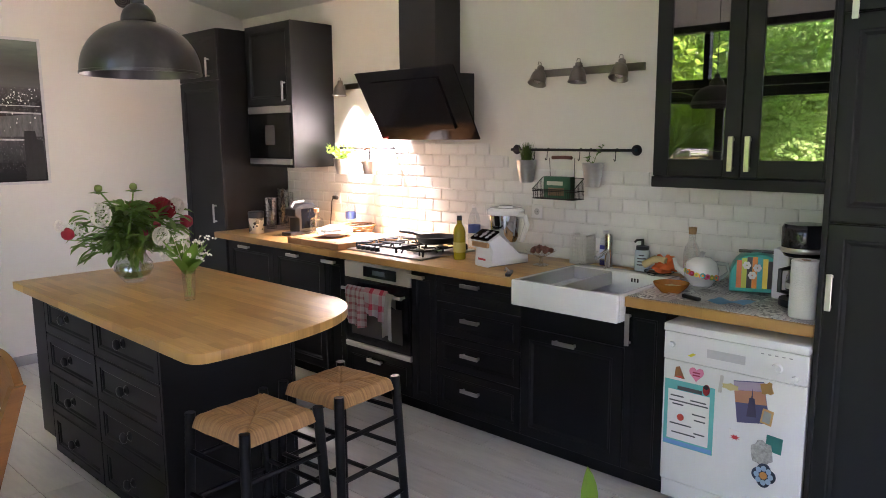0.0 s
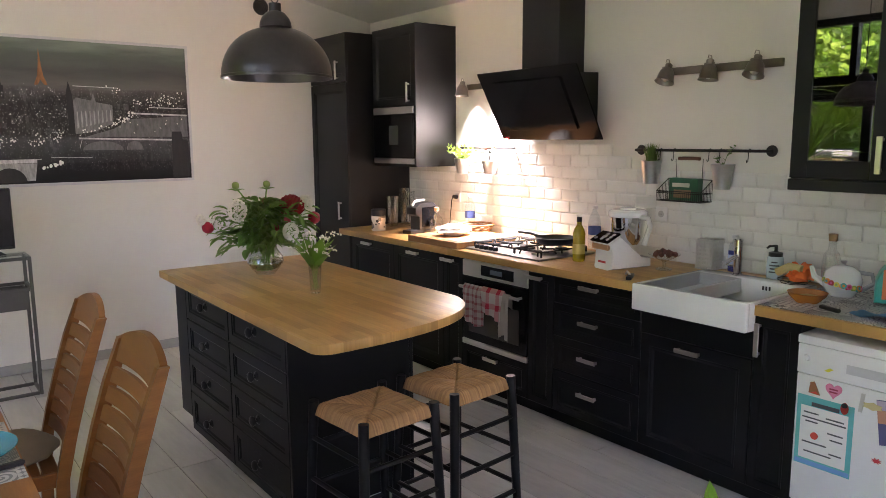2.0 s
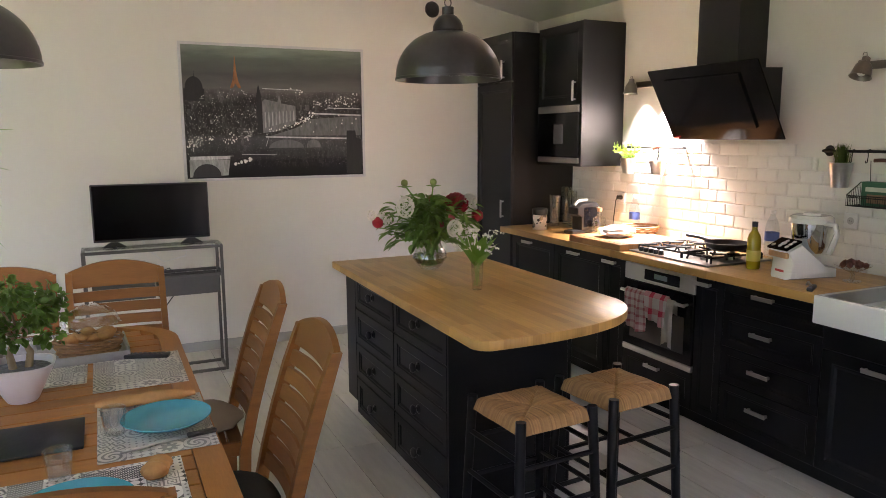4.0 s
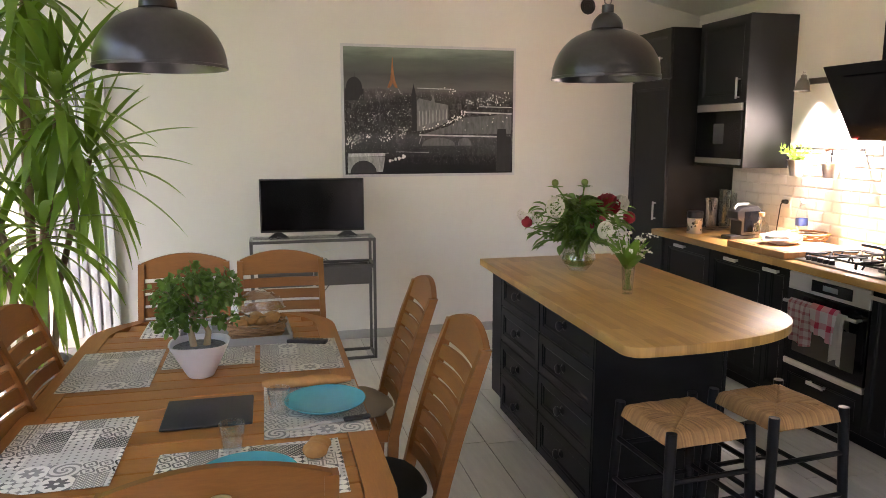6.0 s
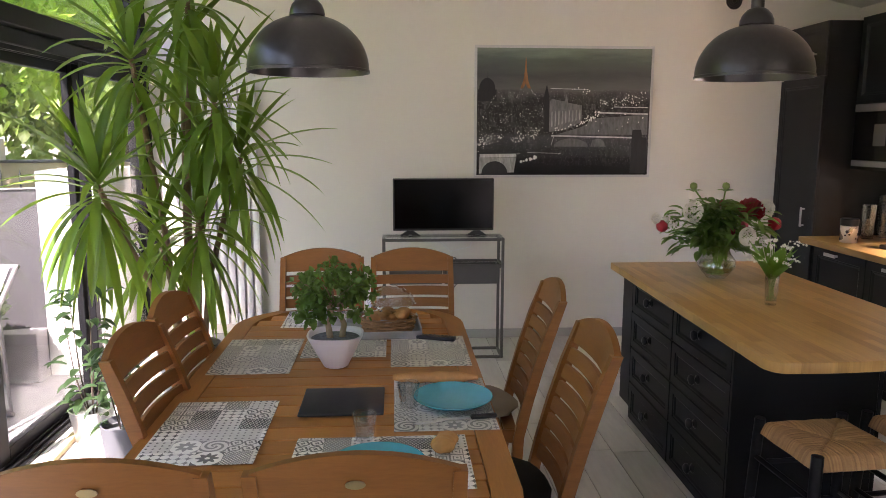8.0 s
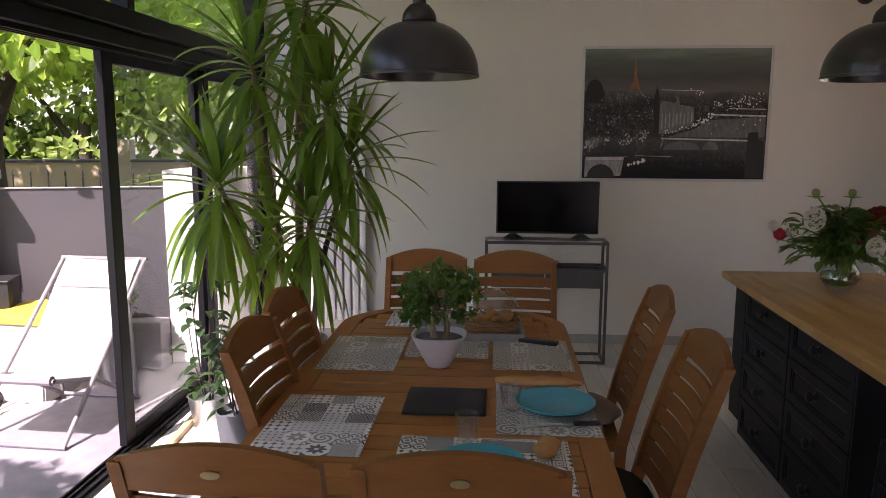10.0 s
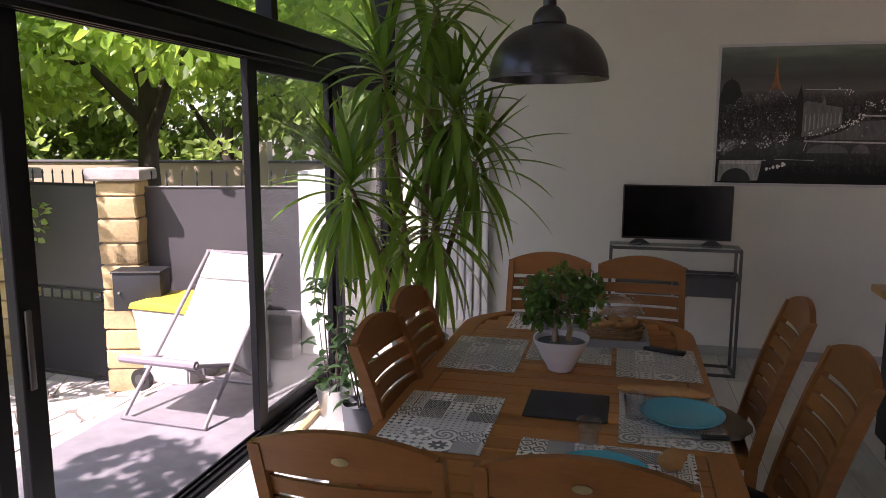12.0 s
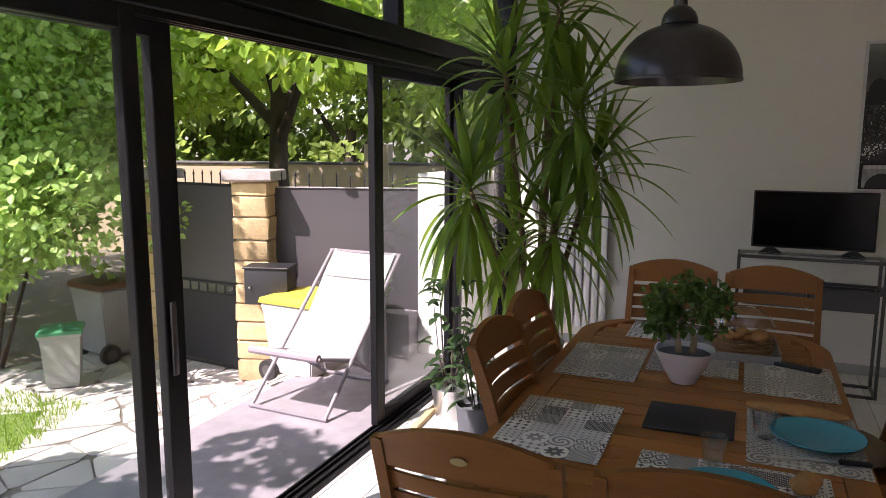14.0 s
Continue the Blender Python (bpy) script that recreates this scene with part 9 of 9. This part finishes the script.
for k in range(5):
    tube(b, [(0.02 * math.cos(k), 0.02 * math.sin(k), 0.16), (-0.05 + 0.05 * math.cos(k * 1.3), 0.05 * math.sin(k * 1.3), 0.55)], 0.004, 6)
part("stems", b, BARK, t)
solid("wooden_batten", single(-0.02, 0.02, -0.22, 0.22, 0, 0.03, 0.003), material("raw_pine", (0.52, 0.38, 0.20), 0.7, var=0.2), "short raw pine batten on the floor", "batten", loc=(-1.925, 4.40, 0), rz=4)
t = thing("potted_seedling", (1.645, 1.62, 0), "slender green plant in a grey pot on the floor", "potted plant")
lat("pot", [(0, 0), (0.09, 0), (0.12, 0.24), (0.11, 0.24), (0.10, 0.21), (0, 0.21)], plain("grey_pot", (0.22, 0.22, 0.23), 0.6), t)
b = bm_new()
tube(b, [(0, 0, 0.2), (0.01, 0.01, 0.45), (0.02, 0.01, 0.60)], 0.005, 6)
part("stem", b, STEM, t)
b = bm_new()
blade(b, (0.02, 0.01, 0.55), (0.02, 0.03, 1), 0.16, 0.055, 0.05, 6)
for k in range(5):
    a = k * 1.3 + 0.4
    blade(b, (0.01, 0.01, 0.32 + 0.03 * k), (math.cos(a), math.sin(a), 0.6), 0.13, 0.045, 0.7, 5)
part("leaves", b, leaf_material("spring_leaf", (0.16, 0.34, 0.04), (0.35, 0.6, 0.06), 0.35, 0.1), t)


# ---- floor planks ----
planks = {}
PWID, PLEN = 0.20, 1.20
i = 0
x = KX - 0.001
while x > -2.02:
    x0 = max(x - PWID, -2.03)
    y = BY - (0.41 * (i * 7 % 5)) % PLEN
    while y < FY:
        a, c = max(y, BY), min(y + PLEN, FY)
        if c - a > 0.03:
            key = (round(x - x0, 3), round(c - a, 3))
            if key not in planks:
                planks[key] = finish("plank_tile", single(0.002, key[0] - 0.002, 0.002, key[1] - 0.002, -0.0055, 0.0, 0.001), 35)
                planks[key].materials.append(FLOOR)
            o = new("plank_tile", planks[key])
            o.parent = floor
            o.matrix_basis = pose(x0, a, 0)
        y += PLEN
    x = x0
    i += 1
